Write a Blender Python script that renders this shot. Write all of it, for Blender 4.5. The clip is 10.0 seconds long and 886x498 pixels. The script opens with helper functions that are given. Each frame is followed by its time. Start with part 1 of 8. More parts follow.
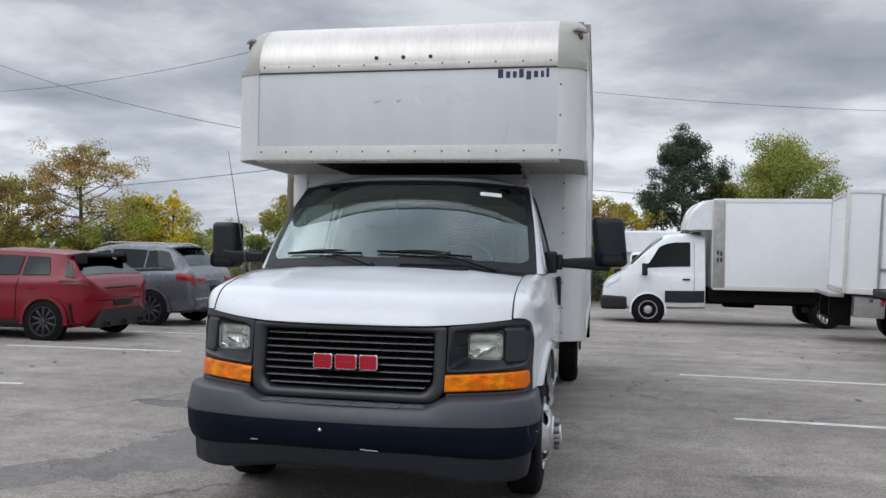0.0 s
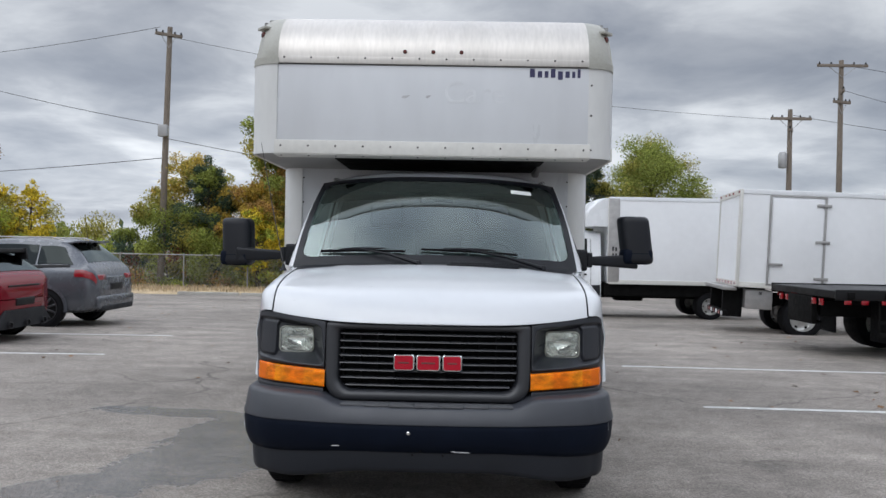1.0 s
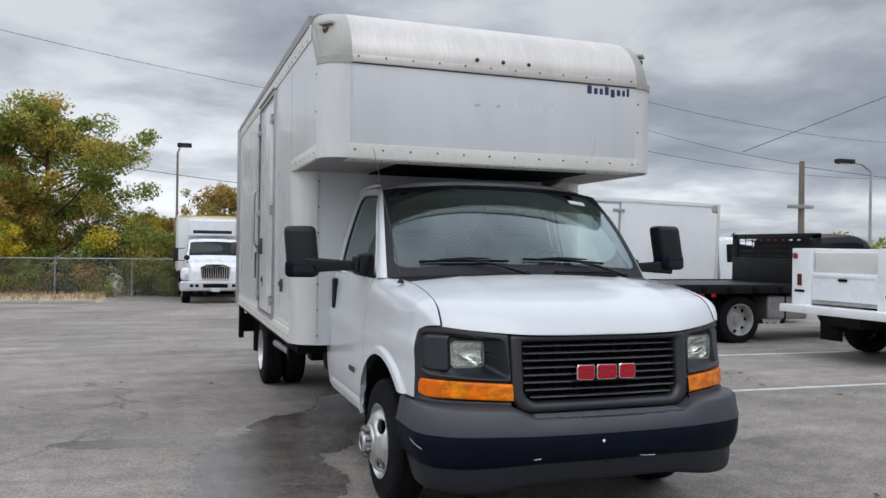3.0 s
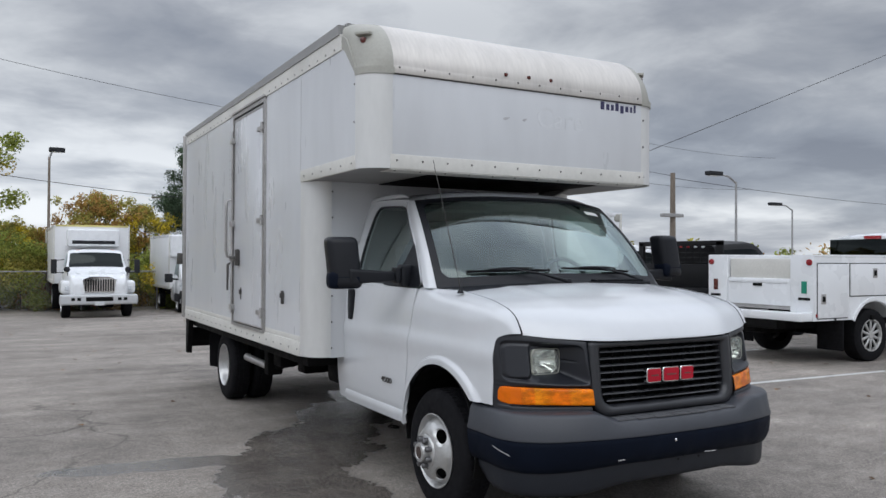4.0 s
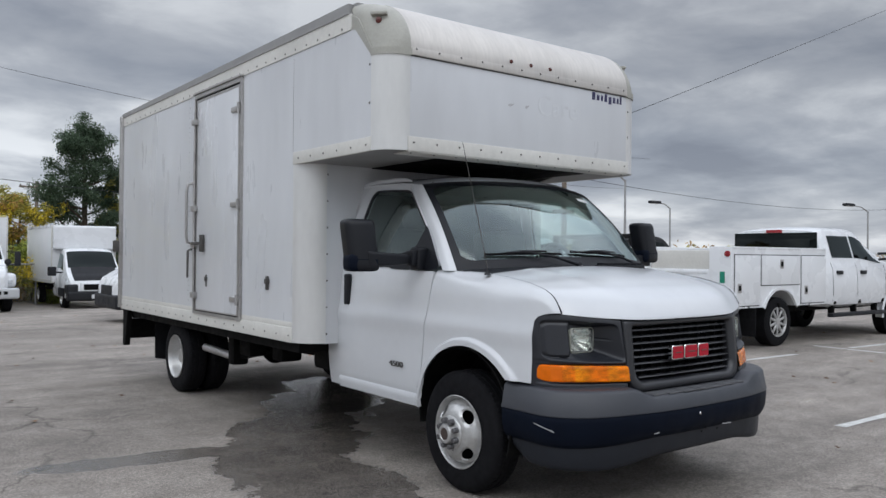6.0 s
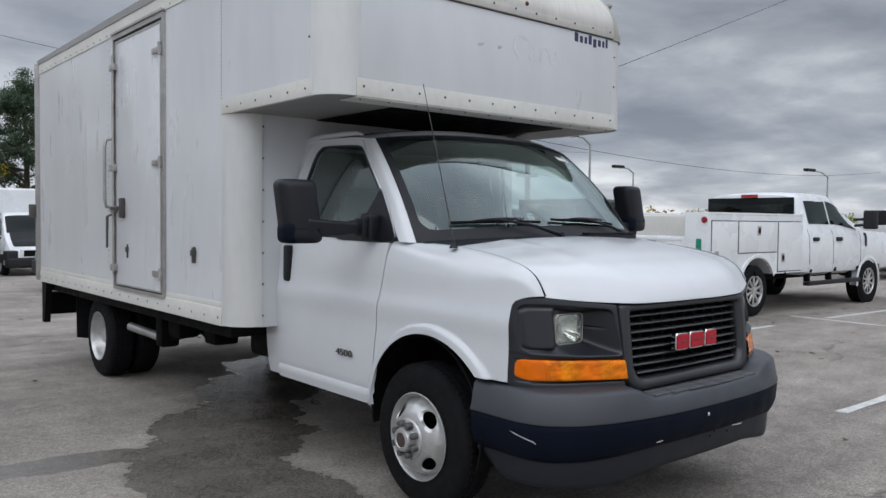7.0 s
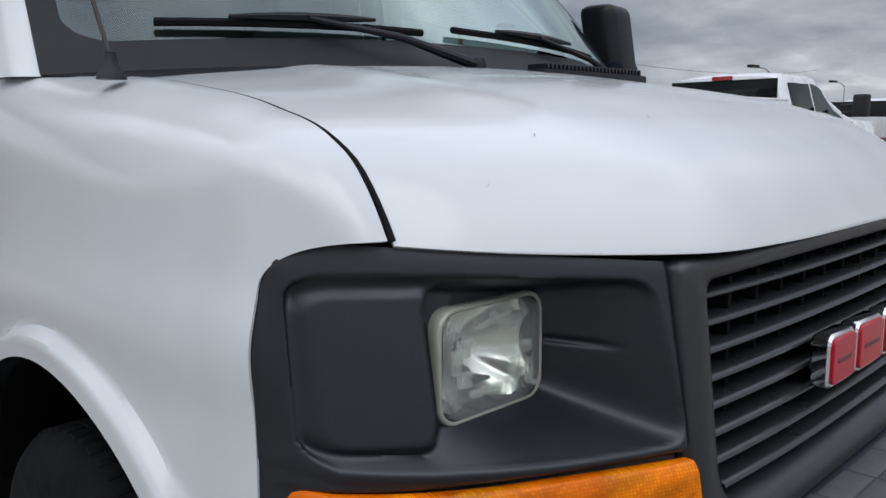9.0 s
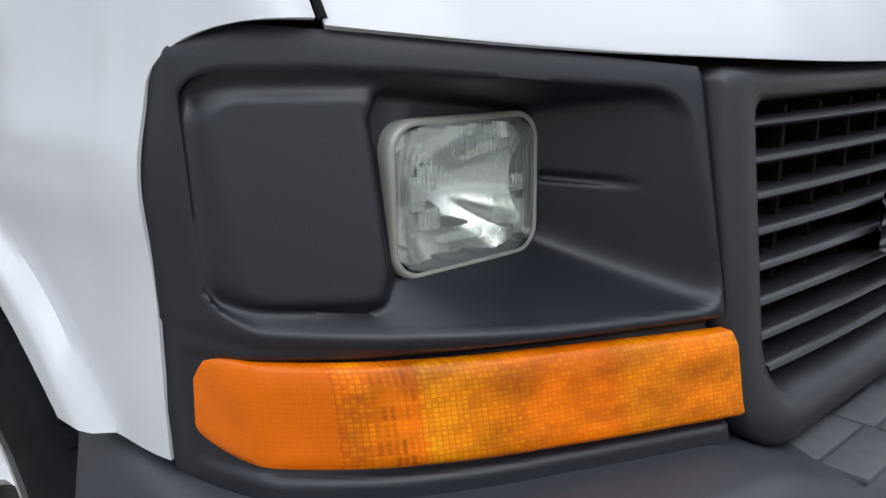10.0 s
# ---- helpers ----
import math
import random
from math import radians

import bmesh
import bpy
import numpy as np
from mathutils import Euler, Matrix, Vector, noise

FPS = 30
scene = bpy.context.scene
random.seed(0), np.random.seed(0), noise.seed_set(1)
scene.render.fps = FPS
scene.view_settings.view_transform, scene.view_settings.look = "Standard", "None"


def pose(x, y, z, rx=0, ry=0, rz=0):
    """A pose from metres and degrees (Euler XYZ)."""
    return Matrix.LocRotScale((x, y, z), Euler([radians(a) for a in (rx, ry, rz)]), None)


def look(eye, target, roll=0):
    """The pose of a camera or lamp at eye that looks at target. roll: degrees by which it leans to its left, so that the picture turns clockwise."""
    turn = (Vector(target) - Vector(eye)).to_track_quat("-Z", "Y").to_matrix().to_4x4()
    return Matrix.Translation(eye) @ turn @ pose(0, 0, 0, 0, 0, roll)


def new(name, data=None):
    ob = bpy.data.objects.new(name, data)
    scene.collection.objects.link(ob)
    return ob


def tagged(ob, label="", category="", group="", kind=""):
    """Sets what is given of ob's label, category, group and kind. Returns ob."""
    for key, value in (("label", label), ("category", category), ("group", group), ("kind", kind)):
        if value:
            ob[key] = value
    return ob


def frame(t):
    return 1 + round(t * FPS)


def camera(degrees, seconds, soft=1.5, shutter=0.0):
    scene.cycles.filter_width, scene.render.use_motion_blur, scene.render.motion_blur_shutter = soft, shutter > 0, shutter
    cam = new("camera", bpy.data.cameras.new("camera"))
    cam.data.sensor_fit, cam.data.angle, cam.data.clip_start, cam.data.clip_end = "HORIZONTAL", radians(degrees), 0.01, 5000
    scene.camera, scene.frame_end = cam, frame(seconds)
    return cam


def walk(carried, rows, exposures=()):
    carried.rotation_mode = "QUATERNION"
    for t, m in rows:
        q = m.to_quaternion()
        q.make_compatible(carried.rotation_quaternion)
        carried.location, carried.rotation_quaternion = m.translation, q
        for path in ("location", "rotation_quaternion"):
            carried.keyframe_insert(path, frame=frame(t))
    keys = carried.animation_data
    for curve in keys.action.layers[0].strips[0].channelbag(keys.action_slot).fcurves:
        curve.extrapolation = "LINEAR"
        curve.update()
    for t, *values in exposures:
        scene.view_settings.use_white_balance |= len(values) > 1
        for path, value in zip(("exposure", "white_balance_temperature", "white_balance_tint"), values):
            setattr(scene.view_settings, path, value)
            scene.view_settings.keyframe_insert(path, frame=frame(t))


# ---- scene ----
cam = camera(58.0, 10.0)
PATH = [
    (0, (1.358, -3.949, 1.505), (0.978, -1.985, 1.508), 1.0),
    (0.5, (0.77, -4.037, 1.521), (0.562, -2.048, 1.521), 1.1),
    (1, (0.181, -4.029, 1.506), (0.149, -2.029, 1.502), 1.1),
    (1.5, (-0.448, -4.03, 1.51), (-0.3, -2.035, 1.506), 1.3),
    (2, (-1.036, -3.93, 1.519), (-0.713, -1.956, 1.508), 1.2),
    (2.5, (-1.622, -3.787, 1.545), (-1.13, -1.849, 1.535), 1.0),
    (4, (-3.297, -3.231, 1.553), (-2.331, -1.48, 1.576), 0.3),
    (4.5, (-3.743, -2.999, 1.528), (-2.665, -1.315, 1.562), -0.0),
    (5, (-4.114, -2.877, 1.463), (-2.958, -1.245, 1.507), -0.1),
    (6.5, (-3.905, -2.52, 1.464), (-2.659, -0.956, 1.442), 0.7),
    (7, (-3.492, -2.072, 1.485), (-2.199, -0.547, 1.411), 0.6),
    (7.5, (-2.967, -1.588, 1.458), (-1.621, -0.114, 1.332), 0.4),
    (8, (-2.428, -1.088, 1.446), (-1.042, 0.341, 1.259), 0.2),
    (8.5, (-1.887, -0.628, 1.348), (-0.47, 0.768, 1.143), -0.1),
    (9, (-1.394, -0.296, 1.266), (-0.004, 1.11, 0.968), -0.5),
    (9.5, (-1.21, -0.19, 1.161), (0.126, 1.243, 0.761), -0.8),
    (10, (-1.2, -0.191, 1.115), (0.11, 1.244, 0.64), -0.9),
]
walk(cam, [(t, look(eye, target, roll)) for t, eye, target, roll in PATH], [(0.0, -0.38, 6280, 9), (2.5, -0.38, 6280, 9), (4.0, -0.48, 6280, 9), (7.0, -0.48, 6280, 9), (7.5, -0.38, 6280, 9), (8.0, -0.32, 6280, 9), (8.5, -0.45, 6280, 9), (9.0, -0.50, 6280, 9), (9.5, -0.48, 6280, 9), (10.0, -0.14, 6280, 9)])

# ---- world and sun ----
world = bpy.data.worlds.new("overcast")
scene.world = world
world.use_nodes = True
wn, wl = world.node_tree.nodes, world.node_tree.links
wn.clear()


def wmath(op, a, b=None, c=None):
    n = wn.new("ShaderNodeMath")
    n.operation = op
    for i, v in enumerate((a, b, c)):
        if v is None:
            continue
        if isinstance(v, (int, float)):
            n.inputs[i].default_value = v
        else:
            wl.new(v, n.inputs[i])
    return n.outputs[0]


SUN_ELEVATION, SUN_TURN = 52.0, 200.0
sky = wn.new("ShaderNodeTexSky")
sky.sky_type, sky.sun_disc = "NISHITA", False
sky.sun_elevation, sky.sun_rotation = radians(SUN_ELEVATION), radians(SUN_TURN)
tc = wn.new("ShaderNodeTexCoord")
sep = wn.new("ShaderNodeSeparateXYZ")
wl.new(tc.outputs["Generated"], sep.inputs[0])
up = wmath("MAXIMUM", sep.outputs[2], 0.0)
flat = wmath("ADD", up, 0.17)
comb = wn.new("ShaderNodeCombineXYZ")
wl.new(wmath("DIVIDE", sep.outputs[0], flat), comb.inputs[0])
wl.new(wmath("DIVIDE", sep.outputs[1], flat), comb.inputs[1])
comb.inputs[2].default_value = 2.2


def cloud(scale, detail, rough, warp):
    n = wn.new("ShaderNodeTexNoise")
    n.inputs["Scale"].default_value = scale
    n.inputs["Detail"].default_value = detail
    n.inputs["Roughness"].default_value = rough
    n.inputs["Distortion"].default_value = warp
    wl.new(comb.outputs[0], n.inputs["Vector"])
    return n.outputs[0]


big, fine = cloud(0.72, 3.0, 0.5, 0.3), cloud(1.9, 7.0, 0.56, 0.25)
mixed = wmath("ADD", wmath("MULTIPLY", big, 0.55), wmath("MULTIPLY", fine, 0.45))
ramp = wn.new("ShaderNodeValToRGB")
wl.new(mixed, ramp.inputs[0])
stops = [(0.335, (0.27, 0.285, 0.335)), (0.42, (0.375, 0.395, 0.445)), (0.50, (0.52, 0.535, 0.575)), (0.60, (0.84, 0.85, 0.87))]
ramp.color_ramp.elements[0].position, ramp.color_ramp.elements[1].position = stops[0][0], stops[-1][0]
ramp.color_ramp.elements[0].color, ramp.color_ramp.elements[1].color = (*stops[0][1], 1), (*stops[-1][1], 1)
for p, c in stops[1:-1]:
    ramp.color_ramp.elements.new(p).color = (*c, 1)
# an overcast sky is brightest overhead, and a little brighter again close to the horizon
zen = wn.new("ShaderNodeMapRange")
zen.interpolation_type = "SMOOTHSTEP"
zen.inputs["From Min"].default_value, zen.inputs["From Max"].default_value = 0.27, 0.66
zen.inputs["To Min"].default_value, zen.inputs["To Max"].default_value = 1.0, 3.65
wl.new(sep.outputs[2], zen.inputs["Value"])
hor = wn.new("ShaderNodeMapRange")
hor.interpolation_type = "SMOOTHSTEP"
hor.inputs["From Min"].default_value, hor.inputs["From Max"].default_value = 0.02, 0.24
hor.inputs["To Min"].default_value, hor.inputs["To Max"].default_value = 1.45, 1.0
wl.new(sep.outputs[2], hor.inputs["Value"])
bg1, bg2, add, wout = wn.new("ShaderNodeBackground"), wn.new("ShaderNodeBackground"), wn.new("ShaderNodeAddShader"), wn.new("ShaderNodeOutputWorld")
wl.new(ramp.outputs[0], bg1.inputs[0])
west = wmath("SUBTRACT", 1.03, wmath("MULTIPLY", sep.outputs[0], 0.15))
wl.new(wmath("MULTIPLY", wmath("MULTIPLY", zen.outputs[0], hor.outputs[0]), west), bg1.inputs[1])
wl.new(sky.outputs[0], bg2.inputs[0])
bg2.inputs[1].default_value = 0.012
wl.new(bg1.outputs[0], add.inputs[0])
wl.new(bg2.outputs[0], add.inputs[1])
wl.new(add.outputs[0], wout.inputs[0])

sun = new("sun", bpy.data.lights.new("sun", "SUN"))
sun.data.energy, sun.data.angle, sun.data.color = 0.6, radians(35), (1.0, 0.97, 0.93)
sun.matrix_world = pose(0, 0, 30, 90 - SUN_ELEVATION, 0, 180 - SUN_TURN)
tagged(sun, "soft sun behind the cloud", "sun", kind="structure")


# ---- materials ----
def material(name, colour, rough=0.5, metal=0.0, coat=0.0, vary=0.06, scale=3.0, fine=0.0, fine_scale=60.0, bump=0.0, bump_scale=80.0, random=0.0, trans=0.0, ior=1.5, stretch=(1, 1, 1), island=0.0, spec=0.5):
    """A surface with large and fine variation of colour, fine relief, and a tint that differs from piece to piece."""
    m = bpy.data.materials.new(name)
    m.use_nodes = True
    n, l = m.node_tree.nodes, m.node_tree.links
    b = n["Principled BSDF"]
    b.inputs["Roughness"].default_value, b.inputs["Metallic"].default_value = rough, metal
    b.inputs["Coat Weight"].default_value, b.inputs["Coat Roughness"].default_value = coat, 0.04
    b.inputs["Transmission Weight"].default_value, b.inputs["IOR"].default_value = trans, ior
    b.inputs["Specular IOR Level"].default_value = spec
    tex = n.new("ShaderNodeTexCoord")
    mp = n.new("ShaderNodeMapping")
    mp.inputs["Scale"].default_value = stretch
    l.new(tex.outputs["Object"], mp.inputs[0])

    def noise_tex(s, detail):
        t = n.new("ShaderNodeTexNoise")
        t.inputs["Scale"].default_value, t.inputs["Detail"].default_value = s, detail
        l.new(mp.outputs[0], t.inputs["Vector"])
        return t.outputs[0]

    def ranged(value, spread):
        r = n.new("ShaderNodeMapRange")
        r.inputs["From Min"].default_value, r.inputs["From Max"].default_value = 0.25, 0.75
        r.inputs["To Min"].default_value, r.inputs["To Max"].default_value = 1 - spread, 1 + spread
        l.new(value, r.inputs["Value"])
        return r.outputs[0]

    def times(a, b2):
        t = n.new("ShaderNodeMath")
        t.operation = "MULTIPLY"
        l.new(a, t.inputs[0])
        l.new(b2, t.inputs[1])
        return t.outputs[0]

    gain = ranged(noise_tex(scale, 4.0), vary)
    if fine:
        gain = times(gain, ranged(noise_tex(fine_scale, 3.0), fine))
    if random:
        info = n.new("ShaderNodeObjectInfo")
        gain = times(gain, ranged(info.outputs["Random"], random))
    if island:
        geo = n.new("ShaderNodeNewGeometry")
        gain = times(gain, ranged(geo.outputs["Random Per Island"], island))
    mix = n.new("ShaderNodeVectorMath")
    mix.operation = "SCALE"
    mix.inputs[0].default_value = colour
    l.new(gain, mix.inputs["Scale"])
    l.new(mix.outputs[0], b.inputs["Base Color"])
    rr = n.new("ShaderNodeMath")
    rr.operation, rr.use_clamp = "MULTIPLY", True
    l.new(ranged(noise_tex(scale * 2.3, 5.0), 0.18), rr.inputs[0])
    rr.inputs[1].default_value = rough
    l.new(rr.outputs[0], b.inputs["Roughness"])
    if bump:
        bp = n.new("ShaderNodeBump")
        bp.inputs["Strength"].default_value, bp.inputs["Distance"].default_value = bump, 0.002
        l.new(noise_tex(bump_scale, 4.0), bp.inputs["Height"])
        l.new(bp.outputs[0], b.inputs["Normal"])
    return m


def pane(name, tint, gloss=1.0, rise=4.2):
    """Thin window glass: clear and tinted straight on, a mirror at a glancing angle."""
    m = bpy.data.materials.new(name)
    m.use_nodes = True
    n, l = m.node_tree.nodes, m.node_tree.links
    n.clear()
    lw = n.new("ShaderNodeLayerWeight")
    lw.inputs[0].default_value = 0.5
    p = n.new("ShaderNodeMath")
    p.operation = "POWER"
    l.new(lw.outputs["Facing"], p.inputs[0])
    p.inputs[1].default_value = rise
    r = n.new("ShaderNodeMapRange")
    r.inputs["To Min"].default_value, r.inputs["To Max"].default_value = 0.085 * gloss, 0.95
    l.new(p.outputs[0], r.inputs["Value"])
    clear, shine, mix, out = n.new("ShaderNodeBsdfTransparent"), n.new("ShaderNodeBsdfGlossy"), n.new("ShaderNodeMixShader"), n.new("ShaderNodeOutputMaterial")
    clear.inputs[0].default_value = (*tint, 1)
    shine.inputs["Roughness"].default_value = 0.015
    shine.inputs["Color"].default_value = (0.88, 1.0, 0.985, 1)
    l.new(r.outputs[0], mix.inputs[0])
    l.new(clear.outputs[0], mix.inputs[1])
    l.new(shine.outputs[0], mix.inputs[2])
    l.new(mix.outputs[0], out.inputs[0])
    return m


WHITE = material("white_paint", (0.605, 0.620, 0.638), 0.18, coat=0.35, vary=0.03, scale=1.6, fine=0.012, fine_scale=14)
PANEL = material("white_panel", (0.60, 0.614, 0.632), 0.30, coat=0.25, vary=0.09, scale=1.5, fine=0.025, fine_scale=8, bump=0.015, bump_scale=5, stretch=(1, 1, 0.28))
CREAM = material("aged_white_rail", (0.63, 0.62, 0.58), 0.42, vary=0.08, scale=2.5, fine=0.05, fine_scale=30, bump=0.05)
POST = material("painted_aluminium_post", (0.66, 0.66, 0.645), 0.33, metal=0.25, vary=0.07, scale=2.2, fine=0.03, fine_scale=25, stretch=(1, 1, 0.3))
ROLL = material("brushed_aluminium", (0.60, 0.57, 0.53), 0.44, metal=0.6, vary=0.09, scale=1.5, fine=0.07, fine_scale=18, bump=0.06, bump_scale=40, stretch=(3, 0.6, 0.6))
CASTING = material("grey_plastic_corner", (0.36, 0.355, 0.315), 0.5, vary=0.1, scale=5, fine=0.06, bump=0.1)
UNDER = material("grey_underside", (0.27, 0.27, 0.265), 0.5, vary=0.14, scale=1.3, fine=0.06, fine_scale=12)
ALU = material("worn_aluminium", (0.42, 0.41, 0.40), 0.45, metal=0.7, vary=0.16, scale=6, fine=0.1, fine_scale=40)
TRIM = material("black_grained_plastic", (0.007, 0.008, 0.011), 0.44, vary=0.12, scale=4, fine=0.12, fine_scale=300, bump=0.12, bump_scale=500, spec=0.3)
BEZEL = material("black_bezel_plastic", (0.0075, 0.0090, 0.0140), 0.42, vary=0.12, scale=4, fine=0.12, fine_scale=300, bump=0.10, bump_scale=500, spec=0.6)
SURROUND = material("grey_grained_plastic", (0.018, 0.0190, 0.0225), 0.38, vary=0.12, scale=4, fine=0.1, fine_scale=300, bump=0.10, bump_scale=450, spec=0.6)
SLAT = material("grey_grille_plastic", (0.026, 0.027, 0.030), 0.30, vary=0.1, scale=5, fine=0.1, fine_scale=200, spec=0.6)
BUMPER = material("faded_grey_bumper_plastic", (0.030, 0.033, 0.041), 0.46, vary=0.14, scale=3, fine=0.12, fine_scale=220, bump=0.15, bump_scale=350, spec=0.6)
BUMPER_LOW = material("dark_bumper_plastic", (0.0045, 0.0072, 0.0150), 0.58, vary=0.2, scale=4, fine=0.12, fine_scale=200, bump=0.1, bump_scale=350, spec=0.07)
DAM = material("dark_grey_dam_plastic", (0.011, 0.013, 0.018), 0.5, vary=0.14, scale=3, fine=0.12, fine_scale=220, bump=0.15, bump_scale=350, spec=0.3)
RUBBER = material("tyre_rubber", (0.0085, 0.0085, 0.0098), 0.8, vary=0.2, scale=9, fine=0.15, bump=0.15, bump_scale=120, spec=0.12)
STEEL = material("silver_wheel_paint", (0.52, 0.52, 0.51), 0.32, metal=0.65, vary=0.12, scale=9, fine=0.08, fine_scale=50)
NUT = material("dull_wheel_nut", (0.16, 0.16, 0.165), 0.4, metal=0.7, vary=0.2, scale=20)
CHROME = material("chrome", (0.80, 0.81, 0.82), 0.08, metal=1.0, vary=0.03)
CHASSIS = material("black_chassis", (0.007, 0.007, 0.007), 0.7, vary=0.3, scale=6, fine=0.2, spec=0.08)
RUST_DARK = material("dark_rusty_cap", (0.055, 0.038, 0.032), 0.6, vary=0.3, scale=20)
BOLT = material("dark_rivet", (0.10, 0.095, 0.09), 0.5, metal=0.6, vary=0.2)
BADGE_RED = material("red_enamel", (0.40, 0.006, 0.022), 0.25, coat=0.15, vary=0.05, spec=0.3)
INK = material("navy_lettering", (0.030, 0.028, 0.085), 0.4, vary=0.05)
TAN_RED = material("maroon_trim", (0.14, 0.03, 0.03), 0.6, vary=0.2)
CABIN = material("grey_cabin_plastic", (0.13, 0.135, 0.135), 0.7, vary=0.08, fine=0.05)
CABIN_DARK = material("dark_headliner", (0.05, 0.051, 0.053), 0.9, vary=0.08)
SEAT = material("grey_seat_fabric", (0.10, 0.102, 0.105), 0.9, vary=0.1, fine=0.1)
PAPER = material("white_sticker", (0.75, 0.78, 0.76), 0.5)
MARKER = material("dark_red_marker_lens", (0.09, 0.02, 0.015), 0.25, vary=0.2)
GLASS = pane("windscreen_glass", (0.78, 0.95, 0.92), 0.95, 2.2)
SIDE_GLASS = pane("tinted_side_glass", (0.45, 0.52, 0.50), 1.3)
DARK_GLASS = pane("dark_privacy_glass", (0.02, 0.023, 0.027), 0.35)
REFLECTOR = material("lamp_reflector", (0.95, 0.945, 0.92), 0.24, metal=1.0, vary=0.06, scale=30, bump=0.15, bump_scale=60, stretch=(1, 1, 0.25))
CHIP = material("dark_paint_chip", (0.30, 0.30, 0.31), 0.6)
GHOST = material("cleaner_panel_trace", (0.628, 0.642, 0.658), 0.34, coat=0.2, vary=0.10, scale=8)
SCUFF = material("pale_scuff", (0.42, 0.42, 0.43), 0.7, vary=0.2, scale=30)


def fluted(name, milky=0.26):
    """Pressed lamp glass: fine upright flutes that scatter some light, clear between."""
    m = pane(name, (0.90, 0.92, 0.89), 1.2)
    n, l = m.node_tree.nodes, m.node_tree.links
    tex, wave = n.new("ShaderNodeTexCoord"), n.new("ShaderNodeTexWave")
    wave.wave_type, wave.bands_direction = "BANDS", "X"
    wave.inputs["Scale"].default_value, wave.inputs["Distortion"].default_value = 75.0, 0.12
    wave.inputs["Detail"].default_value = 1.0
    l.new(tex.outputs["Object"], wave.inputs["Vector"])
    patch_ = n.new("ShaderNodeTexNoise")
    patch_.inputs["Scale"].default_value = 26.0
    l.new(tex.outputs["Object"], patch_.inputs["Vector"])
    mul = n.new("ShaderNodeMath")
    mul.operation = "MULTIPLY"
    l.new(wave.outputs["Fac"], mul.inputs[0])
    l.new(patch_.outputs[0], mul.inputs[1])
    rng_ = n.new("ShaderNodeMapRange")
    rng_.inputs["From Max"].default_value = 0.6
    rng_.inputs["To Min"].default_value, rng_.inputs["To Max"].default_value = milky * 0.35, milky * 1.25
    l.new(mul.outputs[0], rng_.inputs["Value"])
    white, mix = n.new("ShaderNodeBsdfDiffuse"), n.new("ShaderNodeMixShader")
    white.inputs[0].default_value = (0.80, 0.82, 0.78, 1)
    out = [q for q in n if q.bl_idname == "ShaderNodeOutputMaterial"][0]
    glass_out = out.inputs[0].links[0].from_socket
    l.new(rng_.outputs[0], mix.inputs[0])
    l.new(glass_out, mix.inputs[1])
    l.new(white.outputs[0], mix.inputs[2])
    l.new(mix.outputs[0], out.inputs[0])
    return m


PRISM = fluted("prism_lamp_glass", 0.25)


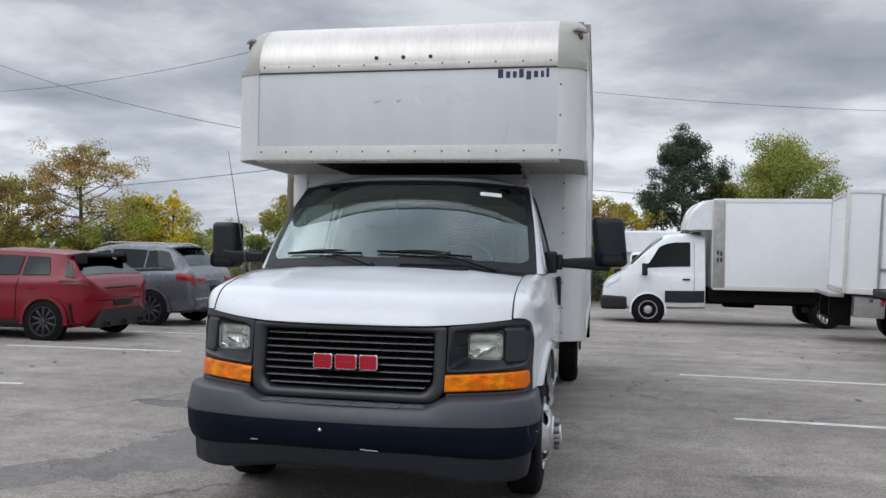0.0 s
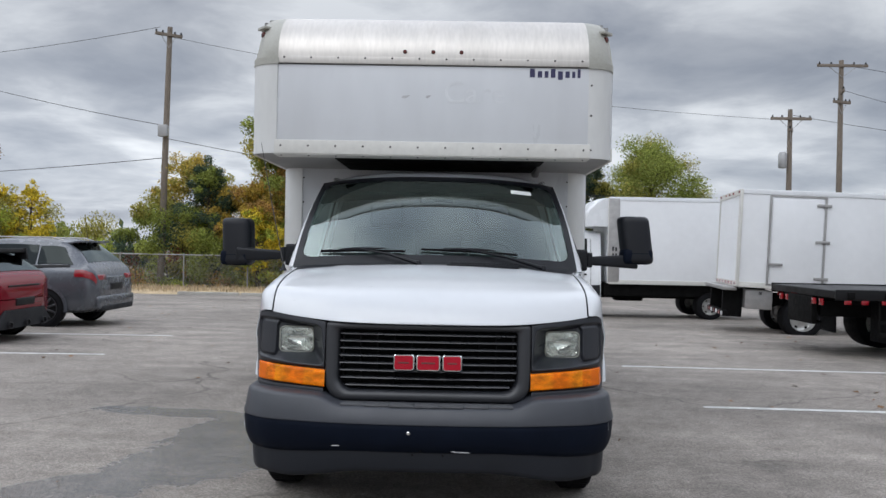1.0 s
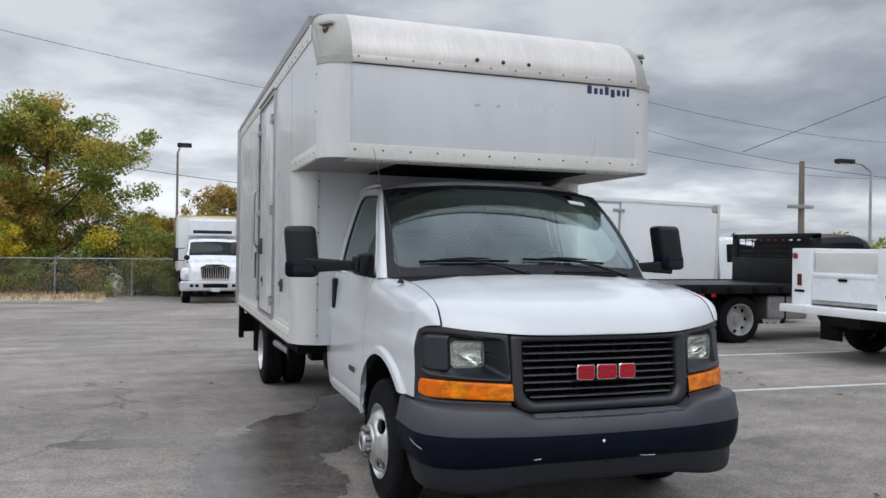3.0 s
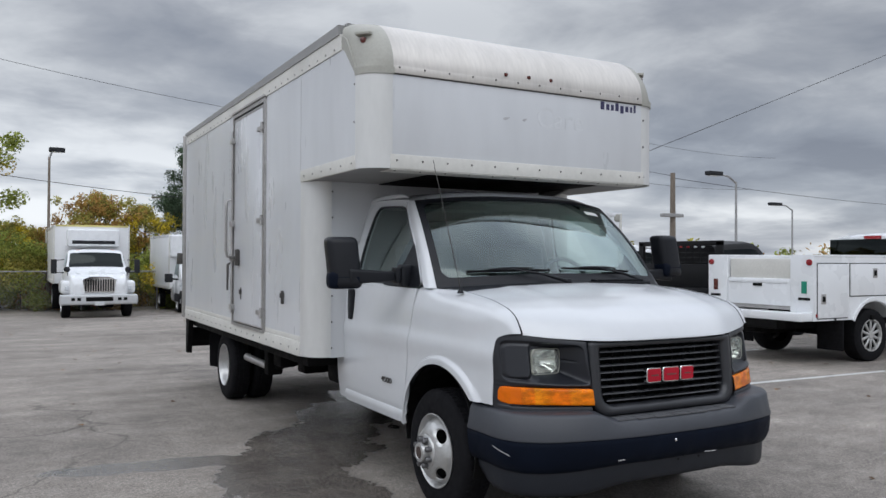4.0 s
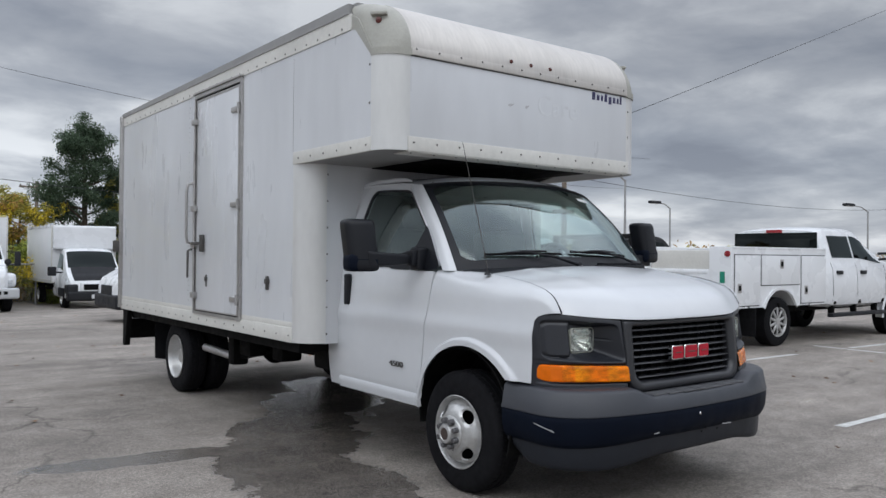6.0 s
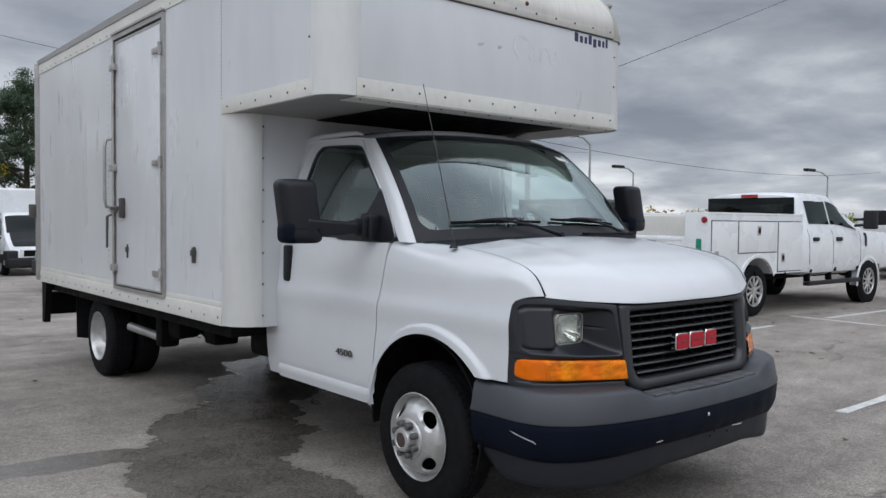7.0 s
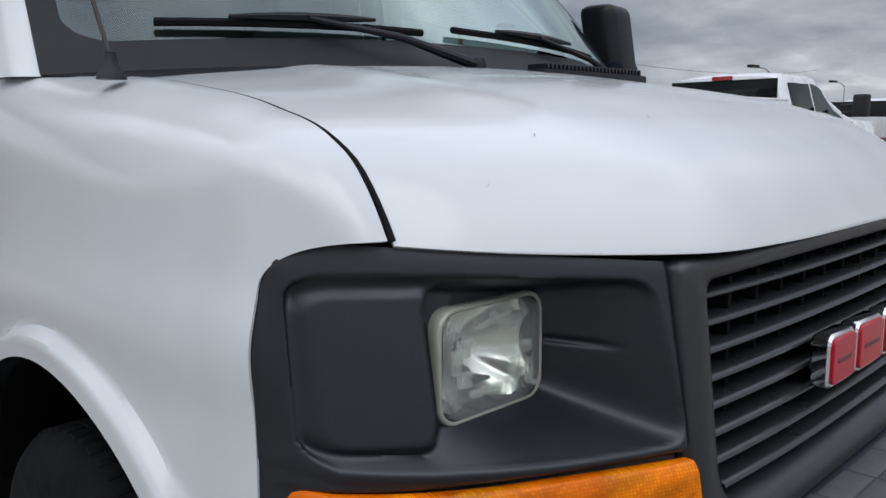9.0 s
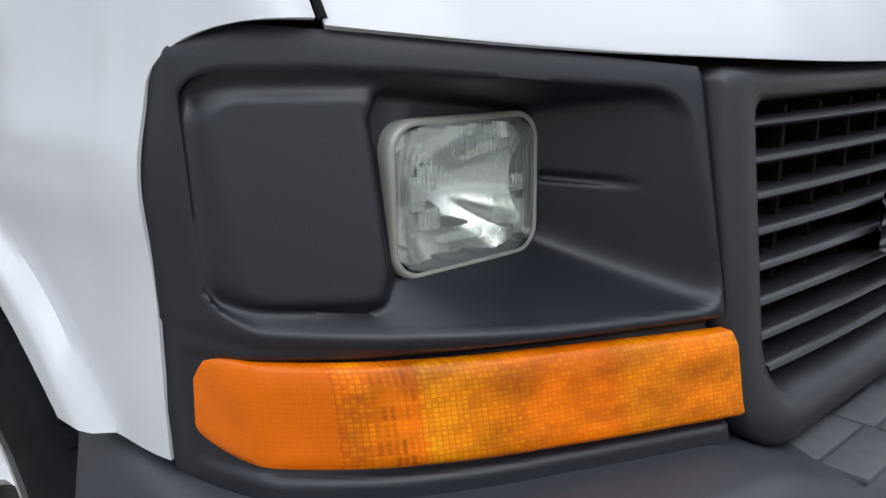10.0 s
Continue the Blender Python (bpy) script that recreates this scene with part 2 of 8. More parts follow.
def amber(name, inner=0.540, outer=0.962, middle=0.045):
    """An amber lens moulded inside in prisms: a plain outer end, a coarse zone, then finer cells. Their glints are put
    into the colour.
    """
    m = material(name, (0.95, 0.205, 0.001), 0.16, coat=0.0, vary=0.05, spec=0.22)
    n, l = m.node_tree.nodes, m.node_tree.links
    tex = n.new("ShaderNodeTexCoord")
    rot = n.new("ShaderNodeMapping")
    rot.inputs["Rotation"].default_value = (radians(90), 0, 0)
    l.new(tex.outputs["Object"], rot.inputs[0])
    sp = n.new("ShaderNodeSeparateXYZ")
    l.new(tex.outputs["Object"], sp.inputs[0])

    def calc(op, a, b=None):
        q = n.new("ShaderNodeMath")
        q.operation = op
        for i, v in enumerate((a, b)):
            if v is None:
                continue
            if isinstance(v, (int, float)):
                q.inputs[i].default_value = v
            else:
                l.new(v, q.inputs[i])
        return q.outputs[0]

    along = calc("DIVIDE", calc("SUBTRACT", calc("ABSOLUTE", calc("SUBTRACT", sp.outputs[0], middle)), inner), outer - inner)

    def ramp_of(pairs, constant=False):
        q = n.new("ShaderNodeValToRGB")
        if constant:
            q.color_ramp.interpolation = "CONSTANT"
        els = q.color_ramp.elements
        els[0].position, els[0].color = pairs[0][0], (*pairs[0][1], 1)
        els[1].position, els[1].color = pairs[-1][0], (*pairs[-1][1], 1)
        for p, c in pairs[1:-1]:
            els.new(p).color = (*c, 1)
        l.new(along, q.inputs[0])
        return q.outputs[0]

    def prisms(w, h, gap, c1, c2, mortar):
        br = n.new("ShaderNodeTexBrick")
        br.offset = 0.0
        br.inputs["Scale"].default_value, br.inputs["Bias"].default_value = 1.0, 0.0
        br.inputs["Brick Width"].default_value, br.inputs["Row Height"].default_value = w, h
        br.inputs["Mortar Size"].default_value, br.inputs["Mortar Smooth"].default_value = gap, 0.8
        br.inputs["Color1"].default_value, br.inputs["Color2"].default_value, br.inputs["Mortar"].default_value = (*c1, 1), (*c2, 1), (*mortar, 1)
        l.new(rot.outputs[0], br.inputs["Vector"])
        return br

    def mixed_(fac, a, b, blend="MIX"):
        q = n.new("ShaderNodeMix")
        q.data_type, q.blend_type = "RGBA", blend
        for i, v in ((0, fac), (6, a), (7, b)):
            if isinstance(v, (int, float)):
                q.inputs[i].default_value = v
            else:
                l.new(v, q.inputs[i])
        return q.outputs[2]

    # the yellower stops are highlights painted along the lens
    tone = ramp_of([(0.0, (1.0, 0.258, 0.0048)), (0.10, (1.0, 0.241, 0.0016)), (0.26, (1.0, 0.267, 0.0020)), (0.31, (0.98, 0.202, 0.0004)), (0.46, (0.96, 0.202, 0.0008)), (0.60, (1.0, 0.275, 0.0012)), (0.685, (1.0, 0.310, 0.0024)), (0.70, (0.97, 0.206, 0.0008)), (0.815, (1.0, 0.224, 0.0008)), (0.83, (0.95, 0.185, 0.0000)), (1.0, (0.98, 0.200, 0.0002))])
    fine = prisms(0.0047, 0.0042, 0.0008, (1.10, 1.42, 1.2), (0.86, 0.80, 0.7), (0.80, 0.66, 0.42))
    coarse = prisms(0.0056, 0.0150, 0.0020, (0.40, 0.30, 0.2), (1.0, 1.05, 0.9), (0.98, 1.02, 0.9))
    zone = ramp_of([(0.0, (0.75, 0.75, 0.75)), (0.30, (0.55, 0.55, 0.55)), (0.50, (0.9, 0.9, 0.9)), (0.66, (1, 1, 1)), (0.835, (0, 0, 0)), (1.0, (0, 0, 0))], True)
    coarse_zone = ramp_of([(0.0, (0, 0, 0)), (0.70, (0.6, 0.6, 0.6)), (0.775, (0, 0, 0)), (1.0, (0, 0, 0))], True)
    cells = mixed_(coarse_zone, fine.outputs["Color"], coarse.outputs["Color"])
    col = mixed_(zone, tone, mixed_(1.0, tone, cells, "MULTIPLY"))
    # stretched noise paints bright and dim highlight streaks into the amber
    wide = n.new("ShaderNodeTexNoise")
    wide.inputs["Scale"].default_value, wide.inputs["Detail"].default_value = 26.0, 3.0
    slant = n.new("ShaderNodeMapping")
    slant.inputs["Rotation"].default_value, slant.inputs["Scale"].default_value = (0, radians(12), 0), (0.42, 1, 1.3)
    l.new(tex.outputs["Object"], slant.inputs[0])
    l.new(slant.outputs[0], wide.inputs["Vector"])
    r = n.new("ShaderNodeMapRange")
    r.inputs["From Min"].default_value, r.inputs["From Max"].default_value = 0.3, 0.7
    r.inputs["To Min"].default_value, r.inputs["To Max"].default_value = 0.48, 1.0
    l.new(wide.outputs[0], r.inputs["Value"])
    plain = ramp_of([(0.0, (0, 0, 0)), (0.80, (0, 0, 0)), (0.84, (0.8, 0.8, 0.8)), (1.0, (0.8, 0.8, 0.8))])
    sc = n.new("ShaderNodeVectorMath")
    sc.operation = "SCALE"
    l.new(col, sc.inputs[0])
    l.new(calc("ADD", calc("MULTIPLY", r.outputs[0], calc("SUBTRACT", 1.0, plain)), calc("MULTIPLY", 0.70, plain)), sc.inputs["Scale"])
    cap_ = n.new("ShaderNodeVectorMath")
    cap_.operation = "MINIMUM"
    l.new(sc.outputs[0], cap_.inputs[0])
    cap_.inputs[1].default_value = (0.9, 0.5, 0.15)
    b = n["Principled BSDF"]
    l.new(cap_.outputs[0], b.inputs["Base Color"])
    bp = n.new("ShaderNodeBump")
    bp.inputs["Strength"].default_value, bp.inputs["Distance"].default_value = 0.15, 0.001
    bp.invert = True
    l.new(fine.outputs["Fac"], bp.inputs["Height"])
    l.new(bp.outputs[0], b.inputs["Normal"])
    return m


AMBER = amber("amber_lens")


# ---- mesh helpers: every shape is a pair (points, faces) ----
def merge(*ms):
    v, f = [], []
    for mv, mf in ms:
        k = len(v)
        v.extend(mv)
        f.extend(tuple(i + k for i in q) for q in mf)
    return v, f


def moved(m, mat):
    return [tuple(mat @ Vector(p)) for p in m[0]], m[1]


def mirrored(m, cx=0.0):
    return [(2 * cx - p[0], p[1], p[2]) for p in m[0]], [tuple(reversed(q)) for q in m[1]]


def box(x0, x1, y0, y1, z0, z1, b=0.01, seg=2):
    """A box with rounded edges."""
    bm = bmesh.new()
    bmesh.ops.create_cube(bm, size=1.0)
    for v in bm.verts:
        v.co = Vector((x0 + (v.co.x + 0.5) * (x1 - x0), y0 + (v.co.y + 0.5) * (y1 - y0), z0 + (v.co.z + 0.5) * (z1 - z0)))
    b = min(b, 0.45 * min(abs(x1 - x0), abs(y1 - y0), abs(z1 - z0)))
    if b > 0:
        bmesh.ops.bevel(bm, geom=bm.edges[:], offset=b, segments=seg, affect="EDGES", profile=0.6)
    bm.verts.index_update()
    m = [tuple(v.co) for v in bm.verts], [tuple(v.index for v in f.verts) for f in bm.faces]
    bm.free()
    return m


AXES = {"x": Matrix.Rotation(radians(90), 4, "Y"), "y": Matrix.Rotation(radians(-90), 4, "X"), "z": Matrix.Identity(4)}


def lathe(profile, axis="z", at=(0, 0, 0), seg=32, caps=True):
    """Turns a profile of (radius, height) about an axis; caps close its ends."""
    v, f = [], []
    for r, h in profile:
        for i in range(seg):
            a = 2 * math.pi * i / seg
            v.append((r * math.cos(a), r * math.sin(a), h))
    for k in range(len(profile) - 1):
        for i in range(seg):
            j = (i + 1) % seg
            f.append((k * seg + i, k * seg + j, (k + 1) * seg + j, (k + 1) * seg + i))
    if caps and profile[0][0] > 1e-6:
        f.append(tuple(reversed(range(seg))))
    if caps and profile[-1][0] > 1e-6:
        f.append(tuple(range((len(profile) - 1) * seg, len(profile) * seg)))
    return moved((v, f), Matrix.Translation(at) @ AXES[axis])


def rod(r, a, b, seg=12):
    """A straight round bar from a to b."""
    return tube([a, b], r, seg)


def tube(pts, r, seg=8):
    """A round bar along points; r is a radius or one for each point."""
    pts = [Vector(p) for p in pts]
    rs = [float(q) for q in r] if isinstance(r, (list, tuple)) else [float(r)] * len(pts)
    v, f = [], []
    side = None
    for k, p in enumerate(pts):
        d = (pts[min(k + 1, len(pts) - 1)] - pts[max(k - 1, 0)]).normalized()
        if side is None:
            side = d.orthogonal().normalized()
        side = (side - d * side.dot(d)).normalized()
        other = d.cross(side)
        for i in range(seg):
            a = 2 * math.pi * i / seg
            v.append(tuple(p + rs[k] * (math.cos(a) * side + math.sin(a) * other)))
    for k in range(len(pts) - 1):
        for i in range(seg):
            j = (i + 1) % seg
            f.append((k * seg + i, k * seg + j, (k + 1) * seg + j, (k + 1) * seg + i))
    f.append(tuple(reversed(range(seg))))
    f.append(tuple(range((len(pts) - 1) * seg, len(pts) * seg)))
    return v, f


def sheet(P, thick=0.0):
    """A surface through a grid of points, given thickness along its normals."""
    P = np.array(P, float)
    nu, nv = P.shape[:2]
    idx = np.arange(nu * nv).reshape(nu, nv)
    f = [(idx[i, j], idx[i + 1, j], idx[i + 1, j + 1], idx[i, j + 1]) for i in range(nu - 1) for j in range(nv - 1)]
    v = [tuple(p) for p in P.reshape(-1, 3)]
    f = [tuple(int(i) for i in q) for q in f]
    if not thick:
        return v, f
    du, dv = np.gradient(P, axis=0), np.gradient(P, axis=1)
    n = np.cross(du, dv)
    n /= np.maximum(np.linalg.norm(n, axis=2, keepdims=True), 1e-9)
    Q = P - thick * n
    k = nu * nv
    v += [tuple(p) for p in Q.reshape(-1, 3)]
    f += [tuple(i + k for i in reversed(q)) for q in f]
    rim = [int(idx[i, 0]) for i in range(nu)] + [int(idx[nu - 1, j]) for j in range(1, nv)] + [int(idx[i, nv - 1]) for i in range(nu - 2, -1, -1)] + [int(idx[0, j]) for j in range(nv - 2, 0, -1)]
    for a, b in zip(rim, rim[1:] + rim[:1]):
        f.append((b, a, a + k, b + k))
    return v, f


def prism(poly, axis, lo, hi, b=0.0):
    """A flat outline drawn out along an axis. The outline is in (y, z) for x, (x, z) for y, (x, y) for z."""
    n = len(poly)
    area = sum(poly[i][0] * poly[(i + 1) % n][1] - poly[(i + 1) % n][0] * poly[i][1] for i in range(n))
    if area < 0:
        poly = poly[::-1]
    cx, cy = sum(p[0] for p in poly) / n, sum(p[1] for p in poly) / n

    def put(p, h, shrink):
        d = math.hypot(p[0] - cx, p[1] - cy) or 1.0
        k = max(0.0, 1 - shrink / d)
        a, c = cx + (p[0] - cx) * k, cy + (p[1] - cy) * k
        return {"x": (h, a, c), "y": (a, h, c), "z": (a, c, h)}[axis]

    levels = [(lo, b), (lo + b, 0), (hi - b, 0), (hi, b)] if b else [(lo, 0), (hi, 0)]
    v = [put(p, h, s) for h, s in levels for p in poly]
    f = [tuple(reversed(range(n))), tuple(range((len(levels) - 1) * n, len(levels) * n))]
    for k in range(len(levels) - 1):
        f += [(k * n + i, k * n + (i + 1) % n, (k + 1) * n + (i + 1) % n, (k + 1) * n + i) for i in range(n)]
    if axis == "y":
        f = [tuple(reversed(q)) for q in f]
    return v, f


def rounded(x0, x1, y0, y1, r, seg=5):
    """A rectangle's outline with round corners; r is one radius or four, from the lower left on, counter-clockwise."""
    r = r if isinstance(r, (list, tuple)) else [r] * 4
    out = []
    for (cx, cy, a0), q in zip(((x0, y0, 180), (x1, y0, 270), (x1, y1, 0), (x0, y1, 90)), r):
        sx, sy = (1 if cx == x0 else -1), (1 if cy == y0 else -1)
        for i in range(seg + 1):
            a = radians(a0 + 90 * i / seg)
            out.append((cx + sx * q + q * math.cos(a), cy + sy * q + q * math.sin(a)))
    return out


def shell_ring(outer, inner, push):
    """A frame between two outlines, drawn out by the vector push."""
    p = Vector(push)
    n = len(outer)
    back_o, back_i = [tuple(Vector(a) + p) for a in outer], [tuple(Vector(a) + p) for a in inner]
    v = list(outer) + list(inner) + back_o + back_i
    f = []
    for i in range(n):
        j = (i + 1) % n
        f += [(i, j, n + j, n + i), (2 * n + j, 2 * n + i, 3 * n + i, 3 * n + j), (j, i, 2 * n + i, 2 * n + j), (n + i, n + j, 3 * n + j, 3 * n + i)]
    return v, f


def curve(xs, ys):
    """A smooth function through a few values."""
    xs, ys = np.array(xs, float), np.array(ys, float)
    t = np.gradient(ys, xs)

    def at(x):
        x = np.clip(x, xs[0], xs[-1])
        k = np.clip(np.searchsorted(xs, x) - 1, 0, len(xs) - 2)
        h = xs[k + 1] - xs[k]
        s = (x - xs[k]) / h
        return (2 * s**3 - 3 * s**2 + 1) * ys[k] + (s**3 - 2 * s**2 + s) * h * t[k] + (3 * s**2 - 2 * s**3) * ys[k + 1] + (s**3 - s**2) * h * t[k + 1]

    return at


def soft(x, lo, hi):
    """A smooth step from 0 at lo to 1 at hi."""
    s = np.clip((x - lo) / (hi - lo), 0, 1)
    return s * s * (3 - 2 * s)


def mesh_of(name, m, mat, smooth=38):
    me = bpy.data.meshes.new(name)
    me.from_pydata([tuple(float(c) for c in p) for p in m[0]], [], m[1])
    bm = bmesh.new()
    bm.from_mesh(me)
    bmesh.ops.recalc_face_normals(bm, faces=bm.faces)
    bm.to_mesh(me)
    bm.free()
    me.materials.append(mat)
    if smooth:
        me.shade_smooth()
        me.set_sharp_from_angle(angle=radians(smooth))
    return me


def lettering(text, size, depth):
    """Raised letters as a mesh in the xz plane, reading along x, seen from -y."""
    cu = bpy.data.curves.new("lettering", "FONT")
    cu.body, cu.size, cu.extrude, cu.align_x = text, size, depth, "CENTER"
    ob = bpy.data.objects.new("lettering", cu)
    me = bpy.data.meshes.new_from_object(ob)
    m = [(v.co.x, -v.co.z, v.co.y) for v in me.vertices], [tuple(p.vertices) for p in me.polygons]
    bpy.data.objects.remove(ob)
    bpy.data.meshes.remove(me)
    return m


def part(name, m, mat, parent, label="", smooth=38):
    """One mesh under a thing or a part."""
    ob = new(name, m if isinstance(m, bpy.types.Mesh) else mesh_of(name, m, mat, smooth))
    ob.parent = parent
    if label:
        ob["label"] = label
    return ob


def spot(name, mesh, parent, at, rot=None):
    """One more object on a shared mesh, as a piece of its parent."""
    ob = new(name, mesh)
    ob.parent = parent
    ob.matrix_basis = Matrix.Translation(at) @ (rot or Matrix.Identity(4))
    return ob


def thing(name, label, category, at=(0, 0, 0), turn=0.0, group=""):
    ob = new(name)
    ob.empty_display_size = 0.2
    ob.matrix_basis = pose(*at, 0, 0, turn)
    return tagged(ob, label, category, group)


def solo(name, m, mat, label, category, group="", kind="", smooth=38):
    """A thing that is one mesh."""
    return tagged(new(name, mesh_of(name, m, mat, smooth)), label, category, group, kind)


def ground_z(y):
    """The yard is level round the truck and falls gently away behind it."""
    return -0.025 * (np.clip(y, 6.0, 32.0) - 6.0)


# ---- the ground ----
def asphalt():
    m = bpy.data.materials.new("worn_asphalt")
    m.use_nodes = True
    n, l = m.node_tree.nodes, m.node_tree.links
    b = n["Principled BSDF"]
    geo = n.new("ShaderNodeNewGeometry")

    def noise_tex(scale, detail=4.0, rough=0.55, vec=None):
        t = n.new("ShaderNodeTexNoise")
        t.inputs["Scale"].default_value, t.inputs["Detail"].default_value, t.inputs["Roughness"].default_value = scale, detail, rough
        l.new(vec or geo.outputs["Position"], t.inputs["Vector"])
        return t.outputs[0]

    def ma(op, a, b2=None, clamp=False):
        t = n.new("ShaderNodeMath")
        t.operation, t.use_clamp = op, clamp
        for i, v in enumerate((a, b2)):
            if v is None:
                continue
            if isinstance(v, (int, float)):
                t.inputs[i].default_value = v
            else:
                l.new(v, t.inputs[i])
        return t.outputs[0]

    def ranged(v, f0, f1, t0, t1):
        r = n.new("ShaderNodeMapRange")
        for k, x in zip(("From Min", "From Max", "To Min", "To Max"), (f0, f1, t0, t1)):
            r.inputs[k].default_value = x
        l.new(v, r.inputs["Value"])
        return r.outputs[0]

    gain = ranged(noise_tex(0.35, 5.0, 0.6), 0.3, 0.7, 0.72, 1.26)
    gain = ma("MULTIPLY", gain, ranged(noise_tex(2.2, 6.0, 0.65), 0.3, 0.7, 0.80, 1.20))
    gain = ma("MULTIPLY", gain, ranged(noise_tex(150.0, 2.0), 0.3, 0.7, 0.68, 1.34))
    gain = ma("MULTIPLY", gain, ranged(noise_tex(55.0, 4.0, 0.75), 0.3, 0.7, 0.68, 1.34))
    gain = ma("MULTIPLY", gain, ranged(noise_tex(9.0, 6.0, 0.7), 0.3, 0.7, 0.86, 1.14))
    # single stones in the worn surface
    ag = n.new("ShaderNodeTexVoronoi")
    ag.inputs["Scale"].default_value = 85.0
    l.new(geo.outputs["Position"], ag.inputs["Vector"])
    agc = n.new("ShaderNodeSeparateColor")
    l.new(ag.outputs["Color"], agc.inputs[0])
    gain = ma("MULTIPLY", gain, ranged(agc.outputs[0], 0.0, 1.0, 0.74, 1.26))
    # tar streaks and paler bald strips along the driving direction
    st = n.new("ShaderNodeMapping")
    st.inputs["Scale"].default_value = (0.35, 2.4, 1.0)
    l.new(geo.outputs["Position"], st.inputs[0])
    gain = ma("MULTIPLY", gain, ranged(noise_tex(0.9, 4.0, 0.6, st.outputs[0]), 0.35, 0.65, 0.86, 1.14))
    # cracks
    vo = n.new("ShaderNodeTexVoronoi")
    vo.feature = "DISTANCE_TO_EDGE"
    vo.inputs["Scale"].default_value = 0.33
    warp = n.new("ShaderNodeVectorMath")
    warp.operation = "ADD"
    wv = n.new("ShaderNodeTexNoise")
    wv.inputs["Scale"].default_value, wv.inputs["Detail"].default_value = 1.4, 5.0
    l.new(geo.outputs["Position"], wv.inputs["Vector"])
    sc = n.new("ShaderNodeVectorMath")
    sc.operation = "SCALE"
    sc.inputs["Scale"].default_value = 0.9
    l.new(wv.outputs["Color"], sc.inputs[0])
    l.new(geo.outputs["Position"], warp.inputs[0])
    l.new(sc.outputs[0], warp.inputs[1])
    l.new(warp.outputs[0], vo.inputs["Vector"])
    crack = ranged(vo.outputs["Distance"], 0.0, 0.008, 0.50, 1.0)
    gate = ranged(noise_tex(0.22, 2.0), 0.46, 0.56, 1.0, 0.0)
    crack = ma("MAXIMUM", crack, gate)
    gain = ma("MULTIPLY", gain, crack)
    # damp patches where water has run out from under the truck
    sepx = n.new("ShaderNodeSeparateXYZ")
    l.new(geo.outputs["Position"], sepx.inputs[0])
    rag = ma("SUBTRACT", ma("ADD", ma("MULTIPLY", noise_tex(1.3, 6.0, 0.65), 1.9), ma("MULTIPLY", noise_tex(5.0, 3.0), 0.30)), 1.10)
    wet = None
    for cx, cy, rx, ry, turn in WET:
        c, s = math.cos(radians(turn)), math.sin(radians(turn))
        dx, dy = ma("SUBTRACT", sepx.outputs[0], cx), ma("SUBTRACT", sepx.outputs[1], cy)
        a = ma("DIVIDE", ma("ADD", ma("MULTIPLY", dx, c), ma("MULTIPLY", dy, s)), rx)
        d = ma("DIVIDE", ma("SUBTRACT", ma("MULTIPLY", dy, c), ma("MULTIPLY", dx, s)), ry)
        r2 = ma("SQRT", ma("ADD", ma("MULTIPLY", a, a), ma("MULTIPLY", d, d)))
        k = ranged(ma("ADD", r2, rag), 0.93, 1.03, 1.0, 0.0)
        wet = k if wet is None else ma("MAXIMUM", wet, k)
    gain = ma("MULTIPLY", gain, ma("SUBTRACT", 1.0, ma("MULTIPLY", wet, 0.50)))
    col = n.new("ShaderNodeVectorMath")
    col.operation = "SCALE"
    col.inputs[0].default_value = (0.248, 0.221, 0.195)
    l.new(gain, col.inputs["Scale"])
    l.new(col.outputs[0], b.inputs["Base Color"])
    l.new(ma("SUBTRACT", 0.82, ma("MULTIPLY", wet, 0.66)), b.inputs["Roughness"])
    bp = n.new("ShaderNodeBump")
    bp.inputs["Strength"].default_value, bp.inputs["Distance"].default_value = 0.9, 0.010
    l.new(ma("ADD", noise_tex(110.0, 3.0), ma("MULTIPLY", noise_tex(9.0, 3.0), 0.8)), bp.inputs["Height"])
    l.new(ma("SUBTRACT", 0.9, ma("MULTIPLY", wet, 0.72)), bp.inputs["Strength"])
    l.new(bp.outputs[0], b.inputs["Normal"])
    return m


WET = [(-1.12, 2.95, 1.35, 0.56, 55), (-1.58, 1.55, 0.95, 0.52, 62), (-2.25, 0.72, 0.50, 0.30, 60), (-2.22, 3.01, 0.82, 0.17, -6), (-0.15, 4.25, 0.95, 0.62, 55), (0.3, 4.9, 0.8, 0.5, 80)]
ASPHALT = asphalt()
xs = np.concatenate([np.linspace(-900, -60, 8), np.linspace(-50, 60, 56), np.linspace(80, 900, 8)])
ys = np.concatenate([np.linspace(-600, -40, 6), np.linspace(-30, 60, 46), np.linspace(90, 900, 8)])
ground = solo("ground", sheet([[(x, y, float(ground_z(y))) for y in ys] for x in xs]), ASPHALT, "worn grey asphalt yard with damp dark patches", "ground", kind="structure")

PAINT = material("worn_line_paint", (0.52, 0.52, 0.50), 0.7, vary=0.25, scale=6, fine=0.3, fine_scale=60)


def parking_line(x0, y0, x1, y1, w=0.10):
    n = 24
    dx, dy = x1 - x0, y1 - y0
    k = math.hypot(dx, dy)
    px, py = -dy / k * w / 2, dx / k * w / 2
    rows = []
    for i in range(n + 1):
        s = i / n
        j = 1 + random.uniform(-0.25, 0.1)
        x, y = x0 + dx * s, y0 + dy * s
        z = float(ground_z(y)) + 0.004
        rows.append([(x - px * j, y - py * j, z), (x + px * j, y + py * j, z)])
    solo("parking_line", sheet(rows), PAINT, "worn white painted parking line on the asphalt", "parking line", "parking lines", "structure", 0)


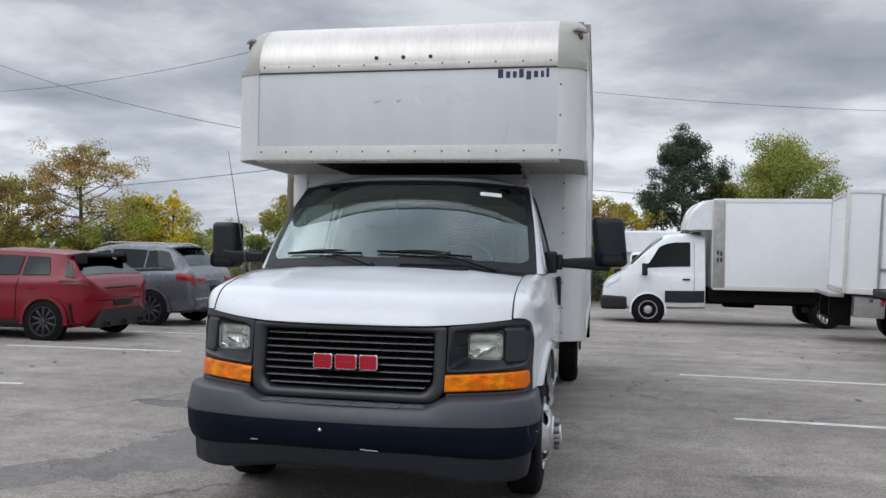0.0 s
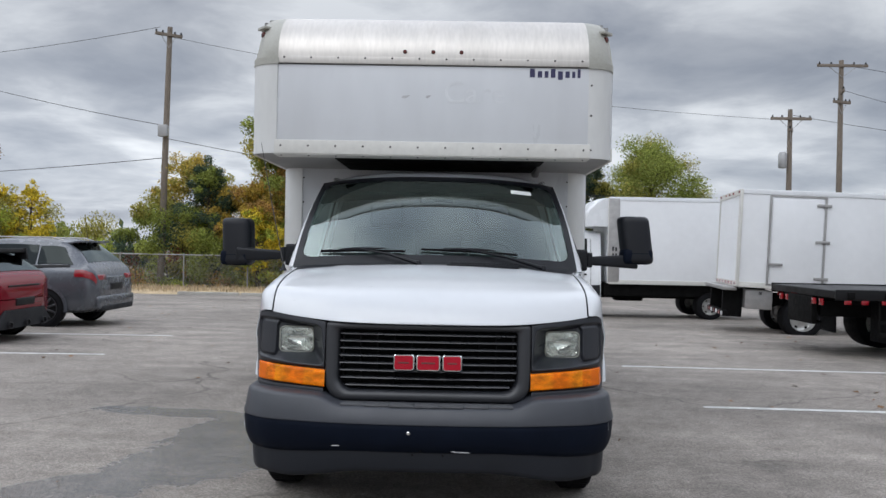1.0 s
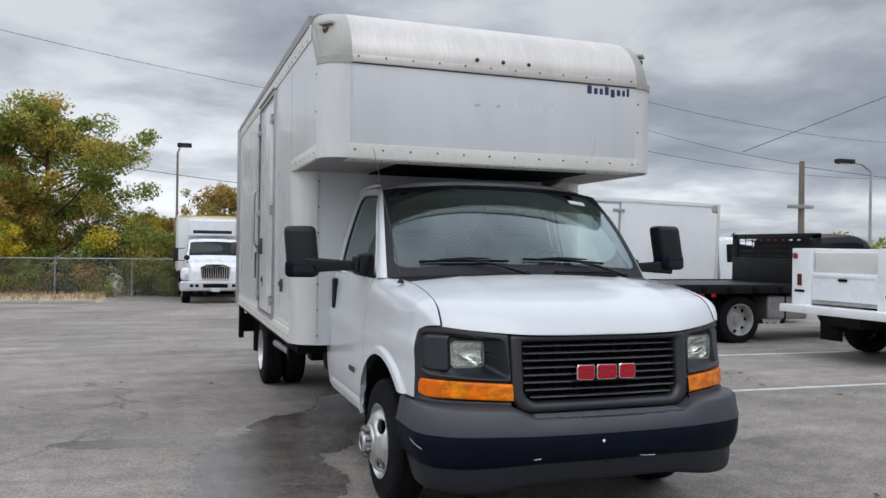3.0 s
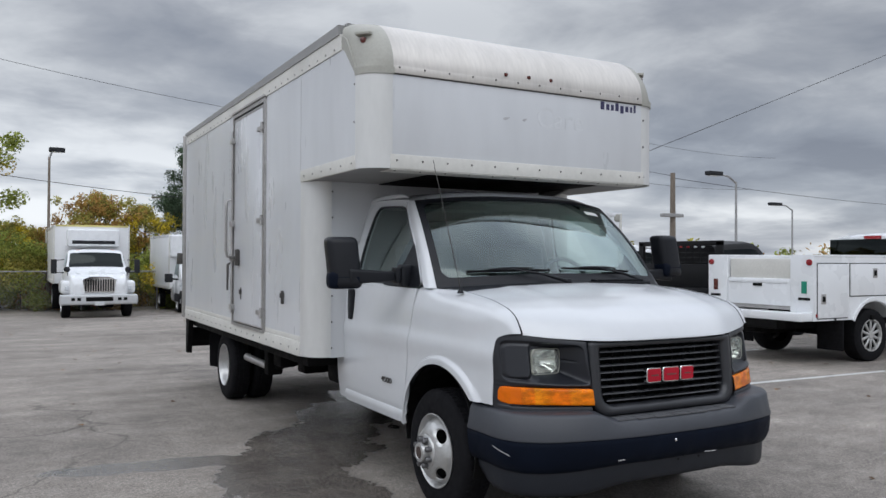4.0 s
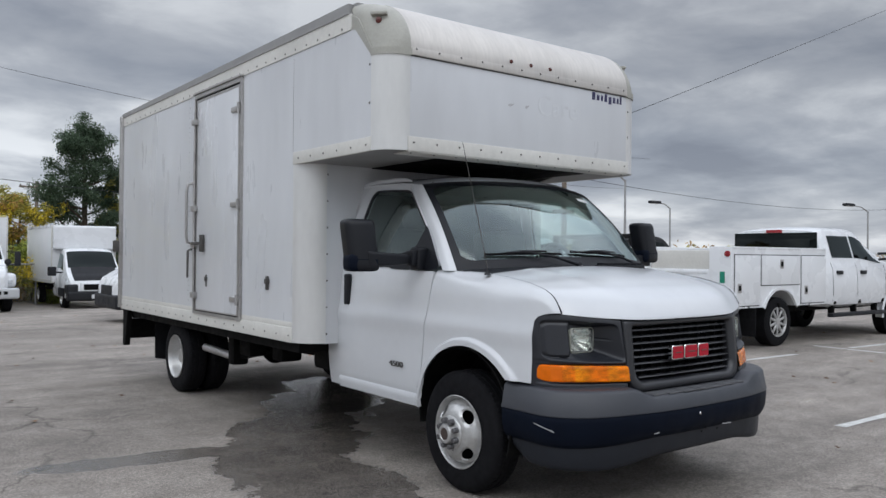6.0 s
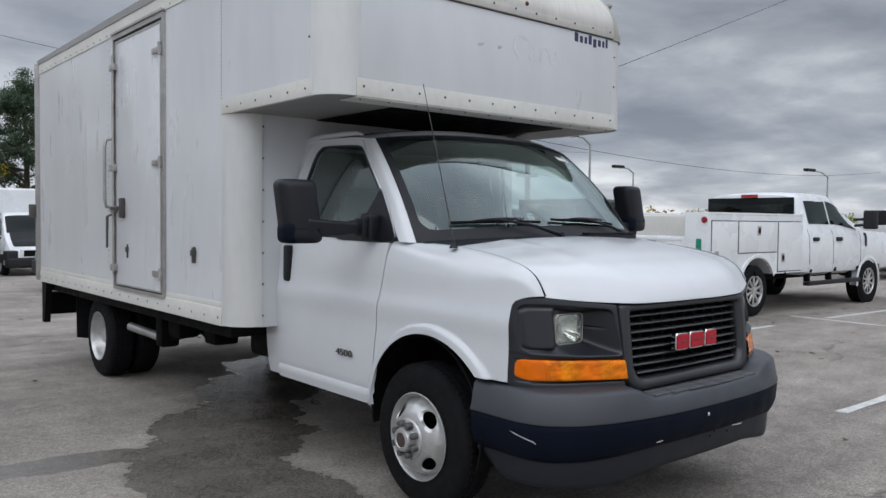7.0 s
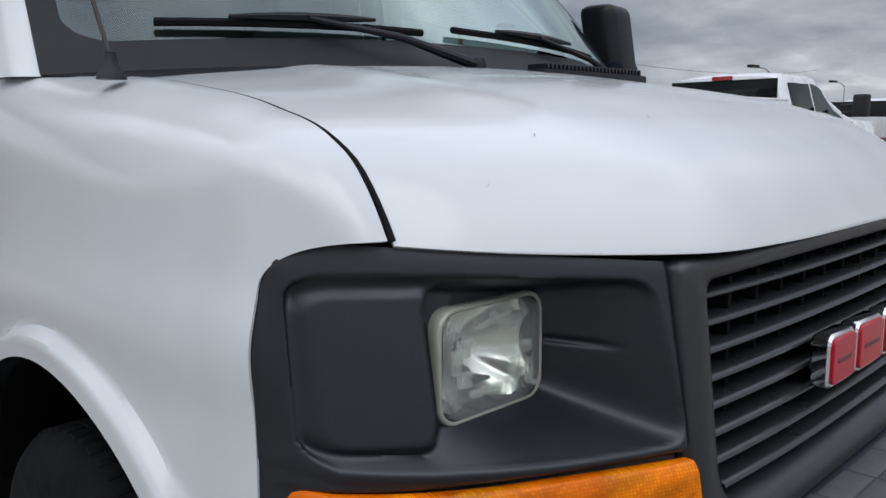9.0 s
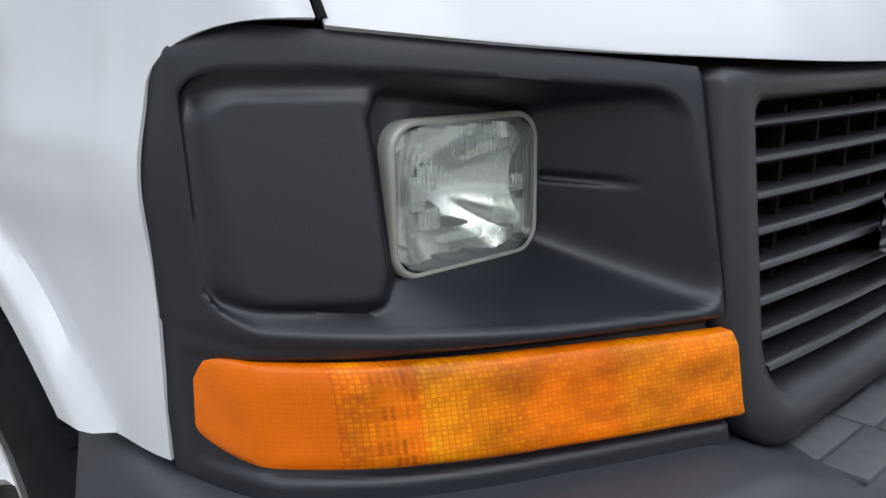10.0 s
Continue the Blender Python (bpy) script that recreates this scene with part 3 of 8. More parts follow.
for row in ((2.4, 6.52, 8.2, 6.28), (2.62, 3.78, 7.6, 3.6), (2.93, 0.65, 7.6, 0.6), (-7.2, 6.42, -4.5, 6.6), (-7.5, 3.4, -4.64, 3.58), (-7.4, 9.35, -4.6, 9.5), (9.0, 4.05, 8.7, -1.5), (9.2, 3.55, 13.5, 3.3)):
    parking_line(*row)


# ---- the box truck: cab ----
truck = thing("box_truck", "white van-cab box truck with an overcab cargo box", "box truck")
CX = 0.045  # the cab stands a little off the box's middle line

seam_z = curve([0.36, 0.38, 0.42, 0.46, 0.58, 0.78, 0.95, 1.15, 1.42], [1.137, 1.174, 1.228, 1.256, 1.296, 1.331, 1.350, 1.360, 1.364])
front_y = curve([0.0, 0.30, 0.50, 0.60, 0.70, 0.80, 0.87, 0.92, 0.95, 0.976], [0.165, 0.168, 0.186, 0.226, 0.270, 0.318, 0.363, 0.408, 0.441, 0.477])
side_base = curve([0.40, 0.50, 0.62, 0.78, 0.92, 1.02, 1.10, 1.22, 1.36, 1.50, 1.70, 1.90, 2.02], [0.972, 0.996, 1.012, 1.020, 1.022, 1.030, 1.016, 1.004, 0.985, 0.952, 0.900, 0.838, 0.785])
side_taper = curve([0.36, 0.42, 0.48, 0.60, 0.80, 1.05, 2.7], [0.118, 0.075, 0.047, 0.026, 0.008, 0.0, 0.0])
rear_seam_y = curve([0.40, 0.62, 0.84, 1.08, 1.37], [1.515, 1.48, 1.445, 1.408, 1.37])


def arch_r(y):
    return 0.455 + 0.17 * (1.09 - y)


def half_width(y, z):
    """Half the cab's width at a place on its side, with the flare round the wheel arch."""
    w = side_base(z) - side_taper(y)
    d = np.hypot(y - 1.09, z - 0.45) - arch_r(y)
    return w + 0.024 * np.exp(-((d - 0.012) / 0.033) ** 8) * (z > 0.42)


def coons(c0, c1, d0, d1, nu, nv, bias=1.0):
    """A patch between four boundary curves; c run along u, d along v."""
    P = np.zeros((nu, nv, 2))
    for i in range(nu):
        u = i / (nu - 1)
        for j in range(nv):
            v = 1 - (1 - j / (nv - 1)) ** bias
            a = (1 - v) * np.array(c0(u)) + v * np.array(c1(u))
            b = (1 - u) * np.array(d0(v)) + u * np.array(d1(v))
            k = (1 - u) * (1 - v) * np.array(c0(0)) + u * (1 - v) * np.array(c0(1)) + (1 - u) * v * np.array(c1(0)) + u * v * np.array(c1(1))
            P[i, j] = a + b - k
    return P


def fender_mesh():
    a0, a1 = math.radians(143.5), math.radians(0.0)

    def low(u):
        if u < 0.16:
            s = u / 0.16
            return (0.489 + s * 0.171, 0.747 + 0.004 * s)
        s = (u - 0.16) / 0.84
        a = a0 + (a1 - a0) * s
        y = 1.09 + 0.47 * math.cos(a)
        for _ in range(4):
            y = 1.09 + arch_r(y) * math.cos(a)
        return (y, 0.45 + arch_r(y) * math.sin(a))

    def top(u):
        y = 0.364 + (1.372 - 0.364) * u ** 1.15
        return (y, float(seam_z(y)))

    def fore(v):
        if v < 0.7:
            s = v / 0.7
            return (0.489 - 0.013 * s, 0.747 + 0.343 * s)
        s = (v - 0.7) / 0.3 * math.pi / 2
        return (0.476 - 0.112 * (1 - math.cos(s)), 1.090 + (float(seam_z(0.364)) - 1.090) * math.sin(s))

    def aft(v):
        z = 0.45 + (1.364 - 0.45) * v
        return (float(rear_seam_y(z)), z)

    # start and end corners meet exactly
    lo_end = low(1.0)

    def low2(u):
        p = low(u)
        k = max(0.0, (u - 0.86) / 0.14)
        return (p[0] + k * (aft(0)[0] - lo_end[0]), p[1] + k * (aft(0)[1] - lo_end[1]))

    Q = coons(low2, top, fore, aft, 72, 76, 1.25)
    P = np.zeros((72, 76, 3))
    for i in range(72):
        for j in range(76):
            y, z = Q[i, j]
            zt = float(seam_z(np.clip(y, 0.36, 1.42)))
            w = float(half_width(y, z))
            h = 0.05 + 0.10 * soft(y, 0.40, 0.75)
            t = 1.0 if j == 75 else np.clip((z - (zt - h)) / h, 0, 1)
            fade = 1 - soft(y, 1.0, 1.40) * 0.75
            inner = w - (w - 0.872) * fade
            w = w - (w - inner) * (1 - math.sqrt(max(0.0, 1 - t**2.4)))
            P[i, j] = (-w, y, z)
    return sheet(P, -0.004)


def door_skin():
    P = np.zeros((40, 44, 3))
    for j in range(44):
        z = 0.462 + (1.356 - 0.462) * j / 43
        y0, y1 = float(rear_seam_y(z)) + 0.007, 2.555 - 0.02 * abs(z - 0.9)
        for i in range(40):
            y = y0 + (y1 - y0) * i / 39
            w = float(half_width(y, z)) + (0.010 if z < 0.545 else 0.0) - 0.006 * math.exp(-((z - 0.552) / 0.008) ** 2)
            P[i, j] = (-w, y, z)
    return sheet(P, -0.03)


def side_at(y, z, out=0.0):
    return (CX - float(half_width(y, z)) - out, y, z)


def shifted(m):
    """From cab coordinates into the truck's, and its twin on the other side."""
    m = [(p[0] + CX, p[1], p[2]) for p in m[0]], m[1]
    return m, mirrored(m, CX)


# hood
HU, HS = 45, 26
P = np.zeros((HU, HS, 3))
for i in range(HU):
    u = -0.866 + 1.732 * i / (HU - 1)
    a = abs(u) / 0.868
    yf, yr = float(front_y(abs(u))), 0.905 + 0.058 * a**2
    zf, zr = 1.098 + 0.041 * a**3, 1.395 - 0.047 * a**2.2
    for j in range(HS):
        q = j / (HS - 1)
        s = q**2.2
        f = (float(seam_z(0.364 + 0.60 * s)) - float(seam_z(0.364))) / (1.3505 - float(seam_z(0.364)))
        f = max(0.0, f) ** (1.0 + 0.22 * (1 - a**2))
        crown = 0.006 * math.exp(-((abs(u) - 0.56) / 0.05) ** 2) * q
        y = yf + (yr - yf) * s - 0.012 * math.sin(math.pi * min(1, q * 2.2)) * (1 - a)
        P[i, j] = (u + CX, y, zf + (zr - zf) * f + crown)
hood = part("hood", sheet(P, 0.008), WHITE, truck)


rows = []
for i in range(41):
    u = -0.90 + 1.8 * i / 40
    a = min(1.0, abs(u) / 0.868)
    y, z = float(front_y(min(0.95, abs(u)))), 1.096 + 0.041 * a**3
    rows.append([(CX + u, y + 0.040, z + 0.004), (CX + u, y + 0.026, z - 0.002), (CX + u, y + 0.032, z - 0.009)])
part("hood_seal", sheet(rows), RUBBER, hood)


for i in (0, HU - 1):
    part("hood_seam", tube([tuple(P[i, j] + np.array([0.0, 0.0, 0.0005])) for j in range(2, HS)], [0.0045 - 0.0026 * min(1.0, (j - 2) / 10) for j in range(2, HS)], 6), RUBBER, hood)


def chip(q, u0, u1, w, mat, name="paint_chip"):
    """A thin mark lying on the hood, from u0 to u1 at the row q of its surface."""
    rows = []
    for k in range(7):
        t = k / 6
        i = (u0 + (u1 - u0) * t + 0.866) / 1.732 * (HU - 1)
        j = (q[0] + (q[1] - q[0]) * t) * (HS - 1)
        i0, j0 = min(int(i), HU - 2), min(int(j), HS - 2)
        a, b = i - i0, j - j0
        p = P[i0, j0] * (1 - a) * (1 - b) + P[i0 + 1, j0] * a * (1 - b) + P[i0, j0 + 1] * (1 - a) * b + P[i0 + 1, j0 + 1] * a * b
        n = np.cross(P[i0 + 1, j0] - P[i0, j0], P[i0, j0 + 1] - P[i0, j0])
        n /= np.linalg.norm(n)
        d = np.array([0.5, 0.5, 0.0]) * w * (0.35 + 0.65 * math.sin(math.pi * min(0.98, max(0.02, t))))
        rows.append([tuple(p + n * 0.0012 - d), tuple(p + n * 0.0016), tuple(p + n * 0.0012 + d)])
    part(name, sheet(rows), mat, hood)


for q, u0, u1, w in (((0.30, 0.31), -0.742, -0.738, 0.004), ((0.46, 0.47), -0.62, -0.616, 0.004), ((0.55, 0.56), -0.33, -0.325, 0.005)):
    chip(q, u0, u1, w, CHIP)

left, right = shifted(fender_mesh())
part("fender", left, WHITE, truck)
part("fender", right, WHITE, truck)
left, right = shifted(door_skin())
door_a, door_b = part("cab_door", left, WHITE, truck), part("cab_door", right, WHITE, truck)


# greenhouse: door frame, pillar, glass
def on_side(pts, out=0.0):
    return [side_at(y, z, out) for y, z in pts]


def dense(pts, n=10):
    out = []
    for (a, b), (c, d) in zip(pts, pts[1:] + pts[:1]):
        out += [(a + (c - a) * k / n, b + (d - b) * k / n) for k in range(n)]
    return out


def smooth_loop(pts, n=8, passes=2):
    """Rounds an outline's corners."""
    q = dense(pts, n)
    for _ in range(passes * 2):
        q = [tuple(0.5 * q[i][k] + 0.25 * (q[i - 1][k] + q[(i + 1) % len(q)][k]) for k in (0, 1)) for i in range(len(q))]
    return q


OUT_FRAME = [(1.312, 1.356), (1.490, 1.585), (1.770, 1.845), (1.895, 1.975), (2.40, 1.990), (2.48, 1.92), (2.53, 1.70), (2.545, 1.356)]
IN_FRAME = [(1.335, 1.372), (1.512, 1.585), (1.792, 1.845), (1.885, 1.925), (2.33, 1.945), (2.385, 1.90), (2.43, 1.66), (2.44, 1.372)]
o, n_ = smooth_loop(OUT_FRAME), smooth_loop(IN_FRAME)
ring = shell_ring(on_side(o, 0.0), on_side(n_, -0.012), (0.035, 0, 0))
part("window_frame", ring, WHITE, door_a)
part("window_frame", mirrored(ring, CX), WHITE, door_b)
centre = (sum(p[0] for p in n_) / len(n_), sum(p[1] for p in n_) / len(n_))


def patch(loop, out, rings=5):
    v, f = [side_at(*centre, out)], []
    k = len(loop)
    for r in range(1, rings + 1):
        v += [side_at(centre[0] + (p[0] - centre[0]) * r / rings, centre[1] + (p[1] - centre[1]) * r / rings, out) for p in loop]
    f += [(0, 1 + i, 1 + (i + 1) % k) for i in range(k)]
    for r in range(rings - 1):
        f += [(1 + r * k + i, 1 + (r + 1) * k + i, 1 + (r + 1) * k + (i + 1) % k, 1 + r * k + (i + 1) % k) for i in range(k)]
    return v, f


gl = patch(n_, -0.018)
for d, m in ((door_a, gl), (door_b, mirrored(gl, CX))):
    part("window_glass", m, SIDE_GLASS, d).visible_shadow = False
seal = shell_ring(on_side(n_, -0.008), on_side(smooth_loop([(centre[0] + (y - centre[0]) * 0.955, centre[1] + (z - centre[1]) * 0.94) for y, z in IN_FRAME]), -0.015), (0.012, 0, 0))
part("window_seal", seal, TRIM, door_a)
part("window_seal", mirrored(seal, CX), TRIM, door_b)
sail_o = smooth_loop([(1.305, 1.360), (1.44, 1.535), (1.555, 1.665), (1.575, 1.60), (1.63, 1.52), (1.74, 1.47), (1.90, 1.455), (1.92, 1.360)], 6, 1)
k = len(sail_o)
sc = (sum(p[0] for p in sail_o) / k, sum(p[1] for p in sail_o) / k)
sail = ([side_at(*sc, 0.012)] + on_side(sail_o, 0.004), [(0, 1 + i, 1 + (i + 1) % k) for i in range(k)])
part("mirror_base_panel", sail, TRIM, door_a)
part("mirror_base_panel", mirrored(sail, CX), TRIM, door_b)
handle = merge(box(-1.0, -0.96, -0.035, 0.035, -0.115, 0.115, 0.022, 4))
handle = moved(handle, pose(CX - 0.035, 2.42, 1.20, 0, 0, 0))
part("door_handle", handle, TRIM, door_a)
part("door_handle", mirrored(handle, CX), TRIM, door_b)
digits = lettering("4500", 0.054, 0.003)
digits = ([(x * 1.55 - 0.10 * z, y, z) for x, y, z in digits[0]], digits[1])
for d, m in ((door_a, moved(digits, pose(CX - 1.0335, 1.745, 0.702, 0, 0, -90))), (door_b, moved(digits, pose(CX + 1.0335, 1.745, 0.702, 0, 0, 90)))):
    part("emblem_digits", m, BOLT, d, "dark metal number 4500")

# pillars, windscreen, roof
def base_pt(u):
    a = abs(u)
    return Vector((0.932 * u, 0.985 + 0.232 * a**2.4, 1.398 - 0.036 * a**2))


def head_pt(u):
    a = abs(u)
    return Vector((0.826 * u, 1.60 + 0.145 * a**2.4, 1.998 - 0.046 * a**2.5))


def screen(u, v, out=0.0):
    p = base_pt(u).lerp(head_pt(u), v)
    n = Vector((0.30 * u, -0.78, 0.60)).normalized()
    return p + n * (0.035 * math.sin(math.pi * v) + out)


def screen_patch(u0, u1, v0, v1, nu, nv, out=0.0, thick=0.0):
    return sheet([[tuple(screen(u0 + (u1 - u0) * i / (nu - 1), v0 + (v1 - v0) * j / (nv - 1), out) + Vector((CX, 0, 0))) for j in range(nv)] for i in range(nu)], thick)


windscreen = part("windscreen", screen_patch(-1, 1, 0.0, 1.0, 37, 17), GLASS, truck)
windscreen.visible_shadow = False
def uv_loop(u, v0, v1, ru, rv, out):
    """A rounded outline drawn on the windscreen."""
    q = []
    for cu, cv, a0 in ((u - ru, v0 + rv, -90), (u - ru, v1 - rv, 0), (-u + ru, v1 - rv, 90), (-u + ru, v0 + rv, 180)):
        q += [(cu + ru * math.cos(radians(a0 + 9 * k)), cv + rv * math.sin(radians(a0 + 9 * k))) for k in range(11)]
    full = []
    for i, (p0, p1) in enumerate(zip(q, q[1:] + q[:1])):
        n = 40 if i % 11 == 10 else 1
        full += [(p0[0] + (p1[0] - p0[0]) * k / n, p0[1] + (p1[1] - p0[1]) * k / n) for k in range(n)]
    q = full
    return [tuple(screen(a, b, out) + Vector((CX, 0, 0))) for a, b in q]


part("frit", shell_ring(uv_loop(1.0, 0.0, 1.0, 0.004, 0.004, 0.004), uv_loop(0.952, 0.085, 0.945, 0.085, 0.085, 0.004), (0, 0.002, 0)), TRIM, windscreen)
shade = screen_patch(-0.95, 0.95, 0.70, 0.945, 37, 7, -0.008)
part("shade_band", shade, pane("dark_green_shade_band", (0.10, 0.16, 0.15), 0.0), windscreen).visible_shadow = False
stick = screen_patch(0.60, 0.77, 0.815, 0.865, 3, 3, 0.003)
part("sticker", stick, PAPER, windscreen, "pale sticker with faint bars inside the windscreen")

for sgn in (-1, 1):
    rows = []
    for i in range(22):
        v = i / 21
        a = screen(-1, v)
        z = a.z
        q = Vector((-float(side_base(z)) + 0.003, float(np.interp(z, [1.36, 1.58, 1.84, 1.95], [1.300, 1.478, 1.758, 1.89])), z))
        b = a.lerp(q, 0.55) + Vector((-0.012, -0.008, 0))
        rows.append([tuple(p + Vector((CX, 0, 0))) for p in (a + Vector((0.012, 0.01, 0)), a, a.lerp(b, 0.6) + Vector((-0.006, -0.006, 0)), b, b.lerp(q, 0.6), q, q + Vector((0.02, 0.02, 0)))])
    m = sheet(rows)
    part("windscreen_pillar", m if sgn < 0 else mirrored(m, CX), WHITE, truck)

rows = []
for i in range(41):
    u = -1 + 2 * i / 40
    h = head_pt(u)
    row = [h + Vector((CX, 0.0, -0.004))]
    for j in range(1, 15):
        s = j / 14
        y = h.y + (2.70 - h.y) * s
        x = u * (0.826 - 0.016 * soft(s, 0, 0.35))
        edge = abs(u) ** 5
        z = h.z + 0.034 * soft(s, 0, 0.07) + 0.014 * soft(s, 0.05, 0.2) + 0.016 * soft(s, 0.1, 0.7) - 0.03 * edge
        row.append(Vector((CX + x, y, z)))
    rows.append([tuple(p) for p in row])
part("cab_roof", sheet(rows, 0.02), WHITE, truck)
# drip rail and rear pillar that close the gap from the door frame to the roof and the box
rail = tube([side_at(1.93, 1.990, -0.022), side_at(2.0, 2.004, -0.014), side_at(2.1, 2.008, -0.01), side_at(2.40, 2.008, -0.01), side_at(2.62, 1.99, -0.01)], [0.006, 0.014, 0.017, 0.017, 0.017], 8)
part("drip_rail", rail, WHITE, truck)
part("drip_rail", mirrored(rail, CX), WHITE, truck)
rows = [[side_at(min(2.70, y), z, -0.004) for y in (2.545 - 0.15 * soft(z, 1.75, 2.02), 2.59, 2.65, 2.70)] for z in np.linspace(0.47, 2.02, 26)]
part("rear_pillar", sheet(rows, 0.02), WHITE, truck)
part("rear_pillar", mirrored(sheet(rows, 0.02), CX), WHITE, truck)

# cowl with its vent, wipers, aerial
rows = []
for i in range(33):
    u = -1 + 2 * i / 32
    b = base_pt(u)
    a = abs(u)
    f = Vector((0.868 * u, 0.880 + 0.075 * a**2, 1.380 - 0.045 * a**2.2))
    rows.append([tuple(p + Vector((CX, 0, 0))) for p in (f, f.lerp(b, 0.5) + Vector((0, 0, 0.004)), b + Vector((0, 0.02, 0.006)))])
cowl = part("cowl", sheet(rows, 0.015), TRIM, truck)
vent = [box(CX + 0.10 + 0.016 * i, CX + 0.106 + 0.016 * i, 0.90, 0.965, 1.388, 1.418, 0.002, 1) for i in range(26)]
part("vent_grid", merge(box(CX + 0.08, CX + 0.53, 0.895, 0.97, 1.38, 1.404, 0.008), *vent), TRIM, cowl)


# a wiper is a part with pieces of its own: its arm is the part, the rest hangs on it
def wiper_set(u_pivot, v_mid, u_mid, span):
    pv = screen(u_pivot, -0.01, 0.02) + Vector((CX, -0.02, 0))
    mid = screen(u_mid, v_mid, 0.034) + Vector((CX, 0, 0))
    knee = pv.lerp(mid, 0.5) + Vector((0, -0.01, 0.012))
    arm = part("wiper_arm", tube([pv, pv.lerp(knee, 0.5), knee, mid], [0.013, 0.011, 0.008, 0.006], 8), TRIM, truck)
    ends = [screen(u_mid + s, v_mid - 0.01 * s / span, 0.016) + Vector((CX, 0, 0)) for s in np.linspace(-span, span, 9)]
    part("wiper_blade", tube(ends, 0.008, 6), RUBBER, arm)
    top = [screen(u_mid + s, v_mid + 0.008, 0.030) + Vector((CX, 0, 0)) for s in np.linspace(-span * 0.55, span * 0.55, 7)]
    part("wiper_bridge", tube(top, [0.004, 0.007, 0.009, 0.010, 0.009, 0.007, 0.004], 6), TRIM, arm)
    part("pivot_cap", lathe([(0.0, 0.02), (0.012, 0.018), (0.018, 0.0), (0.018, -0.02)], "z", tuple(pv), 14), TRIM, arm)


wiper_set(-0.10, 0.115, -0.50, 0.30)
wiper_set(0.74, 0.115, 0.24, 0.33)
aer = part("aerial_base", lathe([(0.022, 0.0), (0.020, 0.008), (0.011, 0.02), (0.008, 0.04), (0.0, 0.042)], "z", (CX - 0.932, 0.918, 1.343), 16), TRIM, truck)
part("aerial", tube([(CX - 0.932, 0.918, 1.375), (CX - 1.016, 0.940, 1.76), (CX - 1.096, 0.968, 2.14)], [0.0035, 0.003, 0.0018], 6), BOLT, aer)

# grille: surround, dark hollow, slats, badge
def grille_y(u, z):
    return 0.128 + 0.045 * (z - 0.70) / 0.40 + 0.022 * (abs(u) / 0.535) ** 2.5


def grille_loop(x, z0, z1, r, dy):
    return [(CX + u, float(grille_y(u, z)) + dy, z) for u, z in rounded(-x, x, z0, z1, r, 8)]


loops = [grille_loop(0.540, 0.700, 1.099, [0.10, 0.10, 0.015, 0.015], 0.05), grille_loop(0.540, 0.700, 1.099, [0.10, 0.10, 0.015, 0.015], 0.004), grille_loop(0.534, 0.706, 1.094, [0.10, 0.10, 0.015, 0.015], -0.004), grille_loop(0.500, 0.728, 1.080, [0.09, 0.09, 0.02, 0.02], -0.006), grille_loop(0.479, 0.744, 1.068, [0.08, 0.08, 0.02, 0.02], 0.004), grille_loop(0.470, 0.752, 1.061, [0.075, 0.075, 0.02, 0.02], 0.03), grille_loop(0.468, 0.754, 1.059, [0.075, 0.075, 0.02, 0.02], 0.09)]
k = len(loops[0])
gv = [p for lp in loops for p in lp]
gf = [(a * k + i, a * k + (i + 1) % k, (a + 1) * k + (i + 1) % k, (a + 1) * k + i) for a in range(len(loops) - 1) for i in range(k)]
surround = part("grille_surround", (gv, gf), SURROUND, truck, smooth=50)
back = grille_loop(0.50, 0.74, 1.08, 0.05, 0.085)
part("grille_backing", (back, [tuple(range(len(back)))]), CHASSIS, surround)
for i in range(8):
    z = 0.774 + 0.0380 * i
    half = 0.467 - (0.035 if i == 0 else 0.008 if i == 1 else 0.0)
    rows = []
    for j in range(29):
        u = -half + 2 * half * j / 28
        y = float(grille_y(u, z)) + 0.010
        rows.append([(CX + u, y + 0.060, z + 0.004), (CX + u, y + 0.024, z + 0.006), (CX + u, y + 0.015, z + 0.003), (CX + u, y + 0.013, z - 0.002), (CX + u, y + 0.018, z - 0.006), (CX + u, y + 0.060, z - 0.006)])
    part("grille_slat", sheet(rows), SLAT, surround, smooth=60)
for j in range(11):
    u = -0.45 + 0.09 * j
    part("grille_rib", box(CX + u - 0.004, CX + u + 0.004, 0.212, 0.25, 0.76, 1.055, 0.001, 1), CHASSIS, surround)
# three plain enamel blocks, each with a slot, stand for the maker's badge
for x0, x1 in ((-0.134, -0.024), (-0.014, 0.112), (0.122, 0.226)):
    yb = 0.134
    part("badge_rim", prism(rounded(x0, x1, 0.858, 0.944, 0.016, 4), "y", yb, yb + 0.03, 0.004), CHROME, surround, "chrome badge edge")
    part("badge_block", prism(rounded(x0 + 0.007, x1 - 0.007, 0.865, 0.937, 0.010, 4), "y", yb - 0.005, yb + 0.01, 0.002), BADGE_RED, surround, "red enamel badge block")
    part("badge_slot", box(x0 + 0.026, x1 - 0.026, yb - 0.0062, yb, 0.896, 0.906, 0.002, 1), TAN_RED, surround)


def nose_y(u, z):
    """The front face beside the grille; it leans forward towards the bumper."""
    return float(front_y(u)) - 0.175 * (1.09 - z) * float(1 - 0.8 * soft(u, 0.93, 0.976))


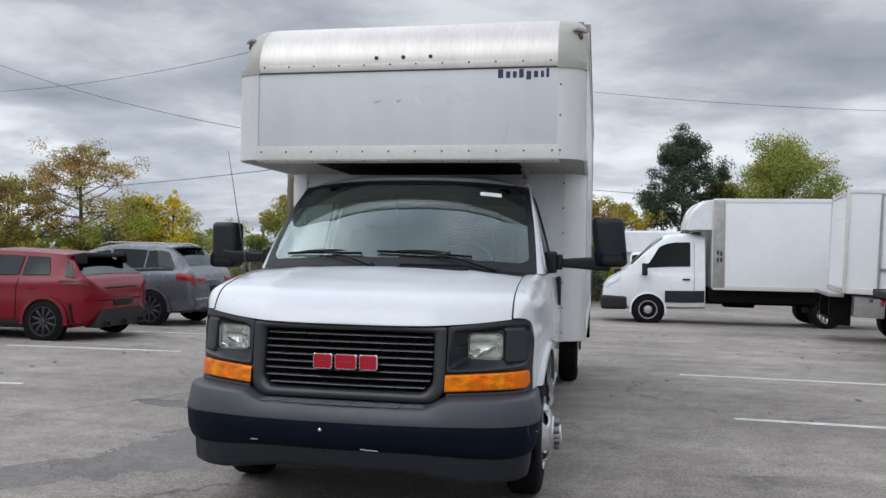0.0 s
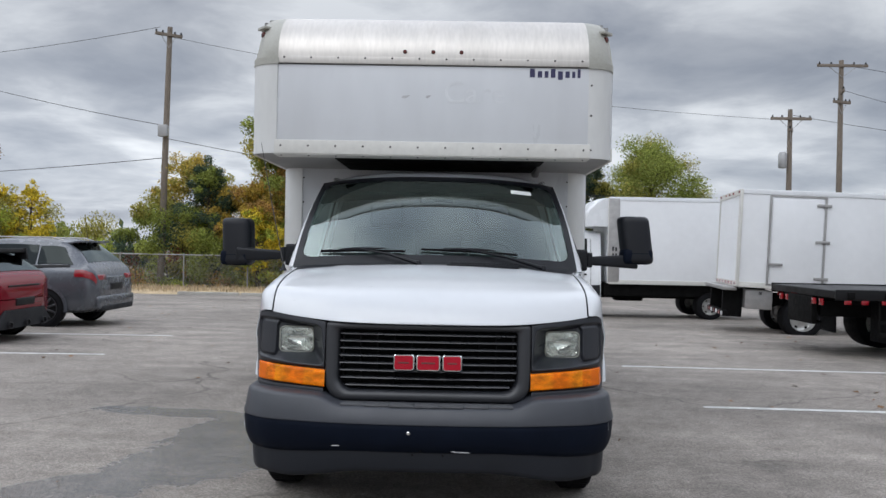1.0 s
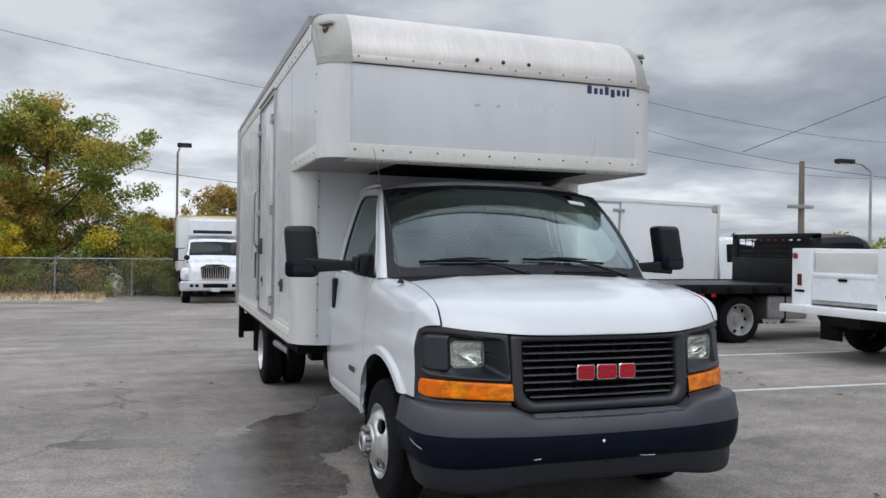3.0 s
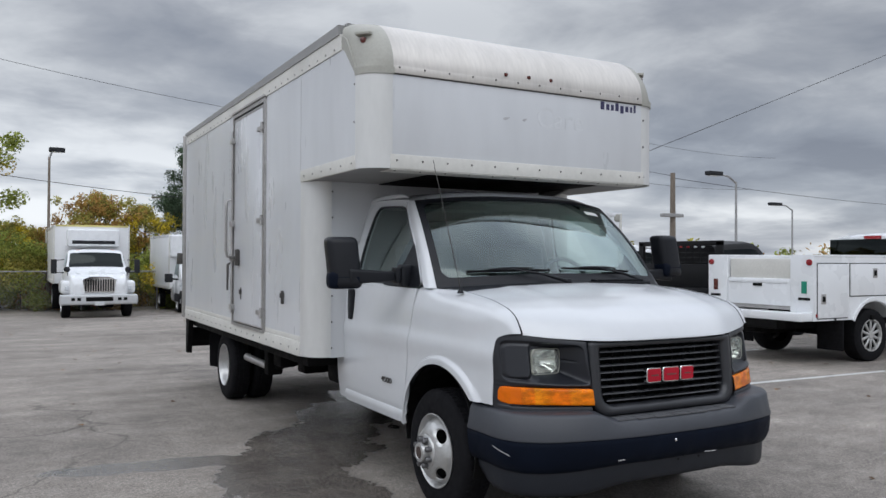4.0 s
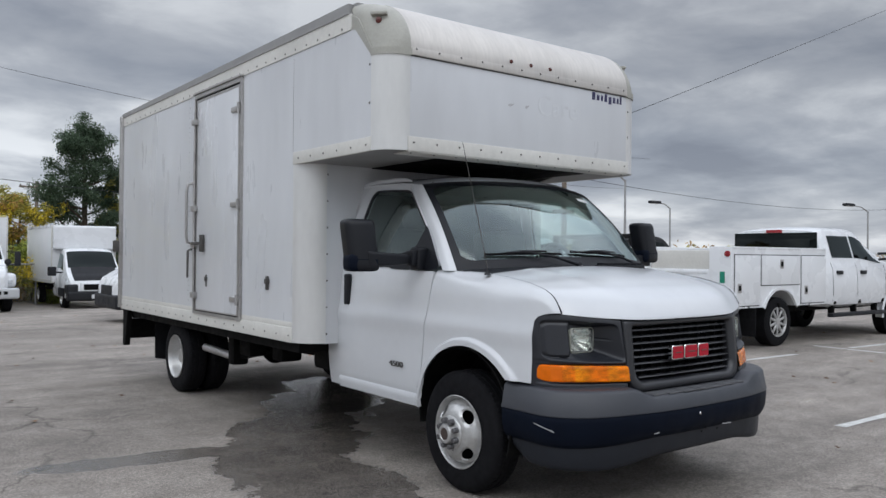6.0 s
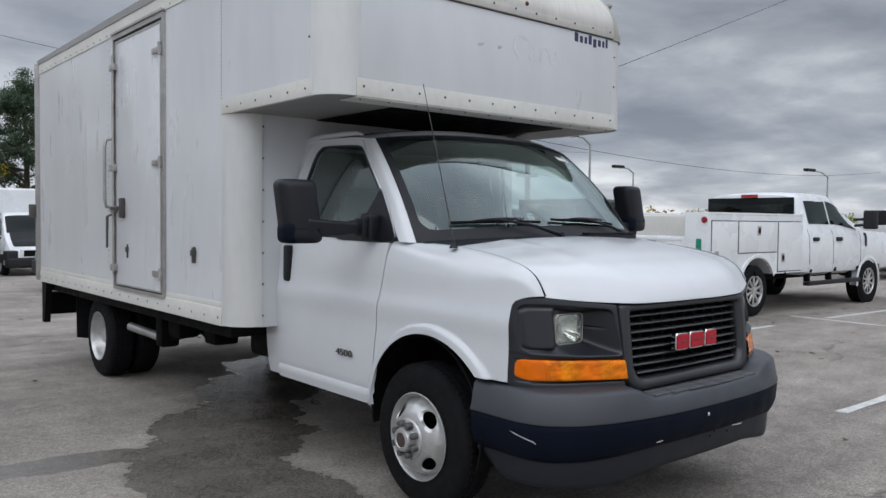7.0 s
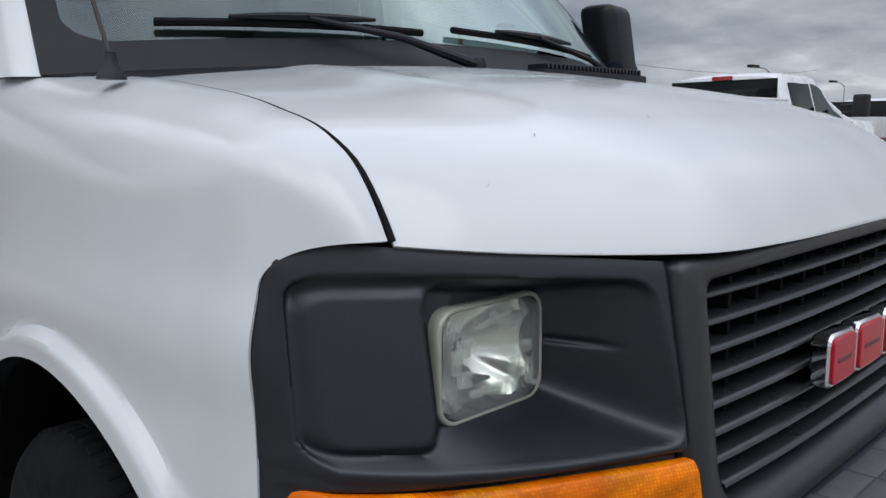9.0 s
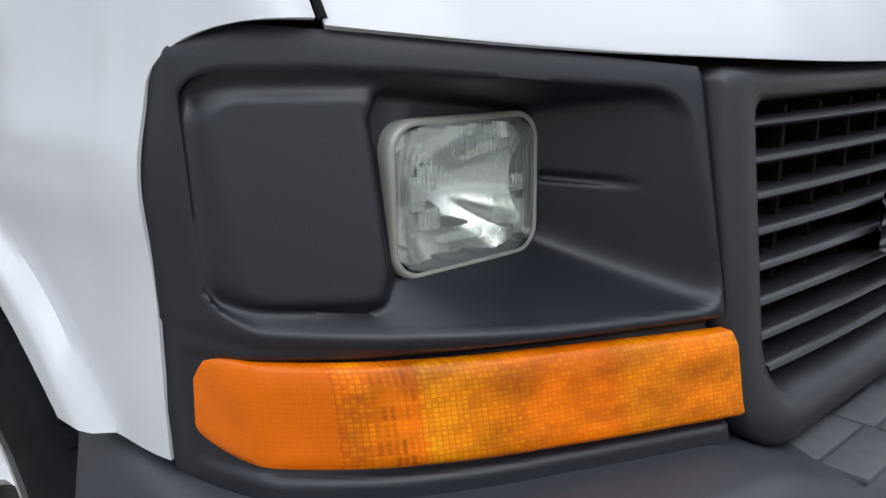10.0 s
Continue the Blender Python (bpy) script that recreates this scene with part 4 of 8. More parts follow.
# headlamp bezels, as a relief of recesses over the curved front
def bezel_mesh():
    NU, NV = 150, 124
    P = np.zeros((NU, NV, 3))
    for i in range(NU):
        s = i / (NU - 1)
        u = 0.546 + (0.978 - 0.546) * s
        zt = 1.099 + 0.0425 * ((u - 0.546) / 0.368) if u < 0.914 else 1.1415
        if u > 0.914:
            zt -= 0.070 * (1 - math.sqrt(max(0.0, 1 - ((u - 0.914) / 0.065) ** 2)))
        zb = 0.716 + 0.022 * s
        # outline of the pocket
        pt = float(np.interp(u, [0.56, 0.60, 0.73, 0.87, 0.94], [1.077, 1.082, 1.095, 1.108, 1.108]))
        pb = float(np.interp(u, [0.55, 0.71, 0.82, 0.93, 0.96], [0.871, 0.873, 0.880, 0.888, 0.898]))
        for j in range(NV):
            z = zb + (zt - zb) * j / (NV - 1)
            y = nose_y(min(u, 0.976), z)
            pr = float(np.interp(z, [0.88, 1.06], [0.546, 0.567]))
            dist = [pt - z, z - pb, u - pr, 0.957 - u]
            r = 0.034
            inside = r - math.sqrt(sum(max(0.0, r - d) ** 2 for d in dist))
            # four walls slope from the rim down to the lamp
            by_block = float(soft(u, 0.795, 0.850))
            walls = [dist[0] / 0.024, dist[1] / (0.052 - 0.036 * by_block), dist[2] / 0.080, dist[3] / 0.014]
            k = -0.17 * math.log(sum(math.exp(-min(3.0, w) / 0.17) for w in walls))
            k = min(1.0, max(0.0, k)) * float(soft(inside, -0.001, 0.005))
            floor = max(0.352, y + 0.045)
            floor = floor + (y + 0.024 - floor) * by_block
            # the raised block on the outer side of the lamp
            edge = 0.834 - 0.030 * float(soft(z, 1.060, 1.094)) - 0.012 * float(soft(-z, -0.925, -0.900))
            bu, bv = min(u - edge, 0.945 - u), min(z - 0.906, 1.087 - z)
            block = float(soft(0.030 - math.hypot(max(0.0, 0.030 - bu), max(0.0, 0.030 - bv)), -0.009, 0.009))
            yy = y + max(k, block) * ((1 - block) * floor + block * (y + 0.008) - y)
            if 0.640 < u < 0.810 and 0.926 < z < 1.048:
                yy = 0.44
            # adjuster slot moulded into the inner wall
            if 0.578 < u < 0.630:
                yy += 0.014 * float(soft(u, 0.578, 0.600)) * max(0.0, 1 - abs(z - 0.990 - 0.10 * (u - 0.60)) / 0.0065)
            # rounded rim
            if z > pt:
                yy += 0.003 * ((z - pt) / max(0.004, zt - pt)) ** 3
            elif u > 0.957:
                yy += 0.002 * ((u - 0.957) / 0.021) ** 2
            if z < pb:
                yy += 0.009 * min(1.0, (pb - z) / 0.016) ** 2
            seat = float(soft(u, 0.535, 0.542) * (1 - soft(u, 0.958, 0.970)) * soft(z, 0.752, 0.762) * (1 - soft(z, 0.858, 0.866)))
            yy += 0.012 * seat
            reach = u if u < 0.957 else 0.957 + (u - 0.957) / 0.021 * (float(half_width(0.484, z)) - 0.0015 - 0.957)
            yy += 0.010 * float(soft(u, 0.962, 0.978))
            P[i, j] = (-reach, yy + 0.006 * (1 - float(soft(s, 0.0, 0.02))), z)
    return sheet(P)


bz, bz_r = shifted(bezel_mesh())


def turn_lens():
    rows = []
    for i in range(96):
        s = 1 - (1 - i / 95) ** 1.5
        u = 0.540 + (0.962 - 0.540) * s
        z0, z1 = 0.763 + 0.006 * s, 0.849 + 0.012 * s
        end = max(0.0, (s - 0.945) / 0.055)
        end = 0.023 * (1 - math.sqrt(max(0.0, 1 - end**2)))
        z0, z1 = z0 + end, z1 - end
        y = nose_y(u, 0.81) + 0.002 + 0.022 * max(0.0, (s - 0.94) / 0.06) ** 2
        rows.append([(-u, y + 0.02, z0), (-u, y + 0.004 - 0.009, z0 + 0.001), (-u, y - 0.008, z0 + 0.006)] + [(-u, y - 0.001 + 0.175 * (k / 8 - 0.5) * (z1 - z0) * 0.8, z0 + 0.006 + (z1 - z0 - 0.012) * k / 8) for k in range(1, 8)] + [(-u, y + 0.008, z1 - 0.006), (-u, y + 0.012, z1 - 0.001), (-u, y + 0.024, z1)])
    return sheet(rows)


def lamp_parts(bezel, flip):
    f = (lambda m: mirrored(m, CX)) if flip else (lambda m: m)
    u0, u1, z0, z1, y = 0.630, 0.822, 0.916, 1.061, 0.342
    cu, cz = (u0 + u1) / 2, (z0 + z1) / 2
    X = lambda u: CX - u
    steps = [(0.0, 0.006, 0.030), (0.0, 0.0, 0.030), (0.0012, -0.004, 0.029), (0.0035, -0.0055, 0.027), (0.0065, -0.004, 0.025)]
    rim = []
    for inset, dy, r in steps:
        rim.append([(X(a), y + dy, c) for a, c in rounded(u0 + inset, u1 - inset, z0 + inset, z1 - inset, r, 6)])
    k = len(rim[0])
    can = [(X(a), y + 0.05, c) for a, c in rounded(u0 + 0.004, u1 - 0.004, z0 + 0.004, z1 - 0.004, 0.03, 6)]
    rings = [can] + rim
    body = ([p for lp in rings for p in lp], [(a * k + i, a * k + (i + 1) % k, (a + 1) * k + (i + 1) % k, (a + 1) * k + i) for a in range(len(rings) - 1) for i in range(k)])
    lamp = part("headlight", f(body), material_once("lamp_glass_rim"), bezel, "square sealed-beam headlight with a fluted clear lens", 60)
    # concave reflector
    rows = []
    for i in range(25):
        for_j = []
        for j in range(21):
            a, c = -1 + 2 * i / 24, -1 + 2 * j / 20
            m = max(abs(a), abs(c))
            e = (abs(a) ** 4 + abs(c) ** 4) ** 0.25
            g = m / e if e > 1e-6 else 1.0
            uu, zz = cu + a * g * 0.090, cz + c * g * 0.066
            for_j.append((X(uu), y + 0.012 + 0.055 * max(0.0, 1 - (a * a + c * c) * 0.75), zz))
        rows.append(for_j)
    part("reflector", f(sheet(rows)), REFLECTOR, lamp)
    # lens with moulded flutes
    rows = []
    for i in range(121):
        col = []
        for j in range(23):
            a, c = -1 + 2 * i / 120, -1 + 2 * j / 22
            m = max(abs(a), abs(c))
            e = (abs(a) ** 5 + abs(c) ** 5) ** 0.2
            g = m / e if e > 1e-6 else 1.0
            uu, zz = cu + a * g * 0.0905, cz + c * g * 0.0670
            flute = 0.0008 * math.cos(i * math.pi / 2) * (1.0 if abs(c) < 0.86 else 0.2) * (0.25 if (a > 0.15 and c < -0.1) else 1.0)
            dome = 0.008 * (1 - 0.5 * (a * a + c * c))
            col.append((X(uu), y - 0.002 - dome - flute, zz))
        rows.append(col)
    part("lens", f(sheet(rows)), FLUTED, lamp, smooth=60).visible_shadow = False
    for au, az in ((0.80, 0.80), (-0.82, -0.78), (0.1, 0.93)):
        part("lens_nub", f(lathe([(0.004, 0.0), (0.004, -0.006), (0.0, -0.008)], "y", (X(cu + au * 0.086), y - 0.008, cz + az * 0.06), 8)), FLUTED, lamp)
    # moulded prism blocks in the lens
    for pu, pz, wu, wz in ((0.62, 0.30, 0.10, 0.16), (0.74, 0.10, 0.08, 0.22), (0.60, -0.25, 0.12, 0.14), (-0.62, 0.05, 0.10, 0.12), (-0.45, -0.30, 0.14, 0.20), (-0.70, -0.45, 0.06, 0.25), (0.20, -0.55, 0.30, 0.06), (-0.30, 0.62, 0.22, 0.08)):
        a, c = pu, pz
        part("lens_prism", f(box(X(cu + (a + wu) * 0.0925), X(cu + (a - wu) * 0.0925), y - 0.0125 + 0.004 * (a * a + c * c), y - 0.004, cz + (c - wz) * 0.0685, cz + (c + wz) * 0.0685, 0.002, 2)), PRISM, lamp)
    # dark strokes and smears behind the lens, shaped after reflections in the lamp
    for k, (a, c, la, lc) in enumerate(((0.62, 0.50, -0.10, -0.22), (0.70, 0.44, -0.05, -0.20), (0.54, 0.40, -0.08, -0.14), (0.76, 0.30, -0.16, -0.02))):
        part("filament_post", f(tube([(X(cu + a * 0.085), y + 0.004, cz + c * 0.061), (X(cu + (a + la) * 0.085), y + 0.006, cz + (c + lc) * 0.061)], 0.0022, 6)), CHASSIS, lamp)
    part("bulb_shield", f(merge(tube([(X(cu + 0.66 * 0.085), y + 0.010, cz - 0.10 * 0.061), (X(cu + 0.48 * 0.085), y + 0.012, cz - 0.22 * 0.061), (X(cu + 0.30 * 0.085), y + 0.013, cz - 0.26 * 0.061)], [0.003, 0.009, 0.002], 8), tube([(X(cu + 0.44 * 0.085), y + 0.012, cz - 0.34 * 0.061), (X(cu + 0.14 * 0.085), y + 0.014, cz - 0.48 * 0.061), (X(cu - 0.14 * 0.085), y + 0.014, cz - 0.54 * 0.061)], [0.002, 0.006, 0.002], 8))), CABIN_DARK, lamp)
    part("retaining_tab", f(box(X(0.600), X(0.626), y - 0.002, y + 0.016, 0.975, 0.985, 0.003)), TRIM, lamp)


MADE = {}


def material_once(name):
    if name not in MADE:
        MADE[name] = material(name, (0.27, 0.275, 0.235), 0.10, vary=0.25, scale=20, coat=0.6)
    return MADE[name]


FLUTED = fluted("fluted_lamp_glass", 0.17)
for m, flip in ((bz, False), (bz_r, True)):
    bezel = part("headlight_bezel", m, BEZEL, truck, smooth=70)
    lens = turn_lens()
    lens = [(p[0] + CX, p[1], p[2]) for p in lens[0]], lens[1]
    turn = part("turn_signal", mirrored(lens, CX) if flip else lens, AMBER, bezel, "long amber turn-signal lens", 60)
    lamp_parts(bezel, flip)

# dark core behind the front, so that no light leaks through the gaps
part("engine_bay_core", box(CX - 0.84, CX + 0.84, 0.43, 1.0, 0.42, 1.08, 0.03), CHASSIS, truck)
part("radiator_support", box(CX - 0.52, CX + 0.52, 0.26, 0.45, 0.45, 1.06, 0.02), CHASSIS, truck)

# bumper, swept round the front
plan = curve([0.0, 0.30, 0.55, 0.75, 0.88, 0.96], [0.0, 0.008, 0.035, 0.090, 0.160, 0.235])


def bumper_path(s):
    """Plan point and outward normal, s from -1 to 1."""
    a = abs(s)
    if a < 0.72:
        x = 0.96 * a / 0.72
        y = float(plan(x))
        d = Vector((0.01, float(plan(min(0.96, x + 0.01)) - plan(max(0, x - 0.01))) / (min(0.96, x + 0.01) - max(0, x - 0.01)) * 0.01))
    else:
        t = (a - 0.72) / 0.28
        x = 0.96 + 0.066 * math.sin(min(1.0, t * 2.2) * math.pi / 2) - 0.006 * t
        y = 0.235 + 0.455 * t**1.15
        d = Vector((0.066 * 2.2 * math.pi / 2 * math.cos(min(1.0, t * 2.2) * math.pi / 2) + 1e-4, 0.455))
    d.normalize()
    n = Vector((d.y, -d.x))
    sg = 1 if s >= 0 else -1
    return Vector((sg * x, y)), Vector((sg * n.x, n.y))


def bumper_band(section, n=81):
    """section(s, a) gives (inset, z) pairs from top to bottom."""
    rows = []
    for i in range(n):
        s = -1 + 2 * i / (n - 1)
        p, nn = bumper_path(s)
        x = abs(p.x)
        rows.append([(CX + p.x - nn.x * d, p.y - nn.y * d, z) for d, z in section(s, x)])
    return sheet(rows)


def top_z(x):
    return 0.690 + 0.046 * float(soft(x, 0.44, 0.60))


def upper_sec(s, x):
    zt = top_z(x)
    c = 0.604 - 0.010 * float(soft(x, 0.6, 1.0))
    return [(0.24, zt + 0.006), (0.15, zt + 0.004), (0.06, zt), (0.040, zt - 0.006), (0.026, zt - 0.020), (0.010, c + 0.030), (0.003, c + 0.010), (0.002, c), (0.010, c - 0.004)]


def lower_sec(s, x):
    c = 0.602 - 0.010 * float(soft(x, 0.6, 1.0))
    b = 0.450 - 0.034 * float(soft(x, 0.35, 1.0))
    return [(0.012, c + 0.004), (0.007, c), (0.006, c - 0.03), (0.012, c - 0.10), (0.026, b + 0.035), (0.040, b + 0.010), (0.058, b), (0.14, b)]


def dam_sec(s, x):
    b = 0.457 - 0.034 * float(soft(x, 0.35, 1.0))
    e = 0.345 - 0.052 * float(soft(x, 0.30, 0.80)) + 0.09 * float(soft(abs(s), 0.90, 1.0))
    return [(0.055, b), (0.052, b - 0.02), (0.058, e + 0.03), (0.064, e + 0.006), (0.080, e), (0.12, e + 0.01)]


bumper = part("bumper", bumper_band(upper_sec), BUMPER, truck, "faded grey moulded front bumper", 60)
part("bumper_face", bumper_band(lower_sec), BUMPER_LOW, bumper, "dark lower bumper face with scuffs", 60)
part("air_dam", bumper_band(dam_sec), DAM, bumper, smooth=60)
pad = material("tread_pad_plastic", (0.085, 0.087, 0.092), 0.6, fine=0.15, bump=0.3, bump_scale=200)
for i in range(-3, 4):
    for j in range(2):
        x = CX + 0.128 * i
        back_ = 0.03 * (abs(i) / 3.6) ** 2
        part("tread_pad", box(x - 0.0615, x + 0.0615, 0.036 + 0.052 * j + back_, 0.084 + 0.052 * j + back_, 0.686, 0.6935, 0.003), pad, bumper)
part("plate_bolt", lathe([(0.009, 0.0), (0.009, -0.006), (0.005, -0.009), (0.0, -0.009)], "y", (-0.042, 0.010, 0.562), 10), CHROME, bumper)
for x, z in ((0.135, 0.562), (0.02, 0.47), (0.135, 0.452), (-0.02, 0.452)):
    part("bolt_hole", lathe([(0.006, 0.0), (0.006, -0.003), (0.0, -0.003)], "y", (x, 0.012, z), 8), CHASSIS, bumper)


def scratch(s0, z0, s1, z1, w=0.0022):
    rows = []
    for k in range(9):
        s, z = s0 + (s1 - s0) * k / 8, z0 + (z1 - z0) * k / 8 + random.uniform(-0.001, 0.001)
        p, nn = bumper_path(s)
        d = 0.012 + 0.006 * 0
        rows.append([(CX + p.x + nn.x * 0.0015 - nn.x * 0.009, p.y - nn.y * (0.009 - 0.0015) - 0.004, z - w), (CX + p.x - nn.x * 0.0075, p.y - nn.y * 0.0075 - 0.004, z + w)])
    part("scratch", sheet(rows, 0.001), SCUFF, bumper)


for q in ((-0.86, 0.548, -0.775, 0.515), (-0.865, 0.556, -0.857, 0.545), (-0.778, 0.520, -0.768, 0.508), (0.74, 0.585, 0.745, 0.545), (0.80, 0.548, 0.815, 0.541), (0.10, 0.474, 0.17, 0.469), (-0.36, 0.487, -0.33, 0.489)):
    scratch(*q)


# wheels
def tyre_mesh(R, w, rim_r):
    """A tyre that lies on its axle x, outer side at x = 0, reaching to x = w."""
    prof = [(rim_r, 0.012), (rim_r + 0.012, 0.004), (rim_r + 0.05, 0.0), (R - 0.055, 0.002), (R - 0.022, 0.012), (R - 0.006, 0.028), (R, 0.045), (R, w - 0.045), (R - 0.006, w - 0.028), (R - 0.022, w - 0.012), (R - 0.055, w - 0.002), (rim_r + 0.05, w), (rim_r, w - 0.012), (rim_r, 0.012)]
    body = lathe(prof, "x", (0, 0, 0), 48, False)
    lugs = []
    n = 64
    for i in range(n):
        a = 2 * math.pi * i / n
        for x0, x1, off in ((0.036, 0.072, 0.0), (w - 0.072, w - 0.036, 0.5)):
            b = box(x0, x1, -0.011, 0.011, R - 0.012, R + 0.002, 0.002, 1)
            lugs.append(moved(b, Matrix.Rotation(a + off * 2 * math.pi / n, 4, "X")))
    for x in (w * 0.40, w * 0.60):
        lugs.append(lathe([(R - 0.01, x - 0.014), (R + 0.004, x - 0.012), (R + 0.004, x + 0.012), (R - 0.01, x + 0.014)], "x", (0, 0, 0), 48, False))
    return merge(body, *lugs)


def front_rim():
    """A dished silver steel wheel with oval openings, outer side at x = 0."""
    prof = [(0.212, 0.020), (0.222, 0.002), (0.226, -0.004), (0.221, -0.006), (0.213, 0.004), (0.205, 0.026), (0.195, 0.035)]
    lip = lathe(prof + [(0.190, 0.06), (0.200, 0.16)], "x", (0, 0, 0), 48, False)
    rad = [(0.060, -0.054), (0.085, -0.056), (0.105, -0.054), (0.122, -0.050), (0.150, -0.036), (0.178, -0.010), (0.192, 0.020), (0.200, 0.034)]
    height = curve([q[0] for q in rad], [q[1] for q in rad])
    pieces = [lip]
    m = 48
    for k in range(4):
        mid = math.pi / 2 * k + 0.80
        rings = []
        for t in (0.0, 0.12, 0.3, 0.6, 1.0):
            row = []
            for i in range(m):
                a = 2 * math.pi * i / m
                c, sn = math.cos(a), math.sin(a)
                g = 1 / max(abs(c), abs(sn))
                oval = (mid + 0.30 * c, 0.159 + 0.025 * sn)
                edge = (mid + math.pi / 4 * c * g, 0.154 + 0.046 * sn * g)
                ang, r = (oval[q] + (edge[q] - oval[q]) * t for q in (0, 1))
                h = float(height(r)) + (0.012 if t == 0.0 else 0.0)
                row.append((h, r * math.cos(ang), r * math.sin(ang)))
            rings.append(row)
        v = [p for row in rings for p in row]
        f = [(a * m + i, a * m + (i + 1) % m, (a + 1) * m + (i + 1) % m, (a + 1) * m + i) for a in range(4) for i in range(m)]
        pieces.append((v, f))
    pieces.append(lathe([(0.060, -0.054), (0.085, -0.056), (0.108, -0.0535)], "x", (0, 0, 0), 96, False))
    return merge(*pieces)


def hub_meshes():
    cap = lathe([(0.106, -0.048), (0.106, -0.060), (0.100, -0.066), (0.062, -0.068), (0.060, -0.098), (0.056, -0.108), (0.040, -0.112), (0.036, -0.106), (0.0, -0.106)], "x", (0, 0, 0), 32)
    nuts = []
    for i in range(8):
        a = 2 * math.pi * (i + 0.5) / 8
        nuts.append(lathe([(0.0185, -0.056), (0.0180, -0.092), (0.015, -0.100), (0.0, -0.102)], "x", (0, 0.080 * math.cos(a), 0.080 * math.sin(a)), 8))
    return cap, nuts


TYRE = mesh_of("tyre", tyre_mesh(0.372, 0.215, 0.212), RUBBER, 45)
RIM = mesh_of("rim", front_rim(), STEEL, 50)
cap, nuts = hub_meshes()
HUB = mesh_of("hub_cap", cap, STEEL, 45)
NUTS = [mesh_of("wheel_nut", q, NUT, 45) for q in nuts]
DISC = mesh_of("brake_disc", lathe([(0.0, 0.07), (0.20, 0.07), (0.20, 0.10), (0.0, 0.10)], "x", (0, 0, 0), 32), CHASSIS, 45)
LOGO_DISC = mesh_of("cap_disc", lathe([(0.036, -0.104), (0.036, -0.1085), (0.0, -0.1085)], "x", (0, 0, 0), 20), RUST_DARK, 45)
REAR_DISH = mesh_of("rear_rim", lathe([(0.212, 0.020), (0.224, 0.0), (0.226, -0.004), (0.220, -0.006), (0.212, 0.006), (0.200, 0.03), (0.194, 0.10), (0.170, 0.125), (0.12, 0.13), (0.085, 0.125), (0.080, 0.07), (0.066, 0.05), (0.0, 0.05)], "x", (0, 0, 0), 40, False), STEEL, 50)
HAND_HOLES = [mesh_of("hand_hole", lathe([(0.024, 0.118), (0.024, 0.124), (0.0, 0.120)], "x", (0, 0.145 * math.cos(a), 0.145 * math.sin(a)), 14), CHASSIS) for a in np.linspace(0, 2 * math.pi, 5)[:4]]


REAR_NUTS = [mesh_of("wheel_nut", lathe([(0.014, 0.13), (0.014, 0.100), (0.0, 0.096)], "x", (0, 0.102 * math.cos(a), 0.102 * math.sin(a)), 8), CHROME, 45) for a in np.linspace(0, 2 * math.pi, 9)[:8]]


def hero_wheel(x, y, out, steer=0.0):
    """A wheel whose outer side lies at x; out is -1 on the near side and 1 on the far side."""
    rot = Matrix.Identity(4) if out < 0 else Matrix.Rotation(math.pi, 4, "Z")
    w = part("wheel", RIM, None, truck, "silver dished steel wheel with chrome nuts")
    w.matrix_basis = Matrix.Translation((x, y, 0.372)) @ rot
    for me in (TYRE, HUB, DISC, LOGO_DISC, *NUTS):
        part(me.name.split(".")[0], me, None, w)


def rear_wheel(x, y, out):
    rot = Matrix.Identity(4) if out < 0 else Matrix.Rotation(math.pi, 4, "Z")
    w = part("wheel", REAR_DISH, None, truck, "deep-dished dual rear wheel")
    w.matrix_basis = Matrix.Translation((x, y, 0.372)) @ rot
    part("tyre", TYRE, None, w)
    spot("tyre", TYRE, w, (0.245, 0, 0))
    for me in (*HAND_HOLES, *REAR_NUTS):
        part(me.name.split(".")[0], me, None, w)


hero_wheel(-0.960, 1.10, -1)
hero_wheel(1.045, 1.10, 1)
rear_wheel(-1.150, 5.62, -1)
rear_wheel(1.150, 5.62, 1)
# wheel wells
for sx in (-1, 1):
    rows = [[(CX + sx * 0.985 if j else CX + sx * 0.985, 1.09 + 0.445 * math.cos(a), 0.45 + 0.445 * math.sin(a)) if j == 0 else (CX + sx * 0.62, 1.09 + 0.445 * math.cos(a), 0.45 + 0.445 * math.sin(a)) for j in range(2)] for a in np.linspace(math.radians(-12), math.radians(200), 30)]
    part("wheel_well", sheet(rows, 0.01), CHASSIS, truck)
    part("wheel_well_back", box(CX + sx * 0.60 - 0.02, CX + sx * 0.60 + 0.02, 0.62, 1.56, 0.30, 0.95, 0.01), CHASSIS, truck)

# towing mirrors
def tow_mirror():
    head = box(-0.104, 0.104, -0.066, 0.074, -0.165, 0.165, 0.045, 4)
    head = ([(x - 0.015 * z / 0.17, y + 0.02 * (z / 0.17) + 0.03 * (x / 0.12) ** 2, z) for x, y, z in head[0]], head[1])
    lower = box(-0.106, 0.106, -0.070, 0.070, -0.170, -0.055, 0.04, 3)
    glass_ = box(-0.088, 0.088, 0.068, 0.082, -0.040, 0.140, 0.01)
    return head, lower, glass_


